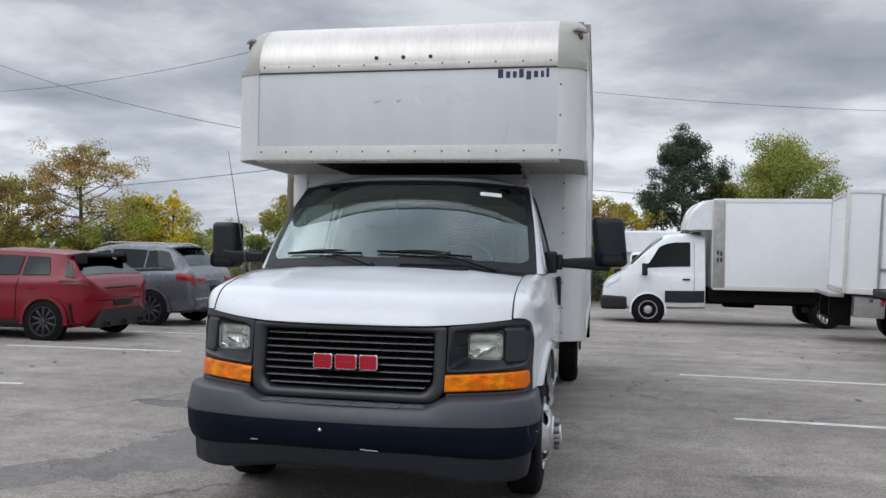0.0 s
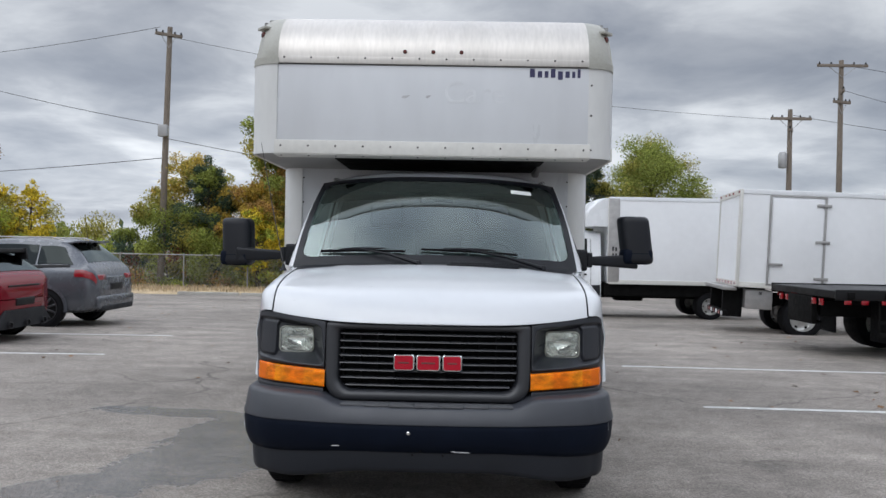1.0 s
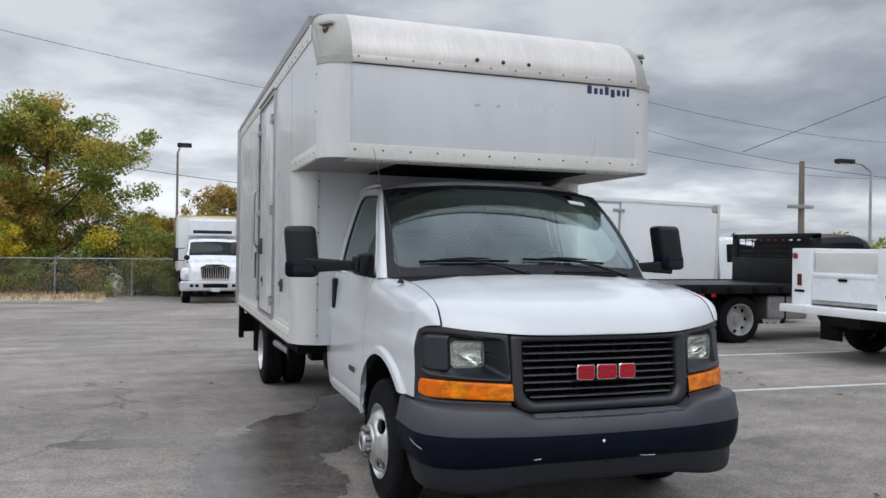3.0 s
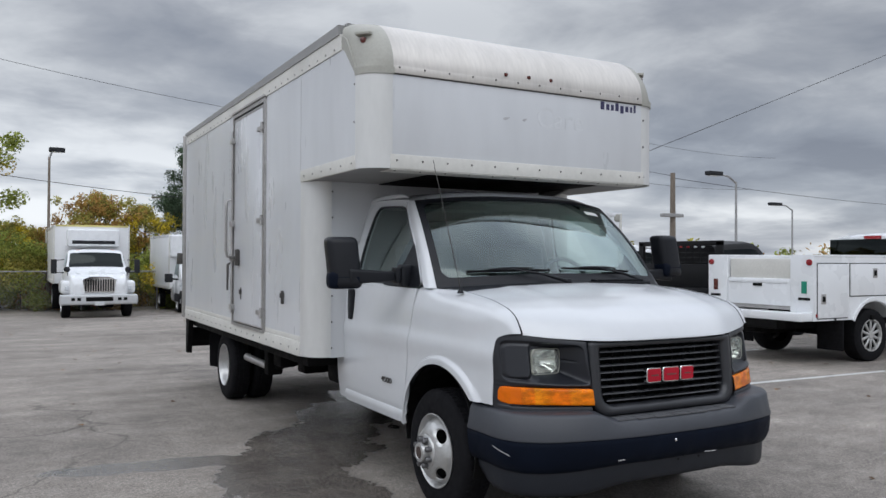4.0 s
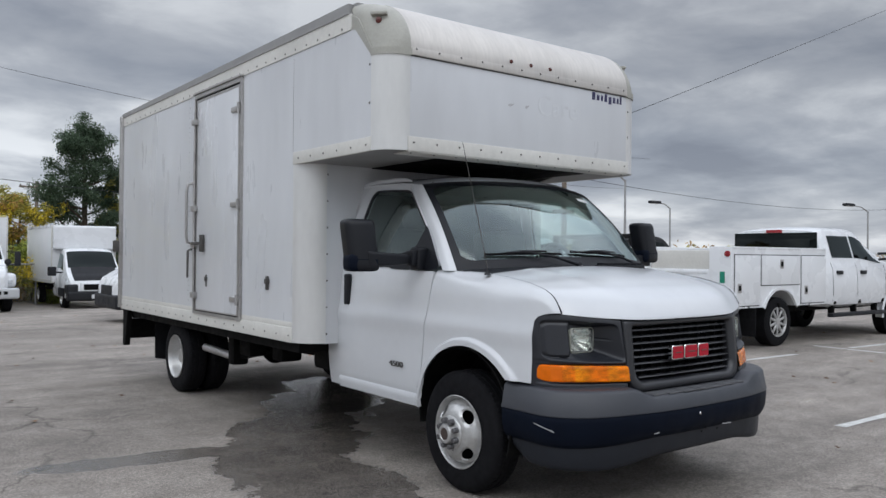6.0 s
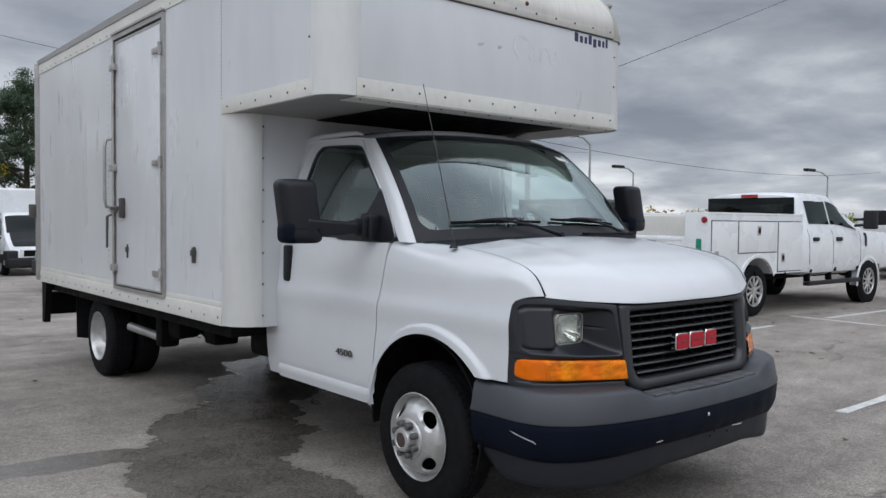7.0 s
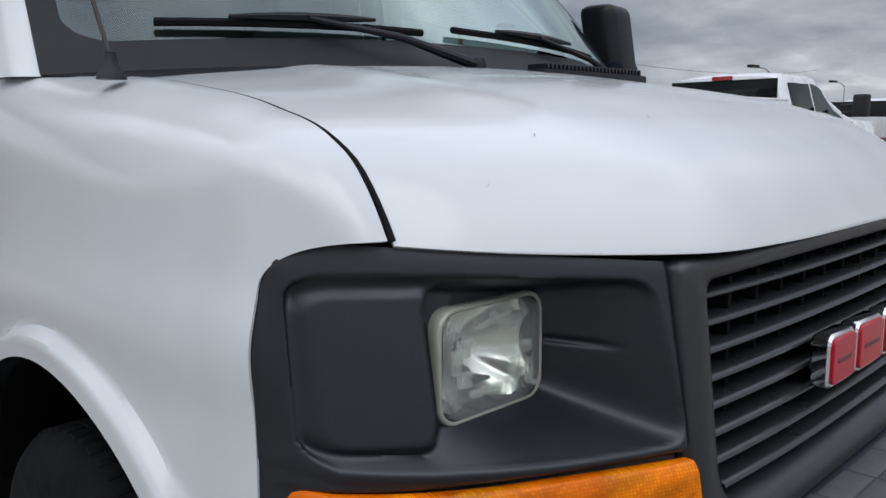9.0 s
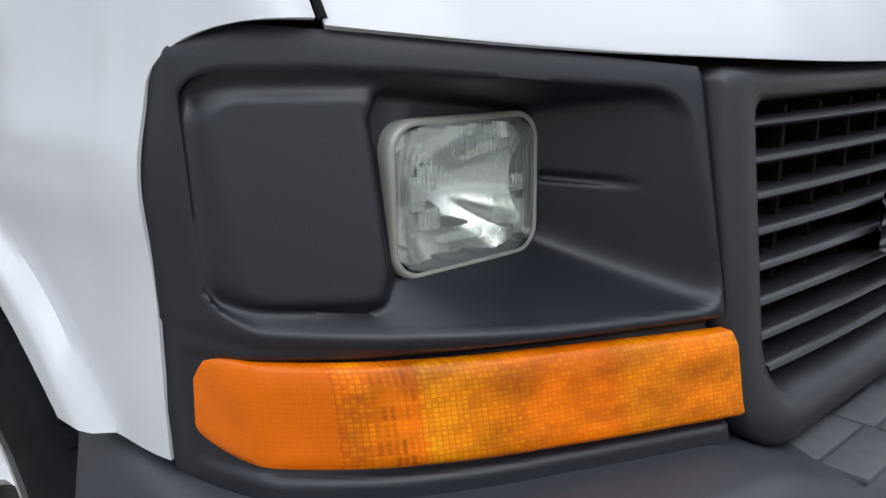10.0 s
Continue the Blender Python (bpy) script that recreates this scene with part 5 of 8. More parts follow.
head, lower, glass_ = tow_mirror()
for sx in (-1, 1):
    # the far mirror is set a little higher and closer in
    base = pose(CX - 1.408, 1.60, 1.522, 0, 0, -8) if sx < 0 else pose(CX + 1.394, 1.575, 1.582, 0, 0, 8)
    mir = part("tow_mirror", moved(head, base), TRIM, truck, "black extended towing mirror")
    part("mirror_lower_shell", moved(lower, base), BUMPER_LOW, mir)
    part("mirror_glass", moved(glass_, base), CHROME, mir)
    arm = box(-0.20, 0.20, -0.028, 0.028, -0.038, 0.038, 0.016, 3)
    arm = ([(x, y, z * (1.0 + 0.35 * (x / 0.2))) for x, y, z in arm[0]], arm[1])
    arm = moved(arm, pose(CX + sx * 1.20, 1.55, 1.432, 0, 0, 0 if sx > 0 else 180))
    part("mirror_arm", arm, TRIM, mir)
    part("mirror_bracket", moved(box(-0.04, 0.04, -0.048, 0.048, -0.078, 0.070, 0.018, 3), pose(CX + sx * 1.005, 1.53, 1.44, 0, 0, 0)), TRIM, mir)
    part("mirror_bracket_cap", moved(box(-0.018, 0.018, -0.040, 0.040, -0.052, 0.052, 0.010, 3), pose(CX + sx * 1.062, 1.535, 1.438)), TRIM, mir)

# cabin: floor, dashboard, wheel, seats, bulkhead and headliner
part("cab_floor", box(CX - 0.93, CX + 0.93, 1.62, 2.60, 0.62, 0.70, 0.02), CABIN_DARK, truck)
rows = []
for i in range(25):
    u = -0.90 + 1.8 * i / 24
    hump = 0.035 * math.exp(-((u - 0.40) / 0.22) ** 2)
    rows.append([(CX + u, 1.10 + 0.27 * abs(u) ** 2.2, 1.352), (CX + u, 1.20 + 0.19 * abs(u) ** 2.2, 1.365 + hump * 0.5), (CX + u, 1.42, 1.370 + hump), (CX + u, 1.49, 1.335 + hump), (CX + u, 1.51, 1.20), (CX + u, 1.45, 0.85)])
part("dashboard", sheet(rows, 0.02), CABIN, truck)
wheel_ring = [(0.19 * math.cos(a), 0.19 * math.sin(a), 0.0) for a in np.linspace(0, 2 * math.pi, 33)]
steer_pose = pose(CX + 0.40, 1.60, 1.385, 62, 0, 0)
sw = part("steering_wheel", moved(tube(wheel_ring, 0.016, 10), steer_pose), CABIN_DARK, truck)
part("wheel_hub", moved(box(-0.07, 0.07, -0.06, 0.06, -0.04, 0.02, 0.02, 3), steer_pose), CABIN_DARK, sw)
for a in (0, 180, 250, 290):
    part("wheel_spoke", moved(rod(0.012, (0.05 * math.cos(radians(a)), 0.05 * math.sin(radians(a)), 0), (0.185 * math.cos(radians(a)), 0.185 * math.sin(radians(a)), 0), 8), steer_pose), CABIN_DARK, sw)
for x in (-0.42, 0.42):
    seat = part("seat", box(CX + x - 0.26, CX + x + 0.26, 1.72, 2.22, 0.92, 1.07, 0.05, 4), SEAT, truck)
    part("backrest", moved(box(-0.25, 0.25, -0.07, 0.07, -0.02, 0.62, 0.05, 4), pose(CX + x, 2.24, 1.04, -10)), SEAT, seat)
    part("headrest", moved(box(-0.13, 0.13, -0.05, 0.05, 0.64, 0.82, 0.04, 4), pose(CX + x, 2.26, 1.04, -8)), SEAT, seat)
wall_out = [(float(side_base(z)) - 0.06, z) for z in (0.66, 1.0, 1.36, 1.6, 1.8, 1.93)]
part("bulkhead", prism([(CX - w, z) for w, z in wall_out] + [(CX + w, z) for w, z in reversed(wall_out)], "y", 2.50, 2.54, 0.004), CABIN, truck)
part("headliner", box(CX - 0.74, CX + 0.74, 1.74, 2.52, 1.955, 1.975, 0.005), CABIN_DARK, truck)
part("rear_view_mirror", box(CX - 0.12, CX + 0.12, 1.60, 1.63, 1.82, 1.88, 0.02, 3), CABIN_DARK, truck)

# ---- the box truck: cargo box ----
BX, Y0, Y1, ZO, YW = 1.256, 1.496, 7.185, 2.142, 2.545
side_poly = [(1.645, ZO + 0.085), (1.645, 2.79), (1.86, 2.985), (Y1 - 0.03, 2.970), (Y1 - 0.03, 0.935), (2.735, 0.935), (2.735, ZO + 0.085)]
for sx in (-1, 1):
    sd = part("side_panel", prism(side_poly, "x", sx * BX - 0.012, sx * BX + 0.012), PANEL, truck, "smooth white laminate side panel with faint stains")
    sd.matrix_basis = Matrix.Identity(4)
front_panel = part("front_panel", box(-1.075, 1.075, Y0 - 0.004, Y0 + 0.03, ZO + 0.085, 2.775, 0.002), PANEL, truck, "white front panel with faint traces of removed lettering")
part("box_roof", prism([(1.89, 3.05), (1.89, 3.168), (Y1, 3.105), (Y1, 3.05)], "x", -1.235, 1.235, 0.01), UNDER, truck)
bend = [(1.070 + 0.176 * math.sin(a), 1.652 - 0.148 * math.cos(a)) for a in np.linspace(0, math.pi / 2, 10)]
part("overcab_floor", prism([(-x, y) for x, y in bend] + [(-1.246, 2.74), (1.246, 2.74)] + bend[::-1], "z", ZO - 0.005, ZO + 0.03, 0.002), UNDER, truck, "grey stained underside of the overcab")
# black sheet added for the deep shade between overcab floor and cab roof
part("underside_board", box(-0.70, 0.80, Y0 + 0.20, 2.53, ZO - 0.014, ZO - 0.008, 0.002, 1), CHASSIS, truck, "black sheet added for the deep shade under the overcab floor")
part("box_front_wall", box(-1.093, 1.093, YW, YW + 0.04, 0.785, ZO + 0.02, 0.003), PANEL, truck)
part("box_floor", box(-1.24, 1.24, 2.70, Y1, 0.80, 0.86, 0.01), CHASSIS, truck)
part("rear_wall", box(-1.25, 1.25, Y1 - 0.05, Y1 - 0.01, 0.86, 3.05, 0.004), PANEL, truck)


def brow_y(z):
    """How far forward the rolled brow reaches at a height."""
    k = min(1.0, max(0.0, (z - 2.80) / 0.370))
    return 1.90 - (1.90 - Y0 + 0.012) * math.sqrt(1 - k * k) ** 1.15


def quarter(cx, cy, rx, ry, sx, n=14):
    """Plan of a rounded corner, from the front face to the side."""
    return [(sx * (cx + rx * math.sin(a)), cy - ry * math.cos(a)) for a in np.linspace(0, math.pi / 2, n)]


for sx in (-1, 1):
    pts = quarter(1.075, 1.650, BX + 0.004 - 1.075, 0.156, sx)
    post = part("corner_post", sheet([[(x, y, z) for z in (ZO - 0.004, ZO + 0.05, 2.5, 2.79)] for x, y in pts], 0.01), POST, truck, "rounded silver-white corner post")
    pts = quarter(1.090, 2.735, BX + 0.004 - 1.090, 0.190, sx)
    part("lower_corner_post", sheet([[(x, y, z) for z in (0.79, 1.2, 1.7, ZO + 0.01)] for x, y in pts], 0.01), POST, truck, "rounded corner post behind the cab")
    # moulded corner casting
    rows = []
    for i in range(20):
        a = math.pi / 2 * i / 19
        col = []
        for j in range(24):
            e = math.pi / 2 * j / 23
            z = 2.757 + 0.413 * math.sin(e)
            fore = brow_y(z)
            aft = float(np.interp(z, [2.76, 2.956, 3.085, 3.17], [1.668, 1.838, 1.895, 1.97]))
            over = max(0.0, z - 3.055) / 0.115
            wide = BX + 0.010 - 0.070 * (1 - math.sqrt(max(0.0, 1 - over**2)))
            col.append((sx * (1.072 + (wide - 1.072) * math.sin(a)), aft - (aft - fore + 0.004) * math.cos(a), z))
        rows.append(col)
    casting = part("corner_casting", sheet(rows), CASTING, truck, "grey-green moulded plastic corner cap", 60)
    skirt = quarter(1.068, 1.652, BX + 0.013 - 1.068, 0.172, sx)
    part("casting_skirt", sheet([[(x, y, z) for z in (2.755, 2.80)] for x, y in skirt], 0.006), CASTING, casting)
    part("casting_side", prism([(1.650, 2.757), (1.650, 2.80), (1.82, 3.04), (1.93, 3.09), (1.93, 2.99), (1.85, 2.965), (1.72, 2.83)], "x", sx * BX + sx * 0.004 - 0.010, sx * BX + sx * 0.004 + 0.010, 0.003), CASTING, casting)
    mk = part("clearance_lamp", lathe([(0.022, 0.0), (0.020, -0.012), (0.0, -0.018)], "y", (0, 0, 0), 12), MARKER, casting)
    mk.matrix_basis = Matrix.Translation(rows[10][9]) @ Matrix.Rotation(radians(sx * 48), 4, "Z")
    hd_ = part("lamp_hood", box(-0.055, 0.055, -0.022, 0.03, -0.010, 0.010, 0.006), CASTING, casting)
    hd_.matrix_basis = Matrix.Translation(Vector(rows[10][9]) + Vector((0, 0, 0.045))) @ Matrix.Rotation(radians(sx * 48), 4, "Z")
    # rails
    part("overcab_side_rail", box(sx * BX - 0.008 if sx > 0 else -BX - 0.018, BX + 0.018 if sx > 0 else -BX + 0.008, 1.645, 2.74, ZO - 0.006, ZO + 0.087, 0.004), CREAM, truck)
    part("bottom_rail", box(sx * BX - 0.02, sx * BX + 0.02, 2.735, Y1, 0.785, 0.900, 0.008), CREAM, truck, "aged cream-white bottom rail with rivets")
    part("rail_lip", box(sx * BX - 0.013, sx * BX + 0.016, 2.735, Y1, 0.900, 0.942, 0.004), CREAM, truck)
    part("top_rail", prism([(1.90, 2.978), (1.90, 3.088), (Y1, 3.062), (Y1, 2.960)], "x", sx * BX - 0.019, sx * BX + 0.019, 0.006), CREAM, truck)
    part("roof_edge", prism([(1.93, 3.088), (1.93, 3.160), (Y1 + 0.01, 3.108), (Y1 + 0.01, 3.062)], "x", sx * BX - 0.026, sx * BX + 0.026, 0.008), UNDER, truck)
    part("rear_post", box(sx * BX - 0.05, sx * BX + 0.022, Y1 - 0.035, Y1 + 0.02, 0.80, 3.08, 0.008), ALU, truck)
# front rail and the rolled aluminium brow
front_rail = part("front_rail", box(-1.09, 1.09, Y0 - 0.016, Y0 + 0.02, ZO - 0.006, ZO + 0.090, 0.004), CREAM, truck)
lip = part("front_lip", box(-1.09, 1.09, Y0 - 0.012, Y0 + 0.15, ZO - 0.014, ZO - 0.008, 0.002, 1), CREAM, front_rail, "cream metal lip under the front rail")
rows = []
for i in range(41):
    x = -1.072 + 2.144 * i / 40
    dent = 0.0025 * noise.noise(Vector((x * 2.5, 0, 0)))
    rows.append([(x, brow_y(2.80 + 0.370 * math.sin(a)) - dent, 2.80 + 0.370 * math.sin(a)) for a in np.linspace(0, math.pi / 2, 24)])
brow = part("rolled_brow", sheet(rows, -0.004), ROLL, truck, "rolled brushed-aluminium brow over the front panel", 60)
part("brow_strip", box(-1.074, 1.074, Y0 - 0.018, Y0 + 0.01, 2.763, 2.812, 0.004), ROLL, brow)
part("brow_joint", box(-1.074, 1.074, Y0 - 0.0095, Y0, 2.755, 2.763, 0.001), BOLT, brow)
LAMP = mesh_of("marker_lamp", lathe([(0.015, 0.0), (0.014, -0.010), (0.008, -0.016), (0.0, -0.017)], "y", (0, 0, 0), 12), MARKER)
for x in (-0.195, 0.0, 0.195):
    spot("marker_lamp", LAMP, brow, (x, 1.488, 2.851))

RIVET = mesh_of("rivet", lathe([(0.0075, 0.0), (0.0065, -0.003), (0.003, -0.005), (0.0, -0.005)], "y", (0, 0, 0), 8), BOLT)
SIDE = Matrix.Rotation(radians(-90), 4, "Z")
DOWN = Matrix.Rotation(radians(90), 4, "X")
for i in range(12):
    spot("rivet", RIVET, lip, (-1.045 + 0.19 * i, Y0 + 0.018, ZO - 0.014), DOWN)
for i in range(12):
    spot("rivet", RIVET, front_rail, (-1.045 + 0.19 * i, Y0 - 0.016, 2.192))
    spot("rivet", RIVET, brow, (-1.03 + 0.187 * i, Y0 - 0.018, 2.802))
for sx in (-1, 1):
    for z in (2.195, 2.432, 2.640):
        spot("rivet", RIVET, front_panel, (sx * 1.096, Y0 - 0.003, z))
near_rail = [o for o in truck.children if o.name.startswith("bottom_rail")][0]
near_side = [o for o in truck.children if o.name.startswith("side_panel")][0]
near_over = [o for o in truck.children if o.name.startswith("overcab_side_rail")][0]
near_top = [o for o in truck.children if o.name.startswith("top_rail")][0]
near_low = [o for o in truck.children if o.name.startswith("lower_corner_post")][0]
for i in range(22):
    spot("rivet", RIVET, near_rail, (-BX - 0.020, 2.78 + 0.207 * i, 0.838), SIDE)
for i in range(30):
    spot("rivet", RIVET, near_top, (-BX - 0.020, 2.02 + 0.172 * i, 3.003 - 0.0006 * i), SIDE)
for i in range(6):
    spot("rivet", RIVET, near_over, (-BX - 0.018, 1.70 + 0.19 * i, 2.178), SIDE)
SMALL = mesh_of("small_rivet", lathe([(0.0045, 0.0), (0.004, -0.002), (0.0, -0.003)], "y", (0, 0, 0), 6), BOLT)
for i in range(34):
    spot("small_rivet", SMALL, near_side, (-BX - 0.012, 2.745, 2.24 + 0.021 * i), SIDE)
for i in range(40):
    spot("small_rivet", SMALL, near_side, (-BX - 0.012, 4.945, 1.0 + 0.048 * i), SIDE)
for z in np.linspace(0.86, 2.06, 7):
    spot("rivet", RIVET, near_low, (-1.082, YW - 0.004, float(z)))
    spot("rivet", RIVET, near_low, (1.082, YW - 0.004, float(z)))
for z in (2.45, 2.70):
    spot("rivet", RIVET, near_side, (-BX - 0.013, 1.668, z), SIDE)
# lettering on the front, shown as plain bars
letters = [0.044, 0.036, 0.032, 0.038, 0.040, 0.036, 0.026, 0.024]
x = 0.668
for k, w in enumerate(letters):
    tall = 0.060 if k in (0, 3, 7) else 0.044
    part("lettering_bar", box(x, x + w * 0.82, Y0 - 0.0065, Y0 - 0.003, 2.690 - (0.014 if k == 4 else 0), 2.690 + tall, 0.001, 1), INK, front_panel, "navy lettering bar")
    x += w + 0.011

# paler trace of a removed word
part("faded_word", moved(lettering("Care", 0.215, 0.0006), pose(0.29, Y0 - 0.0052, 2.505)), GHOST, front_panel, "paler trace of the removed word Care")

# two grey smudges on the front panel
for x, z, w in ((-0.185, 2.543, 0.030), (-0.028, 2.546, 0.020)):
    part("smudge", prism([(x - w, z - 0.006), (x - w * 0.3, z - 0.014), (x + w * 0.5, z - 0.002), (x + w, z + 0.012), (x + w * 0.2, z + 0.008), (x - w * 0.6, z + 0.006)], "y", Y0 - 0.0055, Y0 - 0.003), SCUFF, front_panel)

# side door with frame, hinges, lock rod and grab rail
dl, dr, db, dt = 4.770, 3.668, 0.886, 2.962
xo = -BX - 0.012
sdoor = part("side_door", box(xo - 0.014, xo + 0.002, dr + 0.065, dl - 0.065, db + 0.042, dt - 0.066, 0.006), PANEL, truck, "narrow white side door in an aluminium frame")
part("door_frame", shell_ring([(xo - 0.022, y, z) for y, z in rounded(dr, dl, db, dt, 0.01, 2)], [(xo - 0.022, y, z) for y, z in rounded(dr + 0.032, dl - 0.032, db + 0.024, dt - 0.036, 0.01, 2)], (0.022, 0, 0)), ALU, sdoor)
part("door_seal", shell_ring([(xo - 0.006, y, z) for y, z in rounded(dr + 0.032, dl - 0.032, db + 0.024, dt - 0.036, 0.01, 2)], [(xo - 0.006, y, z) for y, z in rounded(dr + 0.052, dl - 0.052, db + 0.036, dt - 0.056, 0.01, 2)], (0.008, 0, 0)), CHASSIS, sdoor)
part("door_edge", shell_ring([(xo - 0.017, y, z) for y, z in rounded(dr + 0.050, dl - 0.050, db + 0.034, dt - 0.054, 0.01, 2)], [(xo - 0.017, y, z) for y, z in rounded(dr + 0.072, dl - 0.072, db + 0.046, dt - 0.074, 0.01, 2)], (0.012, 0, 0)), ALU, sdoor)
part("drip_hood", box(xo - 0.035, xo, dr - 0.005, dl + 0.01, dt + 0.002, dt + 0.022, 0.004), ALU, sdoor)
for z in (2.70, 1.88, 1.06):
    hg = part("hinge", box(xo - 0.034, xo - 0.012, dr + 0.02, dr + 0.20, z - 0.022, z + 0.022, 0.006), ALU, sdoor)
    part("hinge_pin", rod(0.014, (xo - 0.034, dr + 0.035, z - 0.045), (xo - 0.034, dr + 0.035, z + 0.045), 10), ALU, hg)
rodp = part("lock_rod", rod(0.011, (xo - 0.034, dl - 0.05, 1.0), (xo - 0.034, dl - 0.05, 2.80), 10), ALU, sdoor)
for z in (2.70, 1.88, 1.54, 1.06):
    part("rod_bracket", box(xo - 0.048, xo - 0.012, dl - 0.095, dl + 0.01, z - 0.028, z + 0.028, 0.006), ALU, rodp)
part("lock_handle", merge(box(xo - 0.062, xo - 0.03, dl - 0.25, dl - 0.05, 1.535, 1.562, 0.006), box(xo - 0.055, xo - 0.014, dl - 0.28, dl - 0.235, 1.47, 1.63, 0.010)), BOLT, sdoor)
for y, z in ((4.44, 1.22), (3.155, 1.24)):
    part("slam_latch", merge(box(xo - 0.022, xo, y - 0.014, y + 0.014, z - 0.070, z + 0.040, 0.006), box(xo - 0.034, xo, y - 0.024, y + 0.010, z - 0.020, z + 0.02, 0.004)), BOLT, sdoor)
part("grab_rail", tube([(xo, 4.847, 2.13), (xo - 0.05, 4.847, 2.12), (xo - 0.062, 4.847, 2.06), (xo - 0.062, 4.847, 1.62), (xo - 0.05, 4.847, 1.56), (xo, 4.847, 1.555)], 0.014, 10), ALU, sdoor)
part("hold_back", tube([(xo, 4.857, 1.50), (xo - 0.04, 4.857, 1.48), (xo - 0.04, 4.867, 1.22)], [0.012, 0.012, 0.009], 8), BOLT, sdoor)

# under the box: frame, axle, tanks, flaps, lift
for x in (-0.43, 0.43):
    part("frame_rail", box(x - 0.035, x + 0.035, 1.0, Y1 - 0.1, 0.56, 0.76, 0.01), CHASSIS, truck)
for y in np.linspace(2.9, 6.9, 9):
    part("cross_member", box(-1.19, 1.19, float(y) - 0.03, float(y) + 0.03, 0.72, 0.80, 0.008), CHASSIS, truck)
part("under_floor", box(-1.20, 1.20, 2.75, Y1 - 0.15, 0.70, 0.80, 0.01), CHASSIS, truck)
part("exhaust_bracket", merge(box(-1.02, -0.86, 4.42, 4.56, 0.40, 0.72, 0.03), box(-0.98, -0.80, 4.15, 4.40, 0.50, 0.72, 0.04)), CHASSIS, truck)
part("spring_hanger", box(-0.95, -0.75, 3.55, 3.75, 0.52, 0.72, 0.03), CHASSIS, truck)
part("battery_tray", box(-0.95, -0.50, 2.62, 3.00, 0.54, 0.74, 0.05), CHASSIS, truck)
part("rear_axle", rod(0.06, (-0.95, 5.62, 0.372), (0.95, 5.62, 0.372), 14), CHASSIS, truck)
part("differential", lathe([(0.05, -0.16), (0.15, -0.08), (0.17, 0.0), (0.15, 0.08), (0.05, 0.16)], "y", (0, 5.62, 0.38), 20), CHASSIS, truck)
part("drive_shaft", rod(0.045, (0, 2.4, 0.50), (0, 5.5, 0.42), 12), CHASSIS, truck)
part("front_axle_beam", box(-0.8, 0.85, 1.02, 1.18, 0.30, 0.42, 0.03), CHASSIS, truck)
part("transmission", box(-0.28, 0.32, 1.3, 2.5, 0.36, 0.66, 0.06), CHASSIS, truck)
part("fuel_tank", box(0.45, 0.92, 2.75, 4.2, 0.36, 0.70, 0.05, 3), CHASSIS, truck)
part("exhaust_silencer", lathe([(0.03, -0.42), (0.11, -0.36), (0.12, -0.3), (0.12, 0.3), (0.11, 0.36), (0.03, 0.42)], "y", (-0.40, 3.35, 0.52), 18), CHASSIS, truck)
part("exhaust_pipe", tube([(-0.40, 3.75, 0.60), (-0.62, 4.15, 0.58), (-0.90, 4.38, 0.49), (-0.97, 4.52, 0.47)], 0.030, 12), CHASSIS, truck)
part("tail_pipe", tube([(-0.97, 4.50, 0.47), (-1.06, 5.02, 0.52)], [0.036, 0.038], 12), ALU, truck, "bright exhaust pipe under the box")
part("cab_step_support", box(-0.75, -0.55, 2.55, 2.95, 0.38, 0.66, 0.03), CHASSIS, truck)
for sx in (-1, 1):
    rows = [[(sx * 1.17 - sx * 0.5 * j / 6, 6.22 + 0.012 * math.sin(j * 1.3 + 3 * s), 0.80 - 0.56 * s + (0.10 * max(0, 0.5 - j / 6) if s == 1 else 0)) for j in range(7)] for s in np.linspace(0, 1, 8)]
    part("mud_flap", sheet(rows, 0.008), RUBBER, truck)
    part("lift_arm", prism([(6.92, 0.80), (7.10, 0.80), (7.10, 0.36), (7.02, 0.36)], "x", sx * 1.24 - 0.03, sx * 1.24 + 0.03, 0.006), CHASSIS, truck)
    part("tail_bracket", box(sx * 1.30 - 0.06, sx * 1.30 + 0.02, Y1 - 0.02, Y1 + 0.07, 1.46, 1.60, 0.012), BOLT, truck)
part("lift_platform", box(-1.2, 1.2, Y1 + 0.0, Y1 + 0.10, 0.42, 0.66, 0.02), CHASSIS, truck)
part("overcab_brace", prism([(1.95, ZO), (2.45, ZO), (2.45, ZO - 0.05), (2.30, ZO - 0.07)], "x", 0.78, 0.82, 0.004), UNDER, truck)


# ---- parked vehicles: shared builders (forward is +x, left is +y, the origin on the ground) ----
RED = material("red_car_paint", (0.165, 0.0015, 0.010), 0.22, coat=0.25, vary=0.05, spec=0.25)
SUV_GREY = material("grey_car_paint", (0.105, 0.113, 0.128), 0.26, metal=0.4, coat=0.5, vary=0.02)
FLEET = material("fleet_white_paint", (0.75, 0.765, 0.78), 0.28, coat=0.4, vary=0.04, scale=1.2)
BOXWHITE = material("white_box_skin", (0.80, 0.81, 0.82), 0.35, vary=0.05, scale=0.8, fine=0.02, fine_scale=6)
BOXGREY = material("grey_roller_door", (0.52, 0.53, 0.54), 0.4, vary=0.06, scale=1.5)
CLAD = material("dark_cladding", (0.020, 0.021, 0.024), 0.6, vary=0.1, spec=0.25)
BLACK = material("black_paint", (0.007, 0.007, 0.008), 0.45, vary=0.15, spec=0.25)
TAIL_RED = material("red_lamp_lens", (0.26, 0.006, 0.012), 0.15, coat=0.6, vary=0.1)
GREEN_TAG = material("green_sticker", (0.01, 0.22, 0.14), 0.5)
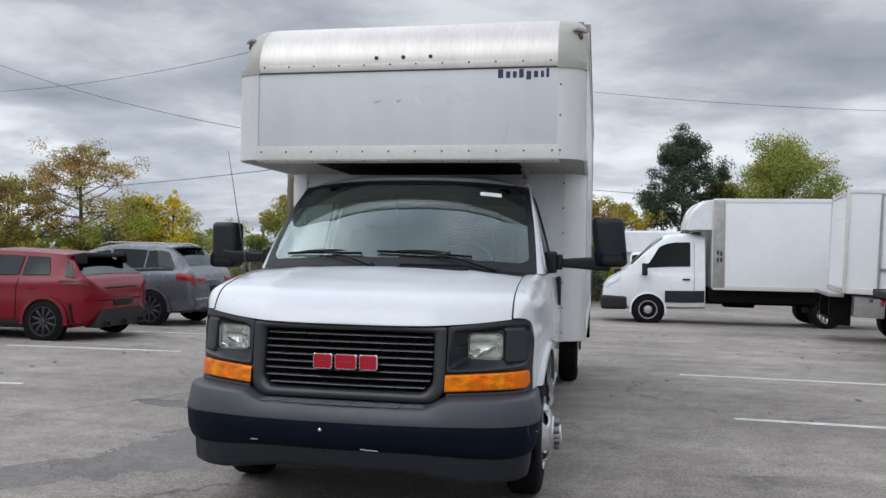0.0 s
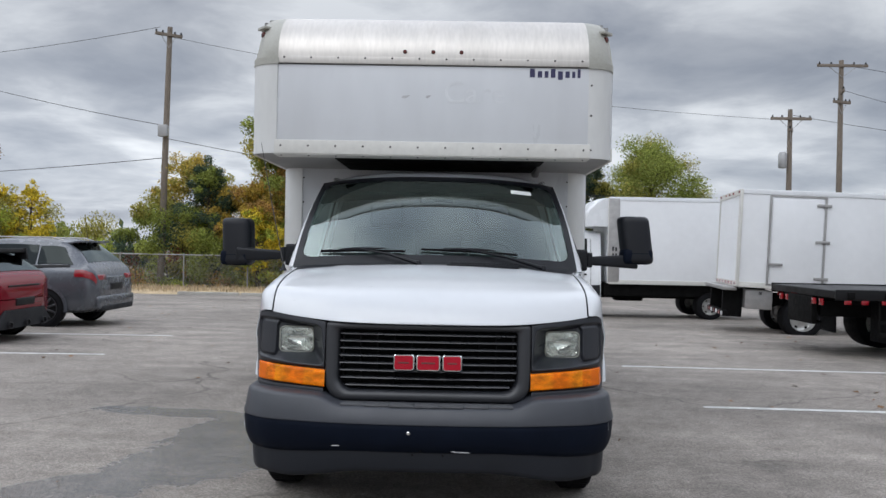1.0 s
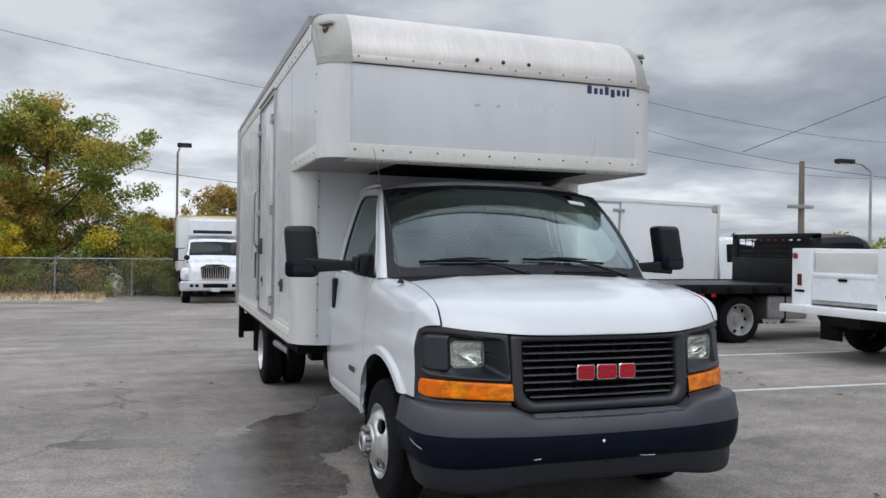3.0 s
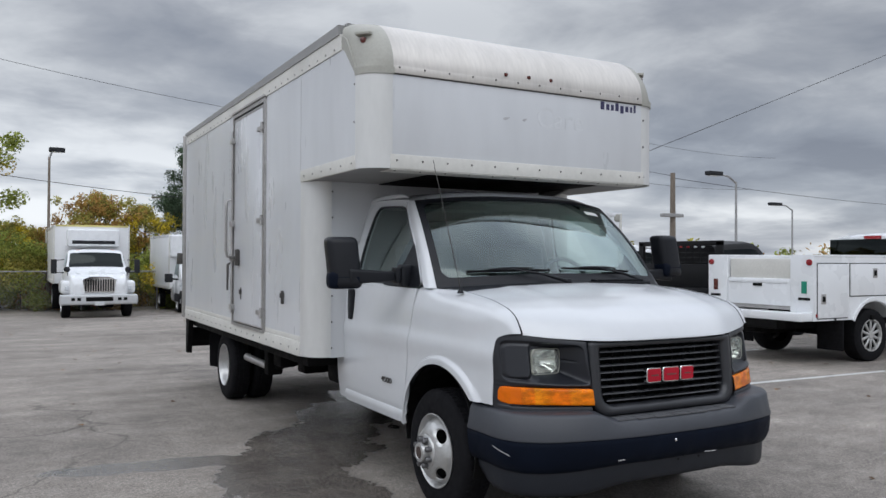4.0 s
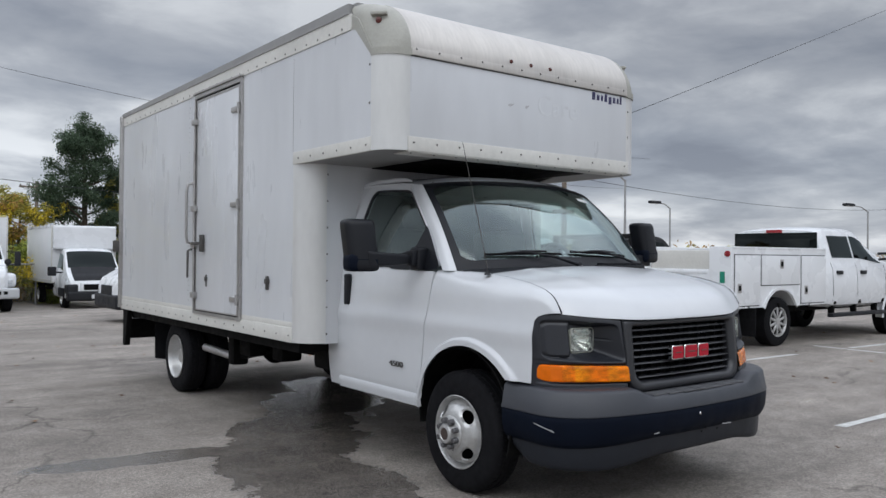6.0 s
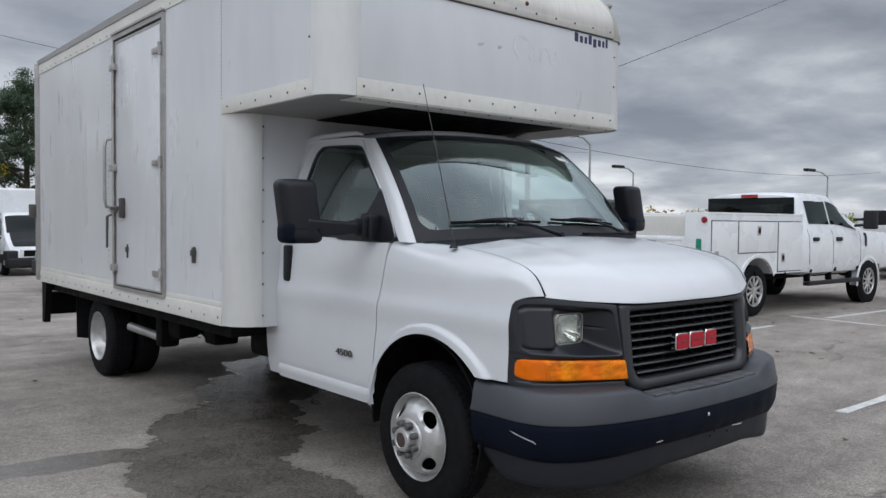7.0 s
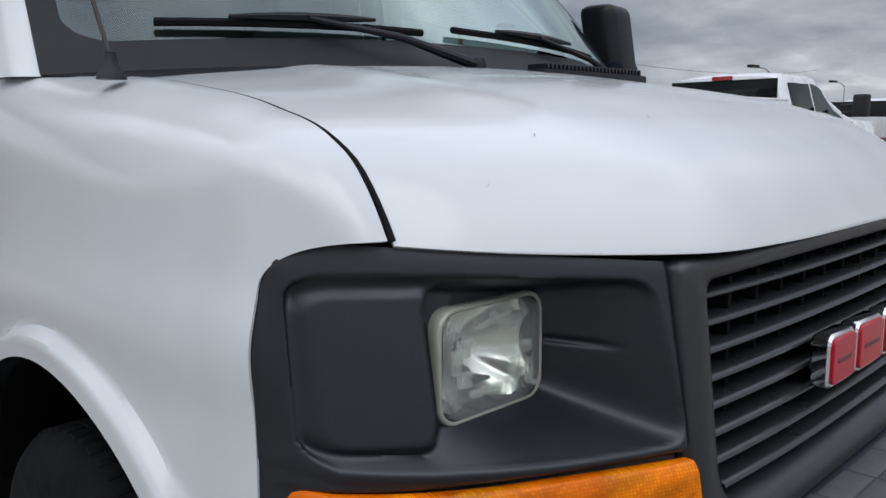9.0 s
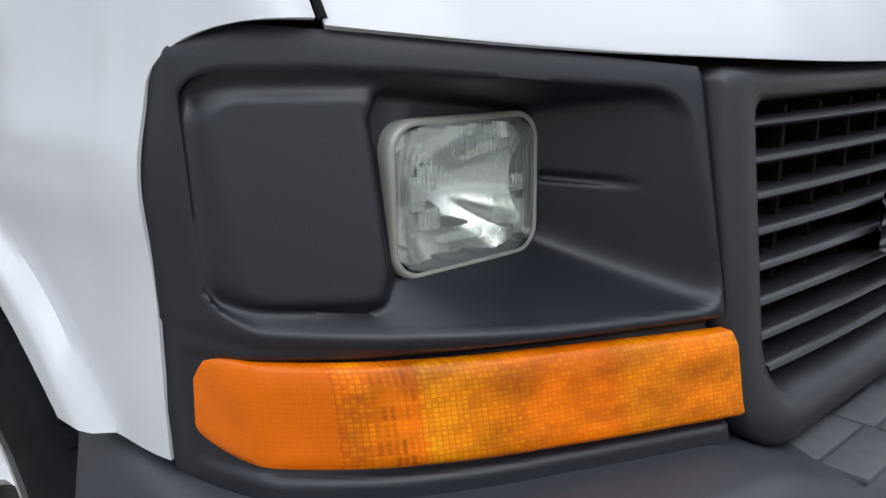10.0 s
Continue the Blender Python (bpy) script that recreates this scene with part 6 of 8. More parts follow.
DARK_RIM = material("dark_alloy", (0.06, 0.06, 0.065), 0.35, metal=0.7)
HEADLAMP = material("lamp_cover", (0.62, 0.65, 0.68), 0.12, coat=0.8, vary=0.15, scale=9)
PALE_YELLOW = material("pale_yellow_edge", (0.62, 0.55, 0.20), 0.5)
PLATE = material("plain_plate", (0.62, 0.63, 0.64), 0.5)


def far_tyre(R, w, rr):
    return lathe([(rr, 0.01), (rr + 0.02, 0.0), (R - 0.04, 0.004), (R - 0.008, 0.02), (R, 0.05), (R, w - 0.05), (R - 0.008, w - 0.02), (R - 0.04, w - 0.004), (rr, w)], "y", (0, 0, 0), 32, False)


def far_rim(rr, spokes, dish):
    lip = lathe([(rr, 0.03), (rr + 0.004, 0.0), (rr - 0.012, 0.0), (rr - 0.02, 0.02 + dish * 0.5), (rr - 0.03, 0.05 + dish), (rr - 0.02, 0.12 + dish)], "y", (0, 0, 0), 32, False)
    hub = lathe([(0.0, 0.0 + dish * 0.6), (0.055, 0.004 + dish * 0.6), (0.065, 0.03 + dish * 0.6), (0.065, 0.09 + dish)], "y", (0, 0, 0), 18)
    if spokes <= 8:
        # pressed steel disc with a raised middle
        disc = lathe([(rr - 0.025, 0.045 + dish), (rr - 0.05, 0.055 + dish), (rr * 0.62, 0.03 + dish), (rr * 0.45, 0.034 + dish), (rr * 0.42, 0.02 + dish), (rr * 0.30, 0.012 + dish), (rr * 0.27, -0.01 + dish * 0.6), (0.0, -0.014 + dish * 0.6)], "y", (0, 0, 0), 32, False)
        return merge(lip, disc)
    return merge(lip, hub)


def far_holes(rr, spokes, dish):
    """The dark back of a wheel: a disc behind spokes, or the hand holes of a steel disc."""
    if spokes > 8:
        return lathe([(0.0, 0.044 + dish), (rr - 0.012, 0.044 + dish), (rr - 0.012, 0.06 + dish), (0, 0.06 + dish)], "y", (0, 0, 0), 24)
    return lathe([(rr * 0.12, 0.052 + dish), (rr * 0.12, 0.036 + dish), (0.0, 0.036 + dish)], "y", (rr * 0.74, 0, 0), 12)


WHEELS = {}


def far_wheel(parent, x, y, R, side, rr=None, spokes=6, dish=0.0, mat=None, w=0.24, z=None):
    """side 1: the outer face looks to +y; -1: to -y."""
    rr = rr or R * 0.62
    key = (R, rr, spokes, dish, w, (mat or STEEL).name)
    if key not in WHEELS:
        WHEELS[key] = (mesh_of("rim", far_rim(rr, spokes, dish), mat or STEEL, 45), mesh_of("tyre", far_tyre(R, w, rr), RUBBER, 45), mesh_of("brake" if spokes > 8 else "hand_hole", far_holes(rr, spokes, dish), CHASSIS, 45), mesh_of("spoke", box(-0.020, 0.020, 0.012 + dish * 0.6, 0.04 + dish * 0.6, 0.04, rr - 0.012, 0.006, 1), mat or STEEL, 45))
    rim, tyre, brake, spoke = WHEELS[key]
    ob = part("wheel", rim, None, parent)
    ob.matrix_basis = Matrix.Translation((x, y, R if z is None else z)) @ (Matrix.Rotation(math.pi, 4, "Z") if side > 0 else Matrix.Identity(4))
    part("tyre", tyre, None, ob)
    if spokes > 8:
        part("brake", brake, None, ob)
    for i in range(spokes if spokes <= 8 else 0):
        part("hand_hole", brake, None, ob).matrix_basis = Matrix.Rotation(2 * math.pi * i / spokes, 4, "Y")
    for i in range(spokes if spokes > 8 else 0):
        part("spoke", spoke, None, ob).matrix_basis = Matrix.Rotation(2 * math.pi * i / spokes, 4, "Y")
    return ob


class Shell:
    """A car body drawn along x through stations (x, half width, underside, belt, roof, half width of the roof)."""

    def __init__(self, st):
        st = sorted(st)
        c = list(zip(*st))
        self.x0, self.x1 = c[0][0], c[0][-1]
        self.f = [curve(c[0], q) for q in c[1:]]

    def ring(self, x):
        hw, z0, zb, zt, rw = (float(f(x)) for f in self.f)
        zt = max(zt, zb + 0.004)
        g = zt - zb
        up = min(1.0, g / 0.35)
        e = hw * 0.955 + (rw - hw * 0.955) * up
        return [(0.0, z0), (hw * 0.86, z0), (hw * 0.965, z0 + 0.05), (hw, z0 + 0.16), (hw * 1.0, z0 + (zb - z0) * 0.55), (hw * 0.985, zb - 0.09), (hw * 0.955, zb - 0.015), (hw * 0.955 + (e - hw * 0.955) * 0.12, zb + g * 0.05), (e, zb + g * 0.86), (e * 0.95, zb + g * 0.95), (e * 0.80, zt), (e * 0.4, zt + 0.012 * up + 0.006), (0.0, zt + 0.016 * up + 0.008)]

    def at(self, x, k, side=1, out=0.0):
        r = self.ring(x)
        i = min(int(k), len(r) - 2)
        t = k - i
        a, b = r[i], r[i + 1]
        n = Vector((b[1] - a[1], -(b[0] - a[0])))
        n = n.normalized() if n.length > 1e-6 else Vector((1, 0))
        return (x, side * (a[0] + (b[0] - a[0]) * t + n.x * out), a[1] + (b[1] - a[1]) * t + n.y * out)

    def mesh(self, n=64):
        rows = []
        for x in np.linspace(self.x0, self.x1, n):
            r = self.ring(float(x))
            rows.append([(x, -y, z) for y, z in r] + [(x, y, z) for y, z in reversed(r[:-1])])
        v, f = sheet(rows)
        k = len(rows[0])
        f = f + [tuple(range(k)), tuple(range((n - 1) * k, n * k))]
        return v, f

    def panel(self, x0, x1, k0, k1, side=1, out=0.008, nx=14, nk=6, slant0=0.0, slant1=0.0):
        rows = []
        for i in range(nx):
            row = []
            for j in range(nk):
                t = j / (nk - 1)
                a, b = x0 + slant0 * t, x1 + slant1 * t
                row.append(self.at(a + (b - a) * i / (nx - 1), k0 + (k1 - k0) * t, side, out))
            rows.append(row)
        return sheet(rows, 0.004)

    def band(self, x0, x1, half, out=0.010, n=12):
        """A pane laid over the top from side to side, as a windscreen or a rear window."""
        rows = []
        for x in np.linspace(x0, x1, n):
            r = self.ring(float(x))
            row = []
            for u in np.linspace(-1, 1, 15):
                y = abs(u) * half * r[9][0]
                pts = r[8:]
                ys, zs = [p[0] for p in pts][::-1], [p[1] for p in pts][::-1]
                row.append((x, math.copysign(y, u), float(np.interp(y, ys, zs)) + out))
            rows.append(row)
        return sheet(rows, 0.004)


def arches(parent, shell, xs, R, mat, hw):
    for x in xs:
        for sd in (-1, 1):
            o = [(x + (R + 0.10) * math.cos(a), sd * (hw + 0.012), R + (R + 0.09) * math.sin(a)) for a in np.linspace(-0.15, math.pi + 0.15, 22)]
            n = [(x + (R + 0.035) * math.cos(a), sd * (hw + 0.020), R + (R + 0.03) * math.sin(a)) for a in np.linspace(-0.15, math.pi + 0.15, 22)]
            k = [(x + (R + 0.03) * math.cos(a), sd * (hw - 0.14), R + (R + 0.03) * math.sin(a)) for a in np.linspace(-0.15, math.pi + 0.15, 22)]
            part("wheel_arch", sheet([o, n, k]), mat, parent)
            part("arch_hollow", lathe([(0.0, hw - 0.005), (R + 0.045, hw - 0.005), (R + 0.045, hw + 0.003), (0.0, hw + 0.003)] if sd > 0 else [(0.0, -hw - 0.003), (R + 0.045, -hw - 0.003), (R + 0.045, -hw + 0.005), (0.0, -hw + 0.005)], "y", (x, 0, R), 32), CHASSIS, parent)


# red hatchback and grey SUV, tails towards the yard
def hatchback(at, turn):
    c = thing("hatchback_car", "red hatchback with a black rear spoiler, parked in a bay", "car", at, turn)
    s = Shell([(-0.78, 0.52, 0.50, 0.76, 0.77, 0.4), (-0.76, 0.68, 0.42, 0.86, 0.87, 0.5), (-0.71, 0.80, 0.32, 0.95, 0.97, 0.56), (-0.63, 0.87, 0.26, 0.985, 1.03, 0.58), (-0.52, 0.905, 0.24, 0.99, 1.12, 0.58), (-0.30, 0.925, 0.21, 0.99, 1.30, 0.59), (-0.05, 0.930, 0.20, 0.98, 1.39, 0.60), (0.4, 0.905, 0.19, 0.96, 1.435, 0.62), (0.9, 0.895, 0.19, 0.95, 1.455, 0.63), (1.3, 0.89, 0.19, 0.95, 1.44, 0.64), (1.85, 0.89, 0.19, 0.94, 1.20, 0.66), (2.25, 0.90, 0.20, 0.93, 0.98, 0.70), (2.9, 0.915, 0.21, 0.86, 0.88, 0.7), (3.4, 0.86, 0.24, 0.74, 0.76, 0.6), (3.6, 0.66, 0.32, 0.60, 0.61, 0.5)])
    part("body", s.mesh(), RED, c)
    for sd in (-1, 1):
        part("rear_side_window", s.panel(-0.02, 0.50, 7.15, 7.92, sd, slant0=0.14), DARK_GLASS, c)
        part("front_side_window", s.panel(0.56, 1.62, 7.15, 7.92, sd, slant1=-0.45), DARK_GLASS, c)
        part("tail_lamp", s.panel(-0.70, -0.30, 5.15, 5.65, sd, 0.012), MARKER, c)
        part("lamp_slash", s.panel(-0.55, -0.24, 5.66, 5.85, sd, 0.010), BLACK, c)
        part("quarter_glass", s.panel(-0.50, -0.30, 7.10, 7.90, sd, slant0=0.20, slant1=0.12), DARK_GLASS, c)
        part("door_handle", moved(box(-0.09, 0.09, -0.02, 0.02, -0.012, 0.012, 0.008), pose(0.25, sd * 0.90, 0.84)), RED, c)
        part("door_seam", s.panel(0.53, 0.538, 2.4, 7.0, sd, 0.004, 2, 8), BLACK, c)
        part("sill", s.panel(0.35, 2.2, 1.6, 2.9, sd, 0.012), CLAD, c)
        part("side_vent", s.panel(-0.53, -0.49, 2.2, 3.9, sd, 0.012, slant0=0.06, slant1=0.06), BLACK, c)
    part("rear_window", s.band(-0.60, -0.10, 1.04), DARK_GLASS, c)
    part("windscreen", s.band(1.42, 2.15, 0.95), DARK_GLASS, c)
    sp = part("roof_spoiler", moved(box(-0.16, 0.16, -0.56, 0.56, -0.02, 0.025, 0.015), pose(-0.22, 0, 1.365, 0, 7, 0)), RED, c)
    part("spoiler_lip", merge(moved(box(-0.24, -0.10, -0.57, 0.57, -0.05, 0.02, 0.02), pose(-0.22, 0, 1.36, 0, 9, 0)), *[moved(box(-0.26, -0.06, y - 0.02, y + 0.02, -0.16, 0.02, 0.015), pose(-0.22, 0, 1.36, 0, 9, 0)) for y in (-0.57, 0.57)]), BLACK, sp)
    part("lamp_bar", box(-0.775, -0.70, -0.44, 0.44, 0.84, 0.862, 0.008), BLACK, c)
    part("rear_diffuser", prism([(-0.68, 0.22), (-0.68, 0.34), (-0.56, 0.50), (0.56, 0.50), (0.68, 0.34), (0.68, 0.22)], "x", -0.80, -0.54, 0.02), CLAD, c)
    part("plate_recess", box(-0.796, -0.74, -0.27, 0.27, 0.55, 0.67, 0.03, 3), BLACK, c)
    for y in (-0.48, 0.0, 0.48):
        part("exhaust_tip", lathe([(0.05, 0.0), (0.055, -0.06), (0.045, -0.06), (0.042, 0.0)], "x", (-0.785, y, 0.28), 16), DARK_RIM, c)
    arches(c, s, (0.0, 2.64), 0.325, RED, 0.930)
    for x in (0.0, 2.64):
        for sd in (-1, 1):
            far_wheel(c, x, sd * 0.955, 0.325, sd, 0.235, 10, 0.0, DARK_RIM, 0.23)
    return c


def suv(at, turn):
    c = thing("suv_car", "grey compact SUV with roof rails and tinted rear windows", "car", at, turn)
    s = Shell([(-0.96, 0.76, 0.50, 0.86, 0.87, 0.6), (-0.90, 0.86, 0.36, 1.02, 1.05, 0.62), (-0.78, 0.91, 0.30, 1.10, 1.18, 0.64), (-0.55, 0.93, 0.28, 1.12, 1.42, 0.64), (-0.28, 0.94, 0.27, 1.11, 1.60, 0.66), (0.3, 0.94, 0.26, 1.08, 1.645, 0.68), (1.1, 0.93, 0.25, 1.05, 1.64, 0.68), (1.6, 0.93, 0.25, 1.04, 1.52, 0.68), (2.2, 0.93, 0.26, 1.03, 1.12, 0.72), (2.9, 0.93, 0.27, 0.98, 1.0, 0.72), (3.5, 0.86, 0.32, 0.84, 0.86, 0.6), (3.68, 0.7, 0.4, 0.68, 0.69, 0.5)])
    part("body", s.mesh(), SUV_GREY, c)
    for sd in (-1, 1):
        part("quarter_window", s.panel(-0.50, 0.18, 7.15, 7.9, sd, slant0=0.22), DARK_GLASS, c)
        part("rear_side_window", s.panel(0.22, 0.98, 7.15, 7.95, sd), DARK_GLASS, c)
        part("front_side_window", s.panel(1.04, 2.05, 7.15, 7.92, sd, slant1=-0.5), DARK_GLASS, c)
        part("window_strip", s.panel(-0.45, 1.95, 7.0, 7.1, sd, 0.012), BLACK, c)
        part("tail_lamp", s.panel(-0.93, -0.56, 4.75, 5.75, sd, 0.012), TAIL_RED, c)
        part("sill", s.panel(0.4, 2.4, 1.4, 2.9, sd, 0.014), CLAD, c)
        part("roof_rail", tube([(-0.2, sd * 0.62, 1.64), (0.0, sd * 0.63, 1.69), (1.1, sd * 0.64, 1.69), (1.35, sd * 0.63, 1.64)], 0.014, 8), ALU, c)
        for x in (0.62, 1.5):
            part("door_handle", moved(box(-0.10, 0.10, -0.02, 0.02, -0.014, 0.014, 0.01), pose(x, sd * 0.945, 0.97)), CHROME, c)
    part("rear_window", s.band(-0.74, -0.32, 0.95), DARK_GLASS, c)
    part("windscreen", s.band(1.50, 2.12, 0.95), DARK_GLASS, c)
    part("roof_spoiler", moved(box(-0.18, 0.10, -0.60, 0.60, -0.02, 0.02, 0.012), pose(-0.36, 0, 1.60, 0, 8, 0)), SUV_GREY, c)
    for sd in (-1, 1):
        part("tailgate_lamp", box(-0.952, -0.86, sd * 0.60 - 0.14, sd * 0.60 + 0.14, 0.885, 1.0, 0.03, 3), TAIL_RED, c)
    part("tailgate_recess", box(-0.962, -0.90, -0.40, 0.40, 0.66, 0.96, 0.05, 3), SUV_GREY, c)
    part("number_plate", box(-0.975, -0.95, -0.26, 0.26, 0.70, 0.82, 0.004), BLACK, c, "blank dark plate recess")
    part("rear_bumper", box(-1.0, -0.72, -0.80, 0.80, 0.34, 0.60, 0.06, 3), SUV_GREY, c)
    part("bumper_skirt", box(-1.01, -0.75, -0.72, 0.72, 0.30, 0.42, 0.04, 3), CLAD, c)
    arches(c, s, (0.0, 2.87), 0.36, SUV_GREY, 0.945)
    for x in (0.0, 2.87):
        for sd in (-1, 1):
            far_wheel(c, x, sd * 0.972, 0.36, sd, 0.262, 10, 0.0, DARK_RIM, 0.25)
    return c


hatchback((-7.21, 8.17, float(ground_z(7.6)) - 0.01), 180)
suv((-7.50, 11.72, float(ground_z(11.3)) - 0.005), 180)


def cargo_box(parent, x0, x1, hw, z0, z1, mat=None, cap=True, name="cargo_box"):
    """A van box with rails, posts and a rounded front top edge; x1 is its front."""
    m = mat or BOXWHITE
    b = part(name, box(x0, x1, -hw, hw, z0, z1, 0.03, 3), m, parent)
    for sd in (-1, 1):
        part("box_rail", box(x0 - 0.004, x1 + 0.004, sd * hw - 0.015, sd * hw + 0.015, z0 - 0.02, z0 + 0.09, 0.008), CREAM, b)
        part("box_top_rail", box(x0 - 0.004, x1 + 0.004, sd * hw - 0.015, sd * hw + 0.015, z1 - 0.09, z1 + 0.012, 0.012), FLEET, b)
        for x in (x0, x1):
            part("box_post", box(x - 0.03, x + 0.03, sd * hw - 0.03, sd * hw + 0.013, z0, z1, 0.012), CREAM, b)
    return b


def roller_rear(parent, x, hw, z0, z1):
    fr = part("rear_frame", shell_ring([(x - 0.03, y, z) for y, z in rounded(-hw, hw, z0, z1, 0.02, 2)], [(x - 0.03, y, z) for y, z in rounded(-hw + 0.09, hw - 0.09, z0 + 0.10, z1 - 0.12, 0.02, 2)], (0.05, 0, 0)), CREAM, parent)
    n = 4
    h = (z1 - z0 - 0.22) / n
    for i in range(n):
        part("door_slat", box(x - 0.014, x + 0.01, -hw + 0.09, hw - 0.09, z0 + 0.10 + h * i + 0.001, z0 + 0.10 + h * (i + 1) - 0.001, 0.003, 1), BOXWHITE, fr)
    for y in np.linspace(-hw + 0.15, hw - 0.15, 7):
        part("reflector_strip", box(x - 0.036, x - 0.028, float(y) - 0.09, float(y) + 0.09, z0 + 0.015, z0 + 0.075, 0.002, 1), TAIL_RED, fr)
    for y in (-0.4, 0.0, 0.4, -hw + 0.12, hw - 0.12):
        part("clearance_lamp", box(x - 0.045, x - 0.028, y - 0.05, y + 0.05, z1 - 0.07, z1 - 0.03, 0.006), TAIL_RED, fr)
    return fr


def chassis(parent, x0, x1, z0, z1, hw=0.42):
    for sd in (-1, 1):
        part("frame_rail", box(x0, x1, sd * hw - 0.04, sd * hw + 0.04, z0, z1, 0.01), CHASSIS, parent)
    for x in np.arange(x0 + 0.4, x1, 0.9):
        part("cross_bar", box(float(x) - 0.04, float(x) + 0.04, -1.0, 1.0, z1 - 0.02, z1 + 0.06, 0.008), CHASSIS, parent)


# white van-cab box truck with a wind fairing
def van_box_truck(at, turn):
    c = thing("van_box_truck", "white van-cab box truck with dark side cladding, parked", "box truck", at, turn)
    s = Shell([(-1.42, 0.98, 0.42, 1.32, 2.30, 0.80), (-0.9, 0.99, 0.40, 1.31, 2.34, 0.82), (-0.45, 0.99, 0.40, 1.30, 2.28, 0.82), (-0.05, 0.99, 0.40, 1.33, 1.98, 0.84), (0.35, 0.98, 0.38, 1.34, 1.58, 0.86), (0.62, 0.97, 0.36, 1.28, 1.34, 0.84), (0.90, 0.95, 0.34, 1.14, 1.17, 0.8), (1.08, 0.90, 0.34, 1.00, 1.02, 0.7), (1.15, 0.80, 0.38, 0.86, 0.87, 0.6)])
    part("cab_body", s.mesh(), FLEET, c)
    part("windscreen", s.band(-0.36, 0.42, 0.96), DARK_GLASS, c)
    for sd in (-1, 1):
        part("door_window", s.panel(-1.05, 0.12, 7.15, 7.9, sd, slant1=-0.38), DARK_GLASS, c)
        part("cladding", s.panel(-1.40, -0.42, 3.0, 3.9, sd, 0.014), CLAD, c)
        part("door_seam", s.panel(-1.15, -1.14, 3.0, 7.9, sd, 0.005, 2, 8), CLAD, c)
        part("door_handle", moved(box(-0.09, 0.09, -0.02, 0.02, -0.02, 0.02, 0.01), pose(-0.95, sd * 0.99, 1.16)), CLAD, c)
        part("mirror", moved(box(-0.07, 0.07, -0.10, 0.10, -0.16, 0.16, 0.04, 3), pose(0.10, sd * 1.14, 1.40)), CLAD, c)
        part("mirror_arm", rod(0.03, (0.08, sd * 0.96, 1.34), (0.10, sd * 1.08, 1.36)), CLAD, c)
        part("headlamp", s.panel(0.72, 1.08, 4.9, 6.0, sd, 0.012, slant0=-0.05), HEADLAMP, c)
    part("under_box", box(-5.8, -1.5, -0.98, 0.98, 0.60, 0.93, 0.03), CHASSIS, c)
    part("front_bumper", box(0.52, 1.20, -1.0, 1.0, 0.34, 0.70, 0.09, 4), CLAD, c)
    part("grille", box(1.04, 1.17, -0.48, 0.48, 0.68, 0.92, 0.03, 3), CLAD, c)
    b = cargo_box(c, -6.0, -1.58, 1.16, 0.94, 3.22)
    for sd in (-1, 1):
        part("front_post", box(-1.86, -1.56, sd * 1.16 - 0.02, sd * 1.16 + 0.016, 0.96, 3.20, 0.02, 2), ALU, b, "grey metal corner post")
    # fairing over the cab
    rows = []
    for i in range(15):
        y = -1.05 + 2.1 * i / 14
        e = (abs(y) / 1.05) ** 3
        rows.append([(-1.58 + 0.62 * math.sin(a) * (1 - 0.25 * e) - 0.0, y, 2.46 + 0.76 * math.cos(a) ** 0.75 - 0.05 * e) for a in np.linspace(0, math.pi / 2, 12)])
    part("wind_fairing", sheet(rows, 0.02), FLEET, c)
    for sd in (-1, 1):
        part("fairing_cheek", prism([(-1.58, 2.44), (-0.98, 2.44), (-1.00, 2.66), (-1.08, 2.88), (-1.28, 3.08), (-1.58, 3.18)], "y", sd * 1.05 - 0.015, sd * 1.05 + 0.015, 0.005), FLEET, c)
        for vx, vz in ((-1.69, 1.62), (-1.69, 1.80), (-1.77, 1.62), (-1.77, 1.78)):
            part("box_vent", box(vx - 0.03, vx + 0.03, sd * 1.165 - 0.01, sd * 1.165 + 0.012, vz, vz + 0.12, 0.01), CLAD, c)
    chassis(c, -5.9, 0.3, 0.52, 0.72)
    for sd in (-1, 1):
        far_wheel(c, 0.0, sd * 1.03, 0.36, sd, 0.235, 8, 0.0, STEEL, 0.24)
        far_wheel(c, -4.32, sd * 1.08, 0.36, sd, 0.22, 6, 0.08, STEEL, 0.5)
        part("arch", sheet([[(0.47 * math.cos(a), sd * 1.0, 0.36 + 0.46 * math.sin(a)), (0.42 * math.cos(a), sd * 1.012, 0.36 + 0.41 * math.sin(a)), (0.42 * math.cos(a), sd * 0.8, 0.36 + 0.41 * math.sin(a))] for a in np.linspace(-0.2, math.pi + 0.2, 22)]), FLEET, c)
        part("arch_hollow", lathe([(0, sd * 0.994), (0.42, sd * 0.994), (0.42, sd * 1.004), (0, sd * 1.004)], "y", (0, 0, 0.36), 28), CHASSIS, c)
    part("fuel_tank", box(-2.9, -2.1, -0.95, -0.5, 0.38, 0.66, 0.06, 3), CHASSIS, c)
    return c


van_box_truck((2.66, 18.40, float(ground_z(17.9))), 180)


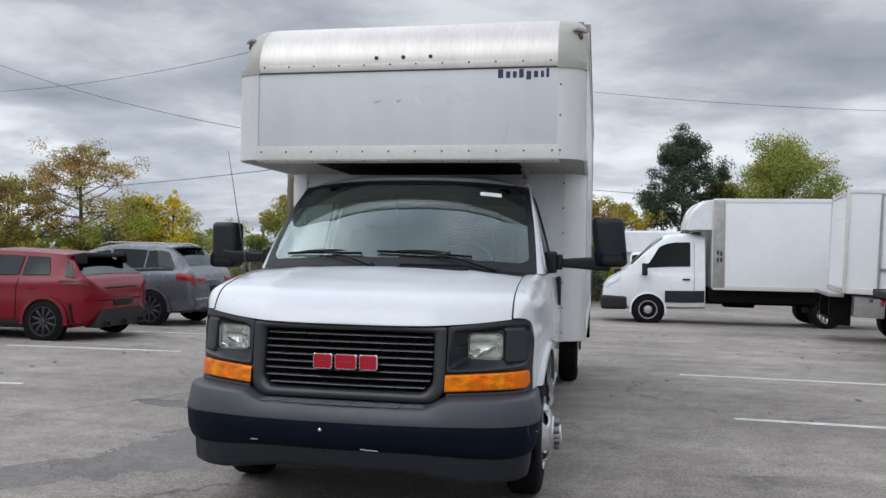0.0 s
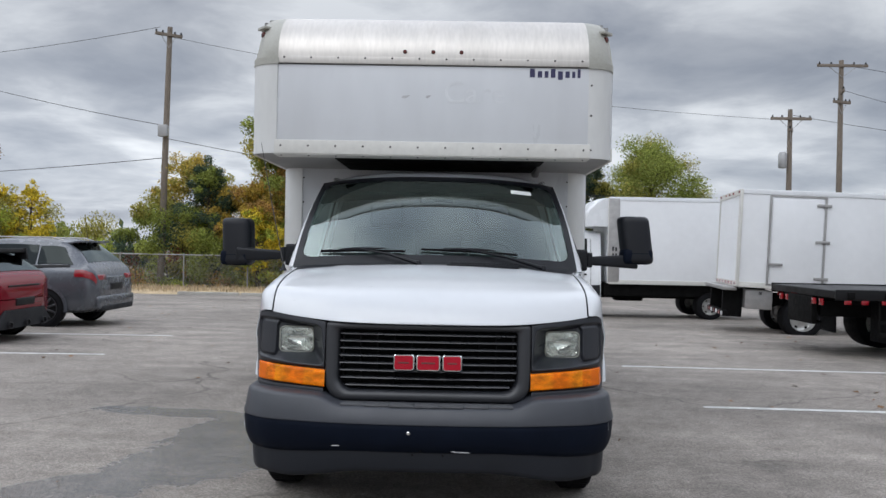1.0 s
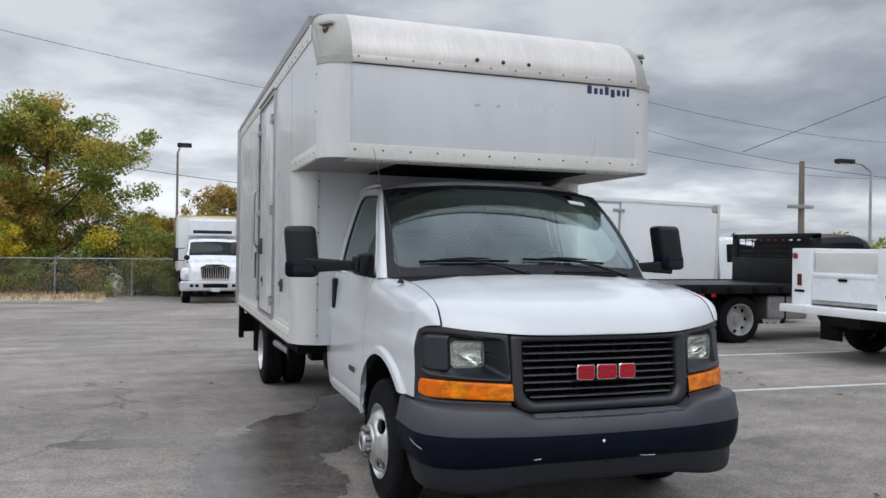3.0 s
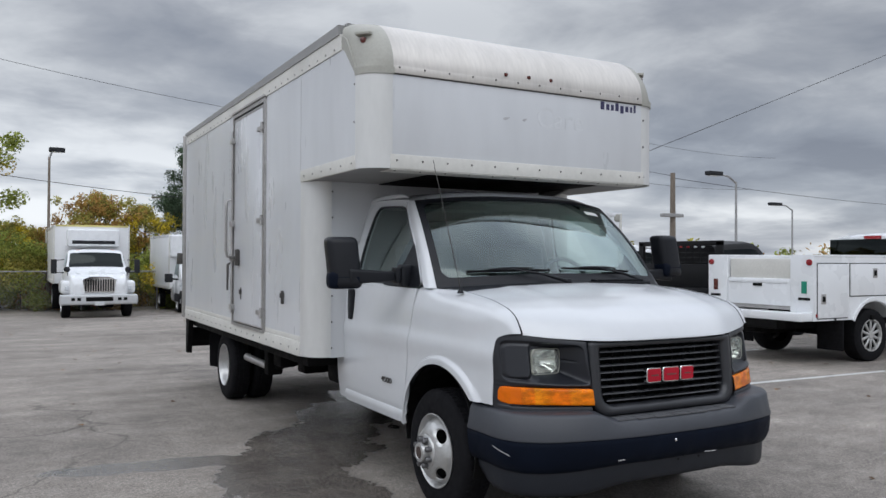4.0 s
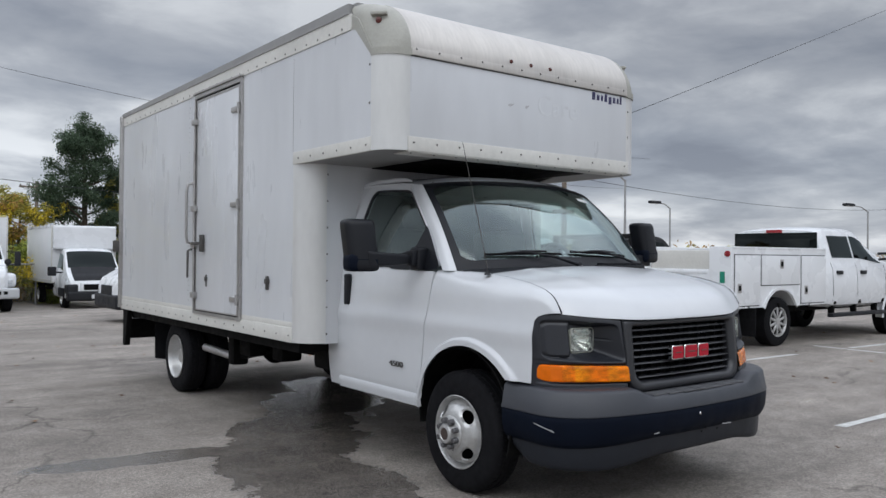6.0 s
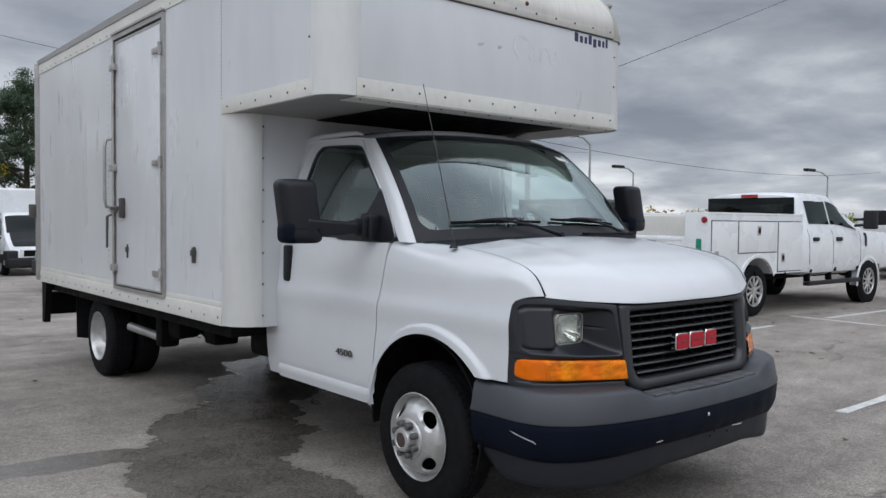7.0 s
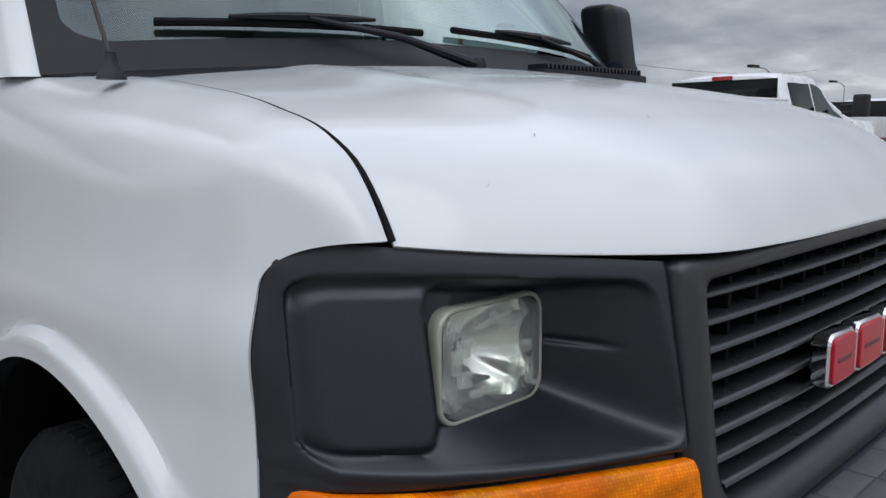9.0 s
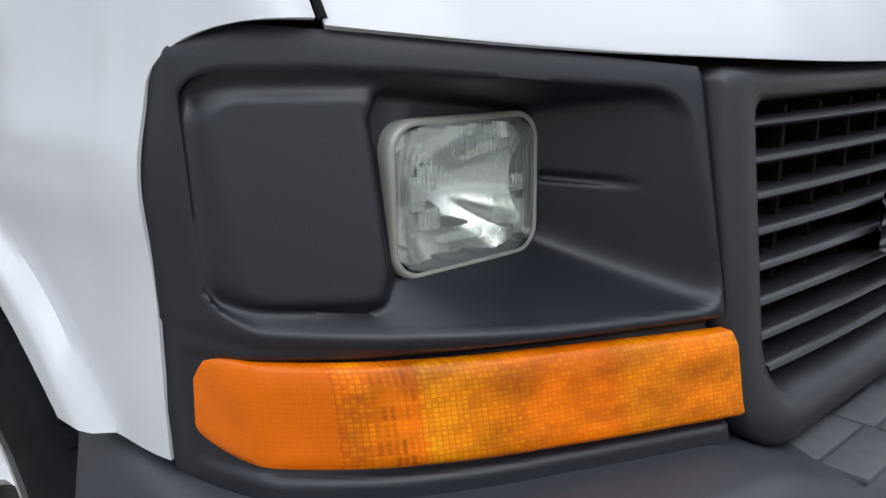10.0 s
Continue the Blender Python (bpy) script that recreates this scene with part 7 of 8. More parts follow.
# white box truck seen from behind, with a side door
def rear_box_truck(at, turn):
    c = thing("rear_box_truck", "white box truck with a side door and a roller rear door", "box truck", at, turn)
    b = cargo_box(c, 0.0, 4.15, 1.13, 1.02, 3.03)
    roller_rear(c, 0.0, 1.13, 1.02, 3.03)
    for sd in (-1,):
        d = part("side_door", box(0.62, 1.62, sd * 1.13 - 0.02, sd * 1.13 + 0.004, 1.10, 2.88, 0.008), BOXWHITE, c)
        part("door_frame", shell_ring([(x, -1.152, z) for x, z in rounded(0.56, 1.68, 1.06, 2.94, 0.01, 2)], [(x, -1.152, z) for x, z in rounded(0.60, 1.64, 1.10, 2.90, 0.01, 2)], (0, 0.02, 0)), ALU, d)
        for z in (1.25, 2.0, 2.75):
            part("hinge", box(1.48, 1.76, -1.175, -1.15, z - 0.03, z + 0.03, 0.008), ALU, d)
        part("lock_rod", rod(0.014, (0.58, -1.17, 1.1), (0.58, -1.17, 2.85), 8), ALU, d)
        part("lock_handle", box(0.58, 0.86, -1.20, -1.16, 1.48, 1.53, 0.01), ALU, d)
    part("front_corner", box(3.95, 4.18, -1.15, 1.15, 2.80, 3.05, 0.08, 4), CASTING, c)
    s = Shell([(4.35, 1.0, 0.55, 1.55, 2.22, 0.85), (5.0, 1.0, 0.5, 1.55, 2.28, 0.86), (5.5, 1.0, 0.5, 1.5, 2.1, 0.88), (5.9, 1.0, 0.5, 1.4, 1.6, 0.88), (6.5, 0.97, 0.5, 1.25, 1.28, 0.8), (6.9, 0.8, 0.5, 0.9, 0.92, 0.6)])
    part("cab_body", s.mesh(), FLEET, c)
    for sd in (-1, 1):
        part("door_window", s.panel(4.55, 5.5, 7.15, 7.9, sd, slant1=-0.2), DARK_GLASS, c)
        part("mirror", moved(box(-0.05, 0.05, -0.10, 0.10, -0.18, 0.18, 0.03, 3), pose(5.55, sd * 1.2, 1.75)), CLAD, c)
    part("windscreen", s.band(5.15, 5.85, 0.95), DARK_GLASS, c)
    chassis(c, 0.1, 6.3, 0.62, 0.86)
    part("rear_step", box(-0.28, 0.02, -1.05, 1.05, 0.92, 1.0, 0.02), ALU, c)
    part("lift_frame", merge(box(-0.2, 0.2, -0.75, -0.65, 0.35, 0.95, 0.01), box(-0.2, 0.2, 0.65, 0.75, 0.35, 0.95, 0.01), box(-0.22, -0.12, -0.95, 0.95, 0.36, 0.48, 0.01)), CHASSIS, c)
    for i in range(6):
        part("bumper_stripe", box(-0.232, -0.222, -0.9 + 0.3 * i, -0.75 + 0.3 * i, 0.38, 0.46, 0.002, 1), TAIL_RED if i % 2 else PLATE, c)
    for sd in (-1, 1):
        far_wheel(c, 1.35, sd * 1.06, 0.40, sd, 0.25, 6, 0.08, STEEL, 0.5)
        far_wheel(c, 5.75, sd * 1.02, 0.40, sd, 0.25, 6, 0.0, STEEL, 0.26)
    part("side_box", box(0.2, 0.75, -1.0, -0.6, 0.55, 0.95, 0.03), ALU, c)
    return c


rear_box_truck((6.16, 13.80, float(ground_z(13.7))), -8).matrix_basis = pose(6.16, 13.80, float(ground_z(13.7)), 0, 2, -8)


# black flatbed truck with a headboard
def flatbed(at, turn):
    c = thing("flatbed_truck", "black flatbed truck with an open mesh headboard", "flatbed truck", at, turn)
    bed = part("flat_deck", box(1.08, 4.45, -1.17, 1.17, 0.93, 1.04, 0.01), BLACK, c)
    for sd in (-1, 1):
        part("deck_rail", box(1.08, 4.45, sd * 1.19 - 0.02, sd * 1.19 + 0.02, 0.90, 1.06, 0.008), BLACK, bed)
        for x in np.arange(1.3, 4.4, 0.55):
            part("stake_pocket", box(float(x) - 0.05, float(x) + 0.05, sd * 1.22 - 0.02, sd * 1.22 + 0.02, 0.92, 1.02, 0.006), CHASSIS, bed)
        for x in (1.25, 1.5, 1.8, 2.05):
            part("marker", box(x - 0.05, x + 0.05, sd * 1.225 - 0.005, sd * 1.225 + 0.012, 0.84, 0.90, 0.004), TAIL_RED, bed)
        part("mud_flap", box(1.92, 1.94, sd * 0.85 - 0.28, sd * 0.85 + 0.28, 0.25, 0.90, 0.004), RUBBER, c)
        part("side_ladder", merge(box(1.75, 1.78, sd * 1.12 - 0.02, sd * 1.12 + 0.02, 0.35, 0.9, 0.005), box(2.1, 2.13, sd * 1.12 - 0.02, sd * 1.12 + 0.02, 0.35, 0.9, 0.005), box(1.76, 2.12, sd * 1.12 - 0.02, sd * 1.12 + 0.02, 0.36, 0.42, 0.005), box(1.76, 2.12, sd * 1.12 - 0.02, sd * 1.12 + 0.02, 0.55, 0.60, 0.005)), CHASSIS, c)
    hb = part("headboard", merge(box(4.38, 4.45, -1.17, 1.17, 1.04, 1.52, 0.01), box(4.38, 4.45, -1.17, -1.02, 1.52, 1.98, 0.01), box(4.38, 4.45, 1.02, 1.17, 1.52, 1.98, 0.01), box(4.38, 4.45, -1.17, 1.17, 1.90, 2.0, 0.01)), BLACK, c)
    for i in range(11):
        part("mesh_bar", rod(0.008, (4.41, -1.0 + 0.2 * i, 1.5), (4.41, -1.0 + 0.2 * i, 1.92), 6), BLACK, hb)
    for i in range(4):
        part("mesh_bar", rod(0.008, (4.41, -1.05, 1.56 + 0.1 * i), (4.41, 1.05, 1.56 + 0.1 * i), 6), BLACK, hb)
    for y in np.linspace(-0.7, 0.7, 8):
        part("headboard_lamp", box(4.365, 4.38, float(y) - 0.035, float(y) + 0.035, 1.86, 1.89, 0.004), TAIL_RED if abs(y) < 0.45 else PLATE, hb)
    s = Shell([(4.62, 0.98, 0.55, 1.30, 1.92, 0.78), (5.2, 1.0, 0.5, 1.30, 1.98, 0.80), (5.9, 1.0, 0.5, 1.28, 1.92, 0.80), (6.5, 1.0, 0.5, 1.24, 1.35, 0.82), (7.3, 0.98, 0.5, 1.15, 1.18, 0.8), (7.7, 0.9, 0.5, 0.95, 0.96, 0.7)])
    part("cab_body", s.mesh(), BLACK, c)
    for sd in (-1, 1):
        part("door_window", s.panel(4.75, 6.1, 7.15, 7.9, sd, slant1=-0.3), DARK_GLASS, c)
    part("windscreen", s.band(5.8, 6.45, 0.95), DARK_GLASS, c)
    chassis(c, 1.2, 6.6, 0.60, 0.84)
    for sd in (-1, 1):
        far_wheel(c, 2.72, sd * 1.10, 0.43, sd, 0.28, 8, 0.10, STEEL, 0.52)
        far_wheel(c, 6.9, sd * 1.02, 0.43, sd, 0.28, 8, 0.0, STEEL, 0.27)
        part("fuel_tank", box(3.35, 4.25, sd * 0.86 - 0.22, sd * 0.86 + 0.22, 0.42, 0.86, 0.06, 3), ALU, c)
        part("tank_strap", box(3.70, 3.75, sd * 0.86 - 0.225, sd * 0.86 + 0.225, 0.415, 0.865, 0.05), CHASSIS, c)
    for y in (-0.75, -0.5, 0.5, 0.75):
        part("tail_lamp", box(1.06, 1.09, y - 0.06, y + 0.06, 0.80, 0.90, 0.01), TAIL_RED, c)
    part("hitch_plate", box(1.06, 1.16, -0.45, 0.45, 0.48, 0.92, 0.02), CHASSIS, c)
    return c


flatbed((4.72, 9.06, float(ground_z(8.6))), 0)


# white crew-cab service truck with tool compartments
def service_truck(at, turn):
    c = thing("service_truck", "white crew-cab pickup with a service body of tool compartments", "pickup truck", at, turn)
    z0, z1, x0, x1, hw = 0.66, 1.60, -1.36, 1.46, 1.0
    arch_r = 0.52
    for sd in (-1, 1):
        poly = [(x0, z0), (-arch_r, z0)] + [(arch_r * math.cos(a), 0.40 + arch_r * 1.02 * math.sin(a)) for a in np.linspace(math.pi - 0.52, 0.52, 15)] + [(arch_r, z0), (x1, z0), (x1, z1), (x0, z1)]
        lo, hi = (sd * hw - 0.40, sd * hw) if sd > 0 else (sd * hw, sd * hw + 0.40)
        bank = part("tool_bank", prism(poly, "y", lo, hi, 0.006), FLEET, c)
        for a, b_, p, q in ((-1.30, -0.62, 0.70, 1.50), (-0.56, 0.58, 1.02, 1.50), (0.64, 1.40, 0.70, 1.50)):
            d = part("compartment_door", box(a, b_, sd * hw - 0.002, sd * hw + 0.016, p, q, 0.01) if sd > 0 else box(a, b_, sd * hw - 0.016, sd * hw + 0.002, p, q, 0.01), FLEET, bank)
            part("door_gap", box(a - 0.014, b_ + 0.014, sd * hw - 0.004, sd * hw + 0.004, p - 0.014, q + 0.014, 0.002, 1), CLAD, bank)
            hx, hz = {-1.30: (-1.18, 0.98), -0.56: (0.02, 1.36), 0.64: (0.78, 0.92)}[a]
            part("door_latch", box(hx - 0.055, hx + 0.055, sd * hw + sd * 0.012 - 0.008, sd * hw + sd * 0.012 + 0.012, hz - 0.075, hz + 0.075, 0.008), ALU, d)
            part("latch_slot", box(hx - 0.03, hx + 0.03, sd * hw + sd * 0.020 - 0.008, sd * hw + sd * 0.020 + 0.008, hz - 0.04, hz + 0.04, 0.006), CHASSIS, d)
        part("bank_lid", box(x0, x1, lo, hi, z1, z1 + 0.035, 0.012), FLEET, bank)
        lip = sheet([[((arch_r + 0.01) * math.cos(a), sd * hw + sd * 0.02, 0.40 + arch_r * 1.04 * math.sin(a)), ((arch_r + 0.05) * math.cos(a), sd * hw + sd * 0.02, 0.40 + arch_r * 1.12 * math.sin(a)), ((arch_r + 0.05) * math.cos(a), sd * hw, 0.40 + arch_r * 1.12 * math.sin(a))] for a in np.linspace(0.45, math.pi - 0.45, 18)], 0.006)
        part("arch_trim", lip, FLEET, bank)
        part("rear_end", box(x0 - 0.02, x0 + 0.01, lo, hi, z0, z1 + 0.03, 0.006), FLEET, bank)
        part("tail_lamp", lathe([(0.05, 0.0), (0.045, -0.02), (0.0, -0.028)], "x", (x0 - 0.02, sd * 0.93, 1.52), 14), TAIL_RED, bank)
        part("side_marker", lathe([(0.03, 0), (0.0, sd * 0.012)], "y", (x0 + 0.05, sd * hw, 0.74), 10), TAIL_RED, bank)
        part("lamp_recess", box(x0 - 0.03, x0 - 0.015, sd * 0.84 - 0.045, sd * 0.84 + 0.045, 1.06, 1.24, 0.01), GREEN_TAG if sd < 0 else MARKER, bank)
        part("grip_slot", box(x0 - 0.03, x0 - 0.015, sd * 0.84 - 0.10, sd * 0.84 + 0.10, 0.96, 1.0, 0.006), CHASSIS, bank)
    part("tailgate", box(x0 - 0.015, x0 + 0.06, -0.595, 0.595, 0.86, 1.27, 0.012), FLEET, c)
    part("tailgate_rib", box(x0 - 0.028, x0 - 0.01, -0.56, 0.56, 1.20, 1.25, 0.008), FLEET, c)
    part("tailgate_handle", box(x0 - 0.035, x0 - 0.012, -0.08, 0.08, 1.15, 1.19, 0.01), CHASSIS, c)
    part("load_floor", box(x0, x1, -0.62, 0.62, 0.80, 0.86, 0.01), ALU, c)
    part("rear_bumper", box(x0 - 0.28, x0, -0.98, 0.98, 0.66, 0.78, 0.02), FLEET, c)
    part("bumper_drop", box(x0 - 0.26, x0 - 0.05, -0.55, 0.10, 0.52, 0.68, 0.02), CHASSIS, c)
    part("load_cover", box(x0 + 0.03, x1 - 0.1, -0.585, 0.585, 1.26, 1.575, 0.02), CREAM, c, "cream load cover between the tool banks")
    for sd in (-1, 1):
        part("mud_flap", box(-0.78, -0.76, sd * 0.82 - 0.22, sd * 0.82 + 0.22, 0.20, 0.66, 0.006), RUBBER, c)
    part("tow_hitch", box(x0 - 0.20, x0 - 0.02, -0.10, 0.10, 0.44, 0.56, 0.02), CHASSIS, c)
    s = Shell([(1.50, 0.98, 0.62, 1.36, 1.955, 0.80), (1.62, 1.0, 0.60, 1.36, 1.985, 0.80), (2.3, 1.01, 0.58, 1.36, 2.01, 0.80), (2.9, 1.01, 0.58, 1.35, 1.98, 0.78), (3.35, 1.01, 0.58, 1.34, 1.72, 0.80), (3.85, 1.01, 0.58, 1.33, 1.40, 0.82), (4.5, 1.01, 0.60, 1.30, 1.34, 0.84), (5.05, 0.98, 0.60, 1.22, 1.25, 0.82), (5.22, 0.90, 0.62, 1.10, 1.11, 0.7), (5.27, 0.80, 0.66, 0.95, 0.96, 0.6)])
    part("cab_body", s.mesh(80), FLEET, c)
    for sd in (-1, 1):
        part("rear_door_window", s.panel(1.80, 2.55, 7.15, 7.9, sd), DARK_GLASS, c)
        part("front_door_window", s.panel(2.62, 3.62, 7.15, 7.9, sd, slant1=-0.55), DARK_GLASS, c)
        for x in (1.70, 2.58, 3.68):
            part("door_seam", s.panel(x, x + 0.010, 2.6, 6.95, sd, 0.003, 2, 8), CLAD, c)
        for x in (1.92, 2.80):
            part("door_handle", moved(box(-0.10, 0.10, -0.025, 0.025, -0.035, 0.035, 0.015), pose(x, sd * 1.01, 1.21)), CLAD, c)
        part("running_board", box(1.6, 3.6, sd * 1.0 - 0.07, sd * 1.0 + 0.05, 0.42, 0.49, 0.02), CLAD, c)
        for x in (1.8, 2.6, 3.4):
            part("board_bracket", box(x - 0.03, x + 0.03, sd * 0.92 - 0.05, sd * 0.92 + 0.05, 0.48, 0.62, 0.01), CHASSIS, c)
        part("mirror", moved(box(-0.08, 0.08, -0.11, 0.11, -0.17, 0.17, 0.04, 3), pose(3.45, sd * 1.27, 1.56)), CLAD, c)
        part("mirror_arm", merge(rod(0.025, (3.42, sd * 1.0, 1.45), (3.45, sd * 1.2, 1.47)), rod(0.025, (3.42, sd * 0.98, 1.56), (3.45, sd * 1.2, 1.57))), CLAD, c)
        part("fender_vent", s.panel(3.86, 3.94, 4.3, 6.0, sd, 0.010, slant1=0.03), CLAD, c)
        part("headlamp", s.panel(5.05, 5.20, 4.2, 5.6, sd, 0.012), HEADLAMP, c)
    part("windscreen", s.band(3.02, 3.80, 0.95), DARK_GLASS, c)
    part("rear_window", box(1.478, 1.50, -0.82, 0.82, 1.42, 1.925, 0.02), DARK_GLASS, c)
    part("roof_lamp", box(1.455, 1.58, -0.15, 0.15, 1.925, 1.985, 0.015), TAIL_RED, c)
    part("front_bumper", box(5.1, 5.36, -0.98, 0.98, 0.50, 0.76, 0.05, 3), CHROME, c)
    arches(c, s, (4.02,), 0.405, FLEET, 1.005)
    for x in (0.0, 4.02):
        for sd in (-1, 1):
            far_wheel(c, x, sd * (0.975 if x < 1 else 1.03), 0.405, sd, 0.245, 10, 0.0, STEEL, 0.27)
    chassis(c, -1.3, 4.8, 0.50, 0.66)
    part("spare_axle", rod(0.07, (0, -0.9, 0.405), (0, 0.9, 0.405)), CHASSIS, c)
    part("hanging_muffler", box(-0.9, -0.2, 0.2, 0.6, 0.36, 0.56, 0.06, 3), CHASSIS, c)
    return c


service_truck((8.43, 5.32, 0.0), -0.8)


# conventional-cab refrigerated truck, nose to the yard
def reefer_truck(at, turn):
    c = thing("reefer_truck", "white long-nosed box truck with a chiller unit over the cab", "box truck", at, turn)
    s = Shell([(-1.35, 1.02, 0.75, 1.62, 2.22, 0.86), (-0.9, 1.03, 0.7, 1.62, 2.26, 0.88), (-0.45, 1.03, 0.7, 1.60, 2.20, 0.88), (-0.15, 1.02, 0.7, 1.56, 1.72, 0.90), (0.15, 0.98, 0.7, 1.50, 1.54, 0.7), (0.6, 0.92, 0.7, 1.38, 1.42, 0.62), (0.85, 0.86, 0.7, 1.22, 1.25, 0.6), (0.92, 0.80, 0.7, 1.10, 1.11, 0.55)])
    part("cab_body", s.mesh(), FLEET, c)
    part("windscreen", s.band(-0.42, -0.12, 0.97, 0.012), DARK_GLASS, c)
    for sd in (-1, 1):
        part("door_window", s.panel(-1.15, -0.35, 7.15, 7.9, sd), DARK_GLASS, c)
        part("wing", moved(box(-0.55, 0.62, -0.24, 0.24, -0.24, 0.22, 0.16, 5), pose(0.1, sd * 0.92, 1.04)), FLEET, c)
        part("headlamp", moved(box(-0.04, 0.05, -0.15, 0.15, -0.07, 0.07, 0.03, 3), pose(0.72, sd * 0.88, 1.00)), HEADLAMP, c)
        part("mirror", moved(box(-0.05, 0.05, -0.09, 0.09, -0.24, 0.24, 0.03, 3), pose(-0.15, sd * 1.32, 1.72)), CLAD, c)
        part("mirror_arm", merge(rod(0.015, (-0.2, sd * 1.0, 1.95), (-0.15, sd * 1.3, 1.92)), rod(0.015, (-0.2, sd * 1.0, 1.5), (-0.15, sd * 1.3, 1.52))), CLAD, c)
        part("hood_mirror", merge(lathe([(0, -0.02), (0.10, 0.0), (0, 0.03)], "x", (0.35, sd * 0.95, 1.62), 12), rod(0.012, (0.35, sd * 0.9, 1.3), (0.35, sd * 0.95, 1.58))), CLAD, c)
        far_wheel(c, 0.0, sd * 1.10, 0.48, sd, 0.29, 8, 0.0, STEEL, 0.28)
        far_wheel(c, -5.2, sd * 1.12, 0.48, sd, 0.29, 8, 0.1, STEEL, 0.56)
        for y in (0.0,):
            part("clearance_lamp", box(-0.62, -0.55, sd * 0.55 - 0.06, sd * 0.55 + 0.06, 2.25, 2.29, 0.01), AMBER, c)
    g = part("grille", prism([(-0.46, 0.86), (-0.52, 1.30), (-0.30, 1.40), (0.30, 1.40), (0.52, 1.30), (0.46, 0.86)], "x", 0.90, 0.96, 0.01), CHROME, c)
    for i in range(12):
        y = -0.42 + 0.0764 * i
        part("grille_slot", box(0.952, 0.968, y - 0.022, y + 0.022, 0.91, 1.30, 0.008, 1), CHASSIS, g)
    part("bumper", box(0.72, 1.02, -1.20, 1.20, 0.46, 0.80, 0.08, 4), BOXGREY, c)
    for y in (-0.80, -0.62, 0.62, 0.80):
        part("bumper_port", box(1.0, 1.03, y - 0.06, y + 0.06, 0.60, 0.70, 0.02), CHASSIS, c)
    part("bumper_grille", box(1.0, 1.03, -0.42, 0.42, 0.58, 0.72, 0.02), CHASSIS, c)
    part("number_plate", box(1.03, 1.04, -0.15, 0.15, 0.44, 0.56, 0.004), PLATE, c, "blank plate")
    cargo_box(c, -7.6, -1.6, 1.24, 1.10, 3.16)
    u = part("chiller_unit", box(-1.62, -1.10, -0.85, 0.85, 2.42, 3.02, 0.06, 3), FLEET, c)
    part("chiller_grille", box(-1.11, -1.09, -0.7, 0.7, 2.50, 2.62, 0.01), CLAD, u)
    part("box_edge", box(-1.62, -1.58, -1.2, 1.2, 3.12, 3.18, 0.01), PALE_YELLOW, c)
    chassis(c, -7.4, 0.7, 0.62, 0.92)
    part("cab_step", box(-1.2, -0.5, -1.08, 1.08, 0.50, 0.72, 0.03), CHASSIS, c)
    return c


reefer_truck((-0.45, 26.45, float(ground_z(26.4))), -90)


# white low-nosed van-cab box truck
def low_box_truck(at, turn):
    c = thing("low_box_truck", "white low-nosed van-cab box truck with a black grille and bumper", "box truck", at, turn)
    s = Shell([(-1.30, 0.98, 0.36, 1.26, 2.05, 0.80), (-0.7, 1.0, 0.34, 1.26, 2.10, 0.82), (-0.3, 1.0, 0.33, 1.25, 2.0, 0.84), (0.2, 0.99, 0.32, 1.20, 1.48, 0.88), (0.5, 0.97, 0.32, 1.12, 1.22, 0.86), (0.78, 0.93, 0.32, 0.95, 1.0, 0.84), (0.90, 0.82, 0.34, 0.72, 0.74, 0.7)])
    part("cab_body", s.mesh(), FLEET, c)
    part("windscreen", s.band(-0.28, 0.26, 0.97, 0.012), DARK_GLASS, c)
    for sd in (-1, 1):
        part("door_window", s.panel(-1.1, 0.0, 7.15, 7.9, sd, slant1=-0.3), DARK_GLASS, c)
        part("mirror", moved(box(-0.06, 0.06, -0.14, 0.14, -0.16, 0.16, 0.04, 3), pose(0.05, sd * 1.30, 1.30)), CLAD, c)
        part("mirror_arm", rod(0.03, (0.02, sd * 0.95, 1.25), (0.05, sd * 1.2, 1.27)), CLAD, c)
        part("headlamp", s.panel(0.48, 0.76, 4.9, 6.4, sd, 0.012), HEADLAMP, c)
        far_wheel(c, 0.0, sd * 0.98, 0.345, sd, 0.21, 6, 0.0, STEEL, 0.23)
        far_wheel(c, -3.8, sd * 1.0, 0.345, sd, 0.21, 6, 0.0, STEEL, 0.23)
        part("arch_trim", moved(box(-0.46, 0.46, -0.02, 0.02, 0.0, 0.30, 0.10, 3), pose(0.02, sd * 0.99, 0.42)), CLAD, c)
    part("hood_cover", s.band(0.26, 0.80, 0.88, 0.018), CLAD, c)
    part("grille", box(0.76, 0.93, -0.56, 0.56, 0.60, 0.92, 0.05, 3), FLEET, c)
    part("grille_mesh", box(0.90, 0.945, -0.46, 0.46, 0.66, 0.86, 0.04, 3), CHASSIS, c)
    part("bumper", box(0.60, 0.97, -0.97, 0.97, 0.28, 0.62, 0.09, 4), CLAD, c)
    for sd in (-1, 1):
        part("bumper_corner", box(0.42, 0.93, sd * 0.80 - 0.19, sd * 0.80 + 0.19, 0.50, 0.86, 0.10, 4), CLAD, c)
    part("number_plate", box(0.96, 0.98, -0.20, 0.20, 0.36, 0.50, 0.004), PLATE, c, "blank plate")
    cargo_box(c, -5.4, -0.98, 1.10, 0.86, 2.95)
    part("box_brow", box(-1.06, -0.78, -1.08, 1.08, 2.06, 2.95, 0.10, 5), FLEET, c)
    chassis(c, -5.2, -0.9, 0.48, 0.70)
    return c


low_box_truck((3.45, 27.85, float(ground_z(27.6))), -90)


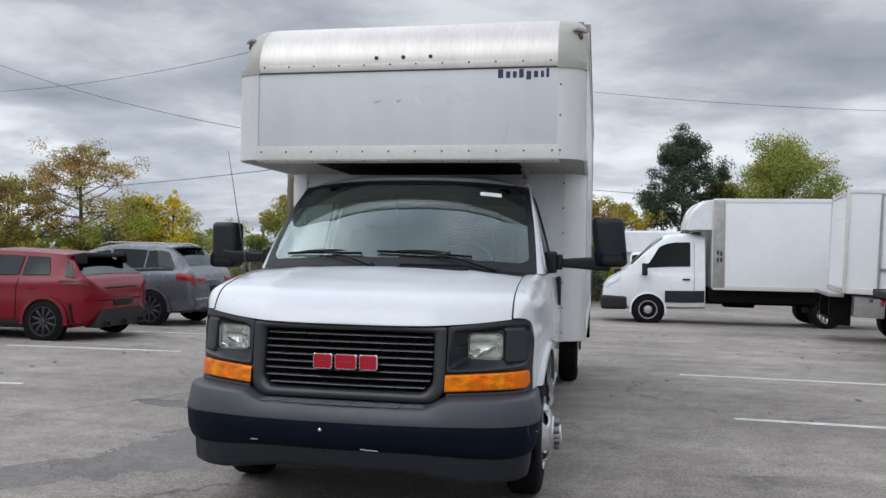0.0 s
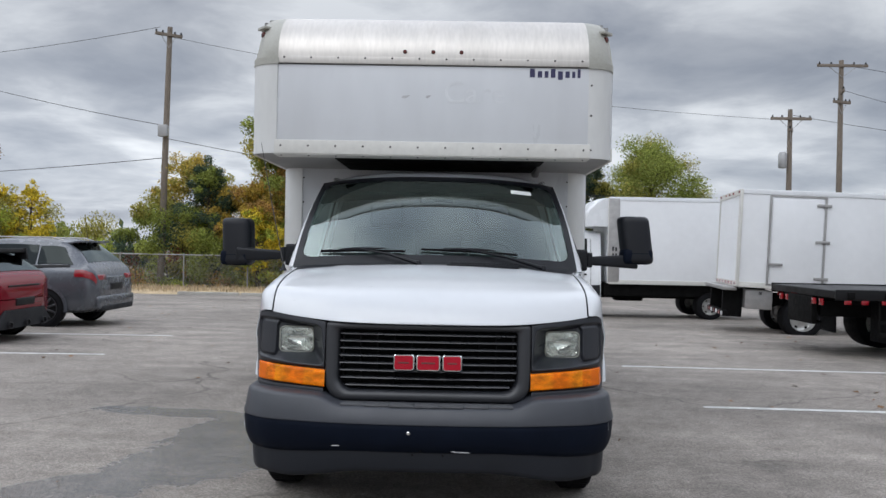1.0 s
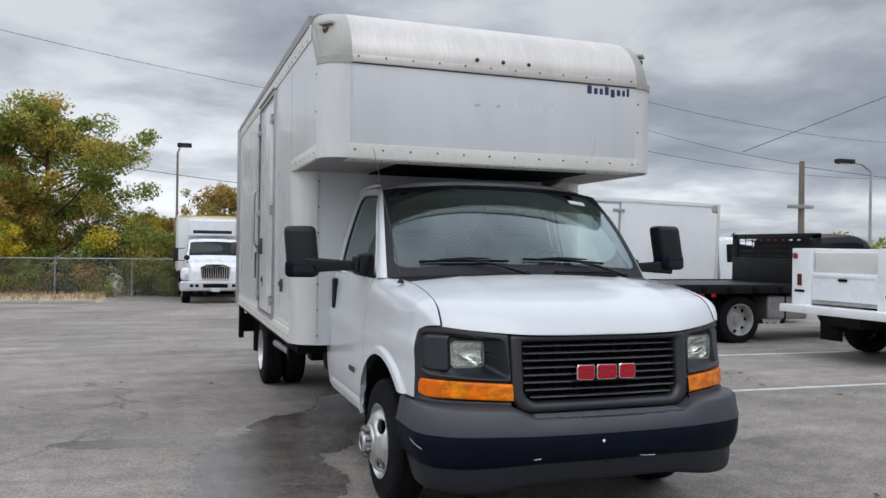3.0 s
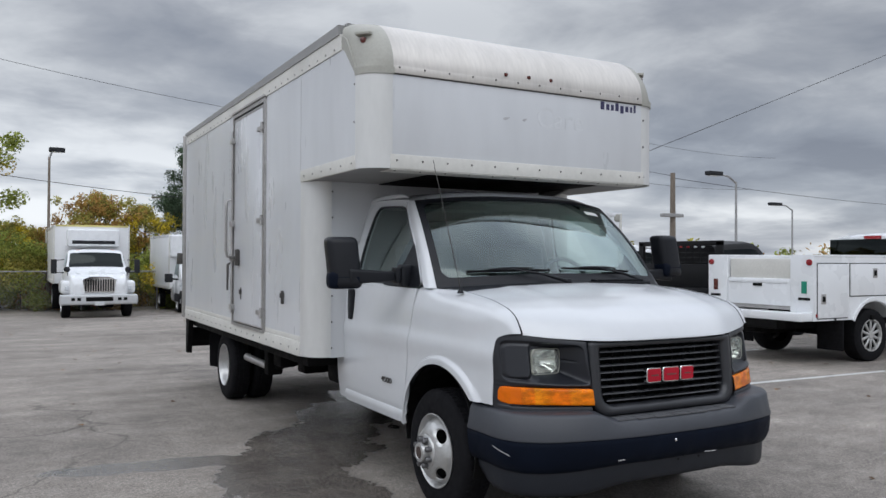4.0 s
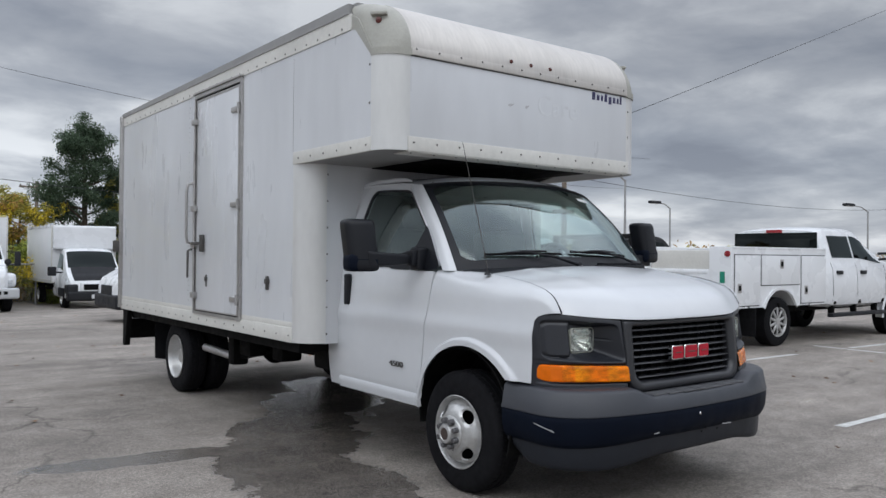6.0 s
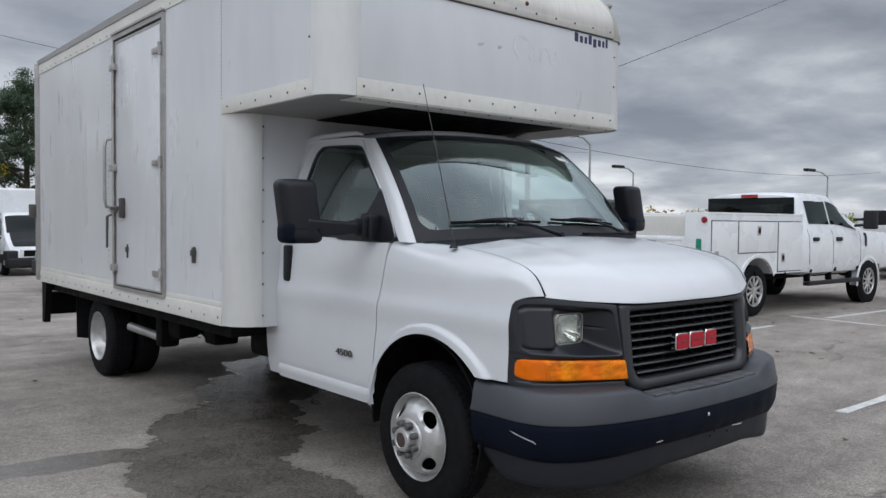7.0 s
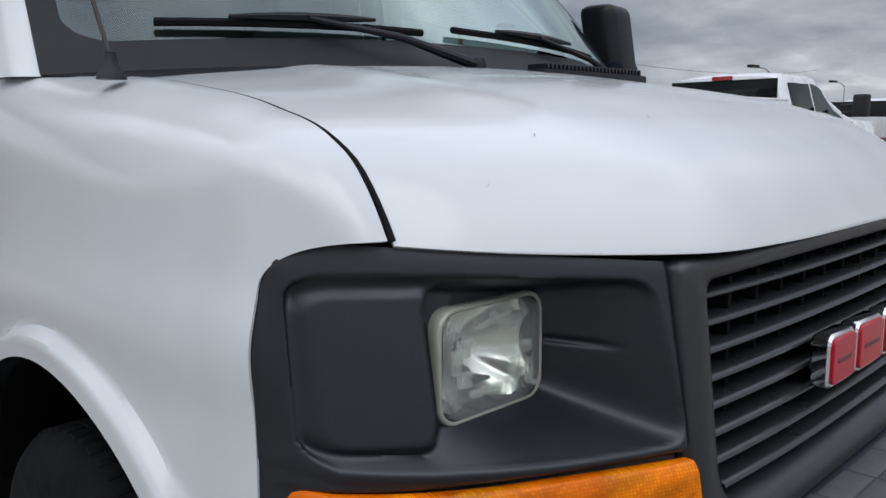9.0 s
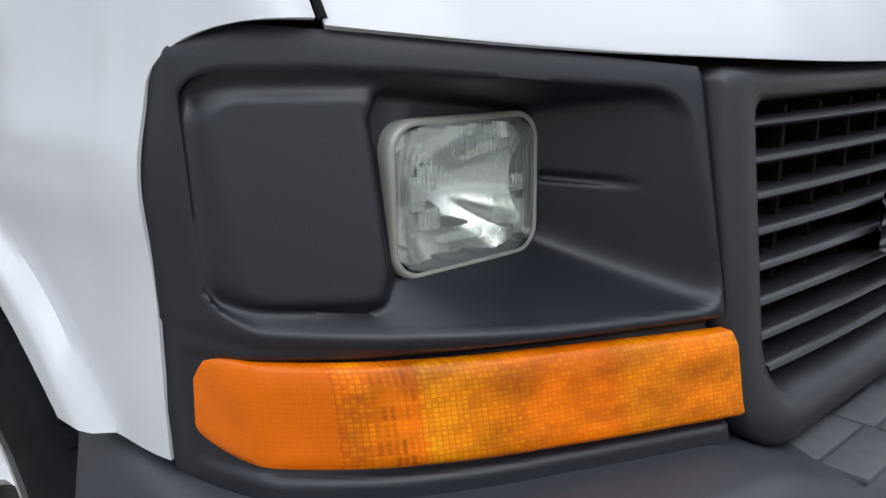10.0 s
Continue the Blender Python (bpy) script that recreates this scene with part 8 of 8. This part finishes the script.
# pickup with a low maroon-trimmed flat body, far along the row
def tray_pickup(at, turn):
    c = thing("tray_pickup", "white pickup with a grey and maroon flat tray body", "pickup truck", at, turn)
    part("tray", box(-1.3, 1.5, -1.05, 1.05, 0.98, 1.48, 0.02), BOXGREY, c)
    part("tray_skirt", box(-1.32, 1.5, -1.08, 1.08, 0.88, 0.99, 0.02), TAN_RED, c)
    part("side_bin", box(0.65, 1.5, -1.06, 1.06, 0.52, 0.90, 0.02), TAN_RED, c)
    part("headboard", box(1.42, 1.5, -1.0, 1.0, 1.46, 1.92, 0.02), BLACK, c)
    for i in range(5):
        part("tray_rib", box(-1.1 + 0.55 * i, -1.05 + 0.55 * i, -1.065, 1.065, 1.0, 1.47, 0.006), CREAM, c)
    s = Shell([(1.56, 1.0, 0.6, 1.34, 1.90, 0.76), (2.2, 1.01, 0.58, 1.34, 1.98, 0.78), (2.8, 1.01, 0.58, 1.33, 1.80, 0.8), (3.3, 1.01, 0.58, 1.32, 1.38, 0.82), (4.4, 0.99, 0.6, 1.24, 1.27, 0.82), (4.8, 0.85, 0.62, 1.0, 1.01, 0.7)])
    part("cab_body", s.mesh(), FLEET, c)
    for sd in (-1, 1):
        part("door_window", s.panel(1.8, 3.0, 7.15, 7.9, sd, slant1=-0.4), DARK_GLASS, c)
        part("mirror", moved(box(-0.06, 0.06, -0.10, 0.10, -0.14, 0.14, 0.03, 3), pose(2.95, sd * 1.22, 1.5)), CLAD, c)
        far_wheel(c, 0.0, sd * 1.02, 0.39, sd, 0.24, 8, 0.08, STEEL, 0.5)
        far_wheel(c, 3.75, sd * 1.03, 0.39, sd, 0.24, 8, 0.0, STEEL, 0.26)
    part("windscreen", s.band(2.65, 3.25, 0.95), DARK_GLASS, c)
    arches(c, s, (3.75,), 0.39, FLEET, 1.0)
    chassis(c, -1.2, 4.4, 0.5, 0.72)
    return c


tray_pickup((20.4, 7.15, float(ground_z(7.15))), 0)


# ---- verge, fence, trees, poles and wires ----
BARK = material("bark", (0.085, 0.068, 0.052), 0.9, vary=0.3, scale=6, fine=0.3, fine_scale=30, bump=0.5, bump_scale=30)


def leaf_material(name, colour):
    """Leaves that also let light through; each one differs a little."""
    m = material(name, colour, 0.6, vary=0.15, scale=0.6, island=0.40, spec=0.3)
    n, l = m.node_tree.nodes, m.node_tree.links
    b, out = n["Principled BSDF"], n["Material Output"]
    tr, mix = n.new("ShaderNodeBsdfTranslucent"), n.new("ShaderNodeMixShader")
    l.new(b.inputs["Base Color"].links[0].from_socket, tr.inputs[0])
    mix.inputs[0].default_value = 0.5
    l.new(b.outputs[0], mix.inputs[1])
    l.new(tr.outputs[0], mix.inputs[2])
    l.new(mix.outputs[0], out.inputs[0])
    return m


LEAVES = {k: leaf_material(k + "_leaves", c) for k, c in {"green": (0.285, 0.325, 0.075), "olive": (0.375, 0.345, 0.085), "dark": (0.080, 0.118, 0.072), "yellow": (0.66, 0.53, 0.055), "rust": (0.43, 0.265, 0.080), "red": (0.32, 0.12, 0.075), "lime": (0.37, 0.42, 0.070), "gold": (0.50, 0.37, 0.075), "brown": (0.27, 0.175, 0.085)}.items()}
STRAW = material("dry_grass", (0.42, 0.325, 0.200), 0.9, vary=0.25, scale=2, fine=0.3, fine_scale=40, island=0.3)
KERB = material("pale_concrete", (0.38, 0.365, 0.33), 0.85, vary=0.15, fine=0.12)
WOOD = material("weathered_pole_wood", (0.185, 0.155, 0.125), 0.9, vary=0.15, scale=2, fine=0.2, fine_scale=25, stretch=(1, 1, 0.15))
WIRE = material("dark_cable", (0.035, 0.036, 0.04), 0.6)
GALV = material("galvanised_steel", (0.36, 0.36, 0.36), 0.5, metal=0.5, vary=0.15)
rng = np.random.default_rng(7)


def leaf_cloud(centres, radii, n, size):
    """Many small leaves, scattered in uneven clumps."""
    k = rng.integers(0, len(centres), n)
    d = rng.normal(size=(n, 3))
    d /= np.linalg.norm(d, axis=1, keepdims=True)
    r = rng.random(n) ** 0.58
    p = np.array(centres)[k] + d * (np.array(radii)[k] * r)[:, None] * np.array([1, 1, 0.8])
    a = rng.normal(size=(n, 3))
    a /= np.linalg.norm(a, axis=1, keepdims=True)
    b = np.cross(a, rng.normal(size=(n, 3)))
    b /= np.linalg.norm(b, axis=1, keepdims=True)
    s = size * rng.uniform(0.6, 1.4, n)[:, None]
    V = np.stack([p - a * s, p - b * s * 0.55, p + a * s, p + b * s * 0.55], axis=1).reshape(-1, 3)
    F = [(4 * i, 4 * i + 1, 4 * i + 2, 4 * i + 3) for i in range(n)]
    return [tuple(q) for q in V], F


def tree(name, label, at, height, spread, tints, seed, leaves=3600, size=0.10, low=0.30, gappy=1.0):
    """A tapered trunk, limbs that fork, and leaf clumps on the limbs' ends, in a few tints."""
    global rng
    rng = np.random.default_rng(seed)
    t = thing(name, label, "tree", at, 0.0)
    r0 = 0.018 * height + 0.04
    lean = rng.uniform(-0.04, 0.04, 2) * height
    spine = [Vector((lean[0] * s * s, lean[1] * s * s, height * 0.86 * s)) for s in np.linspace(0, 1, 9)]
    part("trunk", tube(spine, [r0 * (1 - 0.88 * s) + 0.008 for s in np.linspace(0, 1, 9)], 9), BARK, t)
    tips = []
    n = 24
    for i in range(n):
        s = low + (0.96 - low) * (i / (n - 1)) ** 0.85
        base = spine[0].lerp(spine[-1], s)
        base = Vector((lean[0] * s * s, lean[1] * s * s, height * 0.86 * s))
        a = i * 2.4 + rng.uniform(-0.5, 0.5)
        reach = spread * (math.sin(math.pi * min(1.0, (0.18 + 0.86 * (s - low) / (1 - low)))) ** 0.7) * rng.uniform(0.65, 1.12)
        rise = reach * rng.uniform(0.15, 0.75)
        end = base + Vector((math.cos(a) * reach, math.sin(a) * reach, rise))
        mid = base.lerp(end, 0.5) + Vector((0, 0, -0.08 * reach))
        r = r0 * (1 - 0.8 * s) * 0.5
        limb = [tube([base, mid, end], [r, r * 0.6, 0.006], 6)]
        tips.append(end)
        tips.append(mid.lerp(end, 0.5))
        for _ in range(4):
            q = mid.lerp(end, rng.uniform(0.1, 0.9))
            e = q + Vector(tuple(rng.uniform(-0.34, 0.34, 2) * spread)) .to_3d() + Vector((0, 0, rng.uniform(0.0, 0.3) * spread))
            limb.append(tube([q, q.lerp(e, 0.5) + Vector((0, 0, 0.03)), e], [r * 0.45, r * 0.3, 0.004], 5))
            tips.append(e)
        part("limb", merge(*limb), BARK, t)
    tips.append(spine[-1] + Vector((0, 0, height * 0.06)))
    order = rng.permutation(len(tips))
    share = np.array_split(order, len(tints))
    for tint, idx in zip(tints, share):
        c = [tuple(tips[i]) for i in idx]
        rad = [spread * 0.21 * gappy * rng.uniform(0.55, 1.25) for _ in idx]
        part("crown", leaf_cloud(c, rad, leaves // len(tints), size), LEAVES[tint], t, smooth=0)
    return t


GZ = float(ground_z(34))
PLAN = [
    ("orange_tree", "half-bare tree with sparse orange leaves behind the yard", (-26.2, 35.0), 7.9, 3.0, ("brown", "olive", "rust"), 11, 3600, 0.095, 0.28, 0.95),
    ("orange_tree", "orange and green autumn tree beside the yard", (-30.0, 34.0), 6.0, 2.4, ("brown", "olive"), 12, 2600, 0.12, 0.25, 0.95),
    ("yellow_tree", "small thin yellow autumn tree beyond the fence", (-22.4, 34.6), 5.2, 1.5, ("yellow", "olive"), 13, 1500, 0.11, 0.25, 0.9),
    ("yellow_tree", "slim golden sapling beyond the fence", (-20.4, 34.2), 5.4, 1.0, ("yellow",), 14, 900, 0.10, 0.3, 0.9),
    ("golden_tree", "olive and gold tree rising over the thicket", (-13.0, 36.0), 6.9, 2.2, ("olive", "gold", "gold"), 15, 3400, 0.12, 0.2, 1.0),
    ("dark_tree", "dark green tree in the thicket", (-11.6, 34.0), 6.7, 1.35, ("dark", "dark", "green"), 116, 5200, 0.09, 0.12, 1.3),
    ("rust_tree", "rust-brown tree in the thicket", (-8.6, 35.6), 6.2, 1.9, ("rust", "olive"), 17, 3000, 0.11, 0.2, 1.0),
    ("large_tree", "tall olive-green tree with an open spreading crown", (-7.1, 36.0), 8.9, 3.7, ("olive", "green", "gold", "green"), 18, 8000, 0.150, 0.2, 0.92),
    ("rust_tree", "rust-coloured tree beside the large tree", (-9.4, 33.9), 5.2, 1.9, ("gold", "rust", "gold"), 19, 2800, 0.12, 0.2, 1.0),
    ("yellow_tree", "bright yellow bushy tree behind the fence", (-8.9, 32.5), 4.0, 1.3, ("yellow", "yellow", "lime"), 20, 2000, 0.10, 0.12, 1.1),
    ("autumn_tree", "low yellow-brown tree behind the parked trucks", (-2.6, 35.5), 3.6, 1.7, ("yellow", "rust", "olive"), 21, 2600, 0.11, 0.2, 1.0),
    ("autumn_tree", "brown and olive tree behind the parked trucks", (0.6, 36.5), 5.4, 2.0, ("rust", "olive"), 22, 2600, 0.11, 0.2, 1.0),
    ("autumn_tree", "gold and brown tree behind the parked trucks", (2.6, 36.8), 4.9, 1.8, ("yellow", "olive"), 23, 2200, 0.11, 0.15, 1.0),
    ("dark_tree", "tall dark green tree behind the white box trucks", (5.6, 37.8), 9.2, 1.95, ("dark", "dark", "dark"), 24, 8000, 0.095, 0.16, 1.25),
    ("dark_tree", "smaller dark tree beside the tall one", (7.6, 38.6), 6.8, 1.5, ("dark", "olive"), 25, 3000, 0.11, 0.2, 1.1),
    ("round_tree", "full green tree touched with orange", (10.5, 38.8), 8.5, 2.75, ("green", "green", "olive", "green"), 26, 12000, 0.10, 0.12, 1.6),
]
for nm, lb, (x, y), h, sp, tints, seed, lv, sz, low, gap in PLAN:
    tree(nm, lb, (x, y, GZ), h, sp, tints, seed, int(lv * 6.5), sz * 0.50, low, gap * 1.1)

# the thicket along the fence
rng = np.random.default_rng(31)
for tint, n, zmax in (("green", 48000, 3.3), ("olive", 30000, 3.5), ("dark", 12000, 2.4), ("yellow", 7000, 2.7), ("rust", 8000, 2.4), ("red", 4500, 1.7), ("lime", 16000, 2.9), ("green", 16000, 1.1), ("rust", 9000, 1.0)):
    m = 110 if n > 20000 else 52 if n > 8000 else 26
    x = rng.uniform(-44, 4.0, m)
    hump = 0.72 + 0.28 * np.sin(x * 0.55 + 1.0) * np.sin(x * 0.21)
    # the growth is higher to the west and thins out by the trucks
    tall = np.interp(x, [-44, -26, -19, -15, -11, -6, 0, 4], [1.3, 1.2, 1.25, 1.5, 1.65, 1.3, 0.9, 0.7])
    y = rng.uniform(32.4, 36.5, m)
    z = rng.random(m) ** 0.8 * zmax * hump * tall
    c = np.stack([x, y, GZ + z], axis=1)
    v = leaf_cloud(c.tolist(), rng.uniform(0.45, 1.15, m).tolist(), int(n * 3.0), 0.056)
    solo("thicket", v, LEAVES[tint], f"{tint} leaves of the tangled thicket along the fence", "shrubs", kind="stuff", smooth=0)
stems = []
for i in range(150):
    x, y = rng.uniform(-44, 4), rng.uniform(32.4, 36)
    h = rng.uniform(1.2, 3.4)
    dx, dy = rng.uniform(-0.5, 0.5, 2)
    stems.append(tube([(x, y, GZ - 0.1), (x + dx * 0.5, y + dy * 0.5, GZ + h * 0.55), (x + dx, y + dy, GZ + h)], [0.022, 0.015, 0.004], 5))
solo("thicket_stems", merge(*stems), BARK, "bare brown stems in the thicket along the fence", "shrubs", kind="stuff")
# lower growth far to the east and the far tree line
rows = []
for tint, n in (("olive", 5000), ("green", 5000), ("rust", 2200)):
    m = 60
    x = rng.uniform(40, 190, m)
    c = np.stack([x, rng.uniform(75, 110, m), rng.uniform(-0.6, 2.6, m)], axis=1)
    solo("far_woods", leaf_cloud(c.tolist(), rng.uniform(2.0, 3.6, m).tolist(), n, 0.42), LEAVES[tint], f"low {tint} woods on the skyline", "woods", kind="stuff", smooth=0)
for tint, n in (("olive", 5000), ("green", 5000), ("dark", 3000)):
    m = 60
    c = np.stack([rng.uniform(-110, 60, m), rng.uniform(60, 80, m), rng.uniform(-0.6, 2.0, m)], axis=1)
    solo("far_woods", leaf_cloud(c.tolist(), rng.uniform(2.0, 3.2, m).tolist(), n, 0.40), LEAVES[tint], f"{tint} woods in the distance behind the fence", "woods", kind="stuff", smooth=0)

# raised verge of dry grass with a broken pale kerb
rows = []
for x in np.linspace(-34, -4.2, 70):
    front = 27.4 + 0.5 * math.sin(x * 0.7) - 0.9 * soft(x, -9, -4.5) + 0.9 * soft(-x, 14, 22)
    row = []
    for s in np.linspace(0, 1, 12):
        y = front + (32.6 - front) * s
        edge = soft(s, 0, 0.10) * soft(-4.2 - x, 0.0, 0.8)
        row.append((x, y, float(ground_z(y)) - 0.02 + 0.14 * edge + 0.05 * noise.noise(Vector((x, y, 0)))))
    rows.append(row)
solo("verge", sheet(rows), STRAW, "raised verge of dry straw-coloured grass before the fence", "verge", kind="structure")
rng = np.random.default_rng(5)
V, F = [], []
for i in range(9000):
    x = rng.uniform(-33, -4.4)
    y = rng.uniform(27.2, 32.4)
    if y < 27.5 + 0.5 * math.sin(x * 0.7) - 0.9 * soft(x, -9, -4.5) + 0.9 * soft(-x, 14, 22):
        continue
    h, a, w = rng.uniform(0.05, 0.26), rng.uniform(0, 6.28), 0.02
    z = float(ground_z(y)) + 0.09
    k = len(V)
    V += [(x - w * math.cos(a), y - w * math.sin(a), z), (x + w * math.cos(a), y + w * math.sin(a), z), (x + rng.uniform(-0.06, 0.06), y + rng.uniform(-0.06, 0.06), z + h)]
    F.append((k, k + 1, k + 2))
solo("dry_grass", (V, F), STRAW, "dry straw-coloured grass on the verge", "grass", kind="stuff", smooth=0)
for x0, x1, y in ((-10.6, -8.2, 26.9), (-8.1, -6.2, 26.75), (-6.1, -4.4, 26.45)):
    z = float(ground_z(y))
    b = box(x0, x1, y - 0.09, y + 0.09, z - 0.05, z + 0.12, 0.03, 2)
    solo("kerb_stone", b, KERB, "pale worn concrete kerb piece at the verge", "kerb", "kerb stones", "structure")

# chain-link fence
fence = thing("fence", "grey chain-link fence with steel posts along the verge", "fence", (0, 31.9, GZ))
POSTM = mesh_of("fence_post", merge(lathe([(0.032, -0.1), (0.032, 1.62), (0.036, 1.63), (0.0, 1.67)], "z", (0, 0, 0), 10)), GALV)
for i in range(17):
    spot("fence_post", POSTM, fence, (-44 + 2.9 * i, 0, 0))
part("top_rail", rod(0.024, (-44, 0, 1.60), (3.0, 0, 1.60), 8), GALV, fence)
wires = []
for i in range(470):
    x = -44 + 0.1 * i
    for d in (-1, 1):
        wires.append(([(x - 0.003, 0, 0.02), (x + 0.003, 0, 0.02), (x + d * 1.56 + 0.003, 0, 1.58), (x + d * 1.56 - 0.003, 0, 1.58)], [(0, 1, 2, 3)]))
part("chain_link", merge(*wires), GALV, fence, smooth=0)


def pole(label, at, height, arms, extras=True, lean=0.0):
    p = thing("utility_pole", label, "utility pole", at)
    part("pole_shaft", tube([(0, 0, -0.3), (lean * 0.5, 0, height * 0.5), (lean, 0, height)], [0.17, 0.145, 0.115], 12), WOOD, p)
    for z, half, turn in arms:
        a = part("crossarm", moved(box(-half, half, -0.06, 0.06, -0.07, 0.07, 0.01), pose(lean, -0.14, z, 0, 0, turn)), WOOD, p)
        for s in (-0.92, -0.45, 0.45, 0.92):
            part("insulator", moved(lathe([(0.03, 0.06), (0.055, 0.09), (0.035, 0.13), (0.05, 0.16), (0.0, 0.2)], "z", (s * half, 0, 0), 10), pose(lean, -0.14, z, 0, 0, turn)), CLAD, a)
        for s in (-1, 1):
            part("arm_brace", moved(rod(0.015, (s * half * 0.55, 0, -0.06), (0, 0, -0.6), 6), pose(lean, -0.14, z, 0, 0, turn)), GALV, a)
    return p


pl = pole("weathered wooden utility pole with a short crossarm and a transformer box", (-13.75, 33.5, GZ), 12.3, [(11.9, 0.62, 35)], lean=0.25)
part("junction_box", box(-0.10, 0.34, -0.42, -0.16, 7.1, 7.65, 0.03), GALV, pl)
pm_ = pole("wooden utility pole with a crossarm and a transformer", (17.5, 38.0, GZ), 9.7, [(9.2, 1.05, 0), (8.6, 0.35, 60)])
part("transformer", lathe([(0.0, 0.0), (0.2, 0.03), (0.22, 0.08), (0.22, 0.75), (0.15, 0.85), (0.0, 0.87)], "z", (-0.38, -0.1, 6.6), 16), GALV, pm_)
pole("tall wooden utility pole with two crossarms", (20.1, 38.0, GZ), 12.3, [(12.0, 1.3, 0), (10.6, 0.75, 70), (10.1, 0.55, 20)])
pr = pole("wooden utility pole with a bracket, beyond the parked trucks", (25.85, 26.0, -0.5), 6.35, [])
part("side_box", box(-0.75, 0.55, -0.2, 0.1, 4.15, 4.32, 0.03), GALV, pr)
pole("distant wooden utility pole", (8.0, 62.0, GZ), 7.2, [(6.8, 1.2, 0)])


def street_lamp(label, at, height, arm, head):
    p = thing("street_lamp", label, "street lamp", at)
    part("lamp_post", tube([(0, 0, 0), (0, 0, height * 0.5), (0, 0, height)], [0.075, 0.06, 0.045], 10), WOOD if height > 6 else GALV, p)
    part("lamp_arm", tube([(0, 0, height - 0.05), (arm * 0.35, 0, height + 0.22), (arm, 0, height + 0.30)], [0.045, 0.04, 0.035], 8), GALV, p)
    hd = part("lamp_head", moved(box(-head, head, -0.16, 0.16, -0.09, 0.09, 0.05, 3), pose(arm, 0, height + 0.30)), CLAD, p)
    part("lamp_glass", moved(box(-head * 0.7, head * 0.7, -0.11, 0.11, -0.11, -0.085, 0.01), pose(arm, 0, height + 0.30)), HEADLAMP, hd)


street_lamp("dark street lamp on a slim post behind the trucks", (-1.65, 33.0, GZ), 6.25, 0.28, 0.30)
street_lamp("grey street lamp with a curved arm", (24.6, 21.0, -0.37), 5.3, -1.35, 0.40)
street_lamp("grey street lamp with a curved arm, far along the yard", (50.3, 22.0, -0.4), 5.0, -2.6, 0.55)
street_lamp("distant street lamp along the yard", (75.0, 26.0, -0.5), 5.2, -2.8, 0.6)
street_lamp("distant street lamp behind the service truck", (40.0, 30.0, -0.6), 5.3, -1.6, 0.5)


def cable(a, b, sag, r=0.012):
    a, b = Vector(a), Vector(b)
    pts = [a.lerp(b, s) - Vector((0, 0, sag * 4 * s * (1 - s))) for s in np.linspace(0, 1, 25)]
    solo("power_cable", tube(pts, r, 5), WIRE, "thin dark overhead cable between poles", "cable", "overhead cables")


cable((-13.75, 33.3, 7.0), (-47.0, 48.0, 16.4), 0.7, 0.016)
cable((-13.7, 33.3, 5.45), (-50.0, 56.0, 5.9), 0.3, 0.018)
cable((-13.9, 33.3, 11.6), (-46.0, 46.0, 12.3), 0.7, 0.013)
cable((-13.6, 33.4, 6.4), (17.5, 38.0, 4.4), 0.9, 0.014)
cable((-13.6, 33.4, 11.2), (17.4, 38.0, 8.5), 0.6, 0.010)
cable((17.5, 37.9, 8.75), (62.0, 52.0, 8.6), 0.9, 0.014)
cable((20.1, 37.9, 11.4), (66.0, 52.0, 12.0), 0.9, 0.014)
cable((20.1, 37.9, 10.1), (25.85, 26.0, 5.7), 0.35, 0.012)
cable((25.85, 30.0, 6.75), (86.0, 30.0, 29.6), 0.15, 0.020)
cable((25.85, 26.0, 5.6), (90.0, 34.0, 7.2), 1.0, 0.014)

# fallen leaves and small litter on the asphalt
LEAF_LITTER = material("fallen_leaf", (0.16, 0.085, 0.035), 0.8, island=0.5)
rng = np.random.default_rng(9)
V, F = [], []
for i in range(420):
    x, y = rng.uniform(-13, 15), rng.uniform(-2.5, 24)
    if -1.4 < x < 1.4 and -0.2 < y < 7.3:
        continue
    s, a = rng.uniform(0.015, 0.045), rng.uniform(0, 6.28)
    z = float(ground_z(y)) + 0.006
    k = len(V)
    for j, h in zip(range(5), (0.0, 0.012, 0.004, 0.014, 0.002)):
        V.append((x + s * math.cos(a + 1.257 * j) * (1.4 if j == 0 else 0.8), y + s * math.sin(a + 1.257 * j) * (1.4 if j == 0 else 0.8), z + h))
    F.append((k, k + 1, k + 2, k + 3, k + 4))
solo("fallen_leaves", (V, F), LEAF_LITTER, "scattered brown fallen leaves on the asphalt", "leaves", kind="stuff", smooth=0)
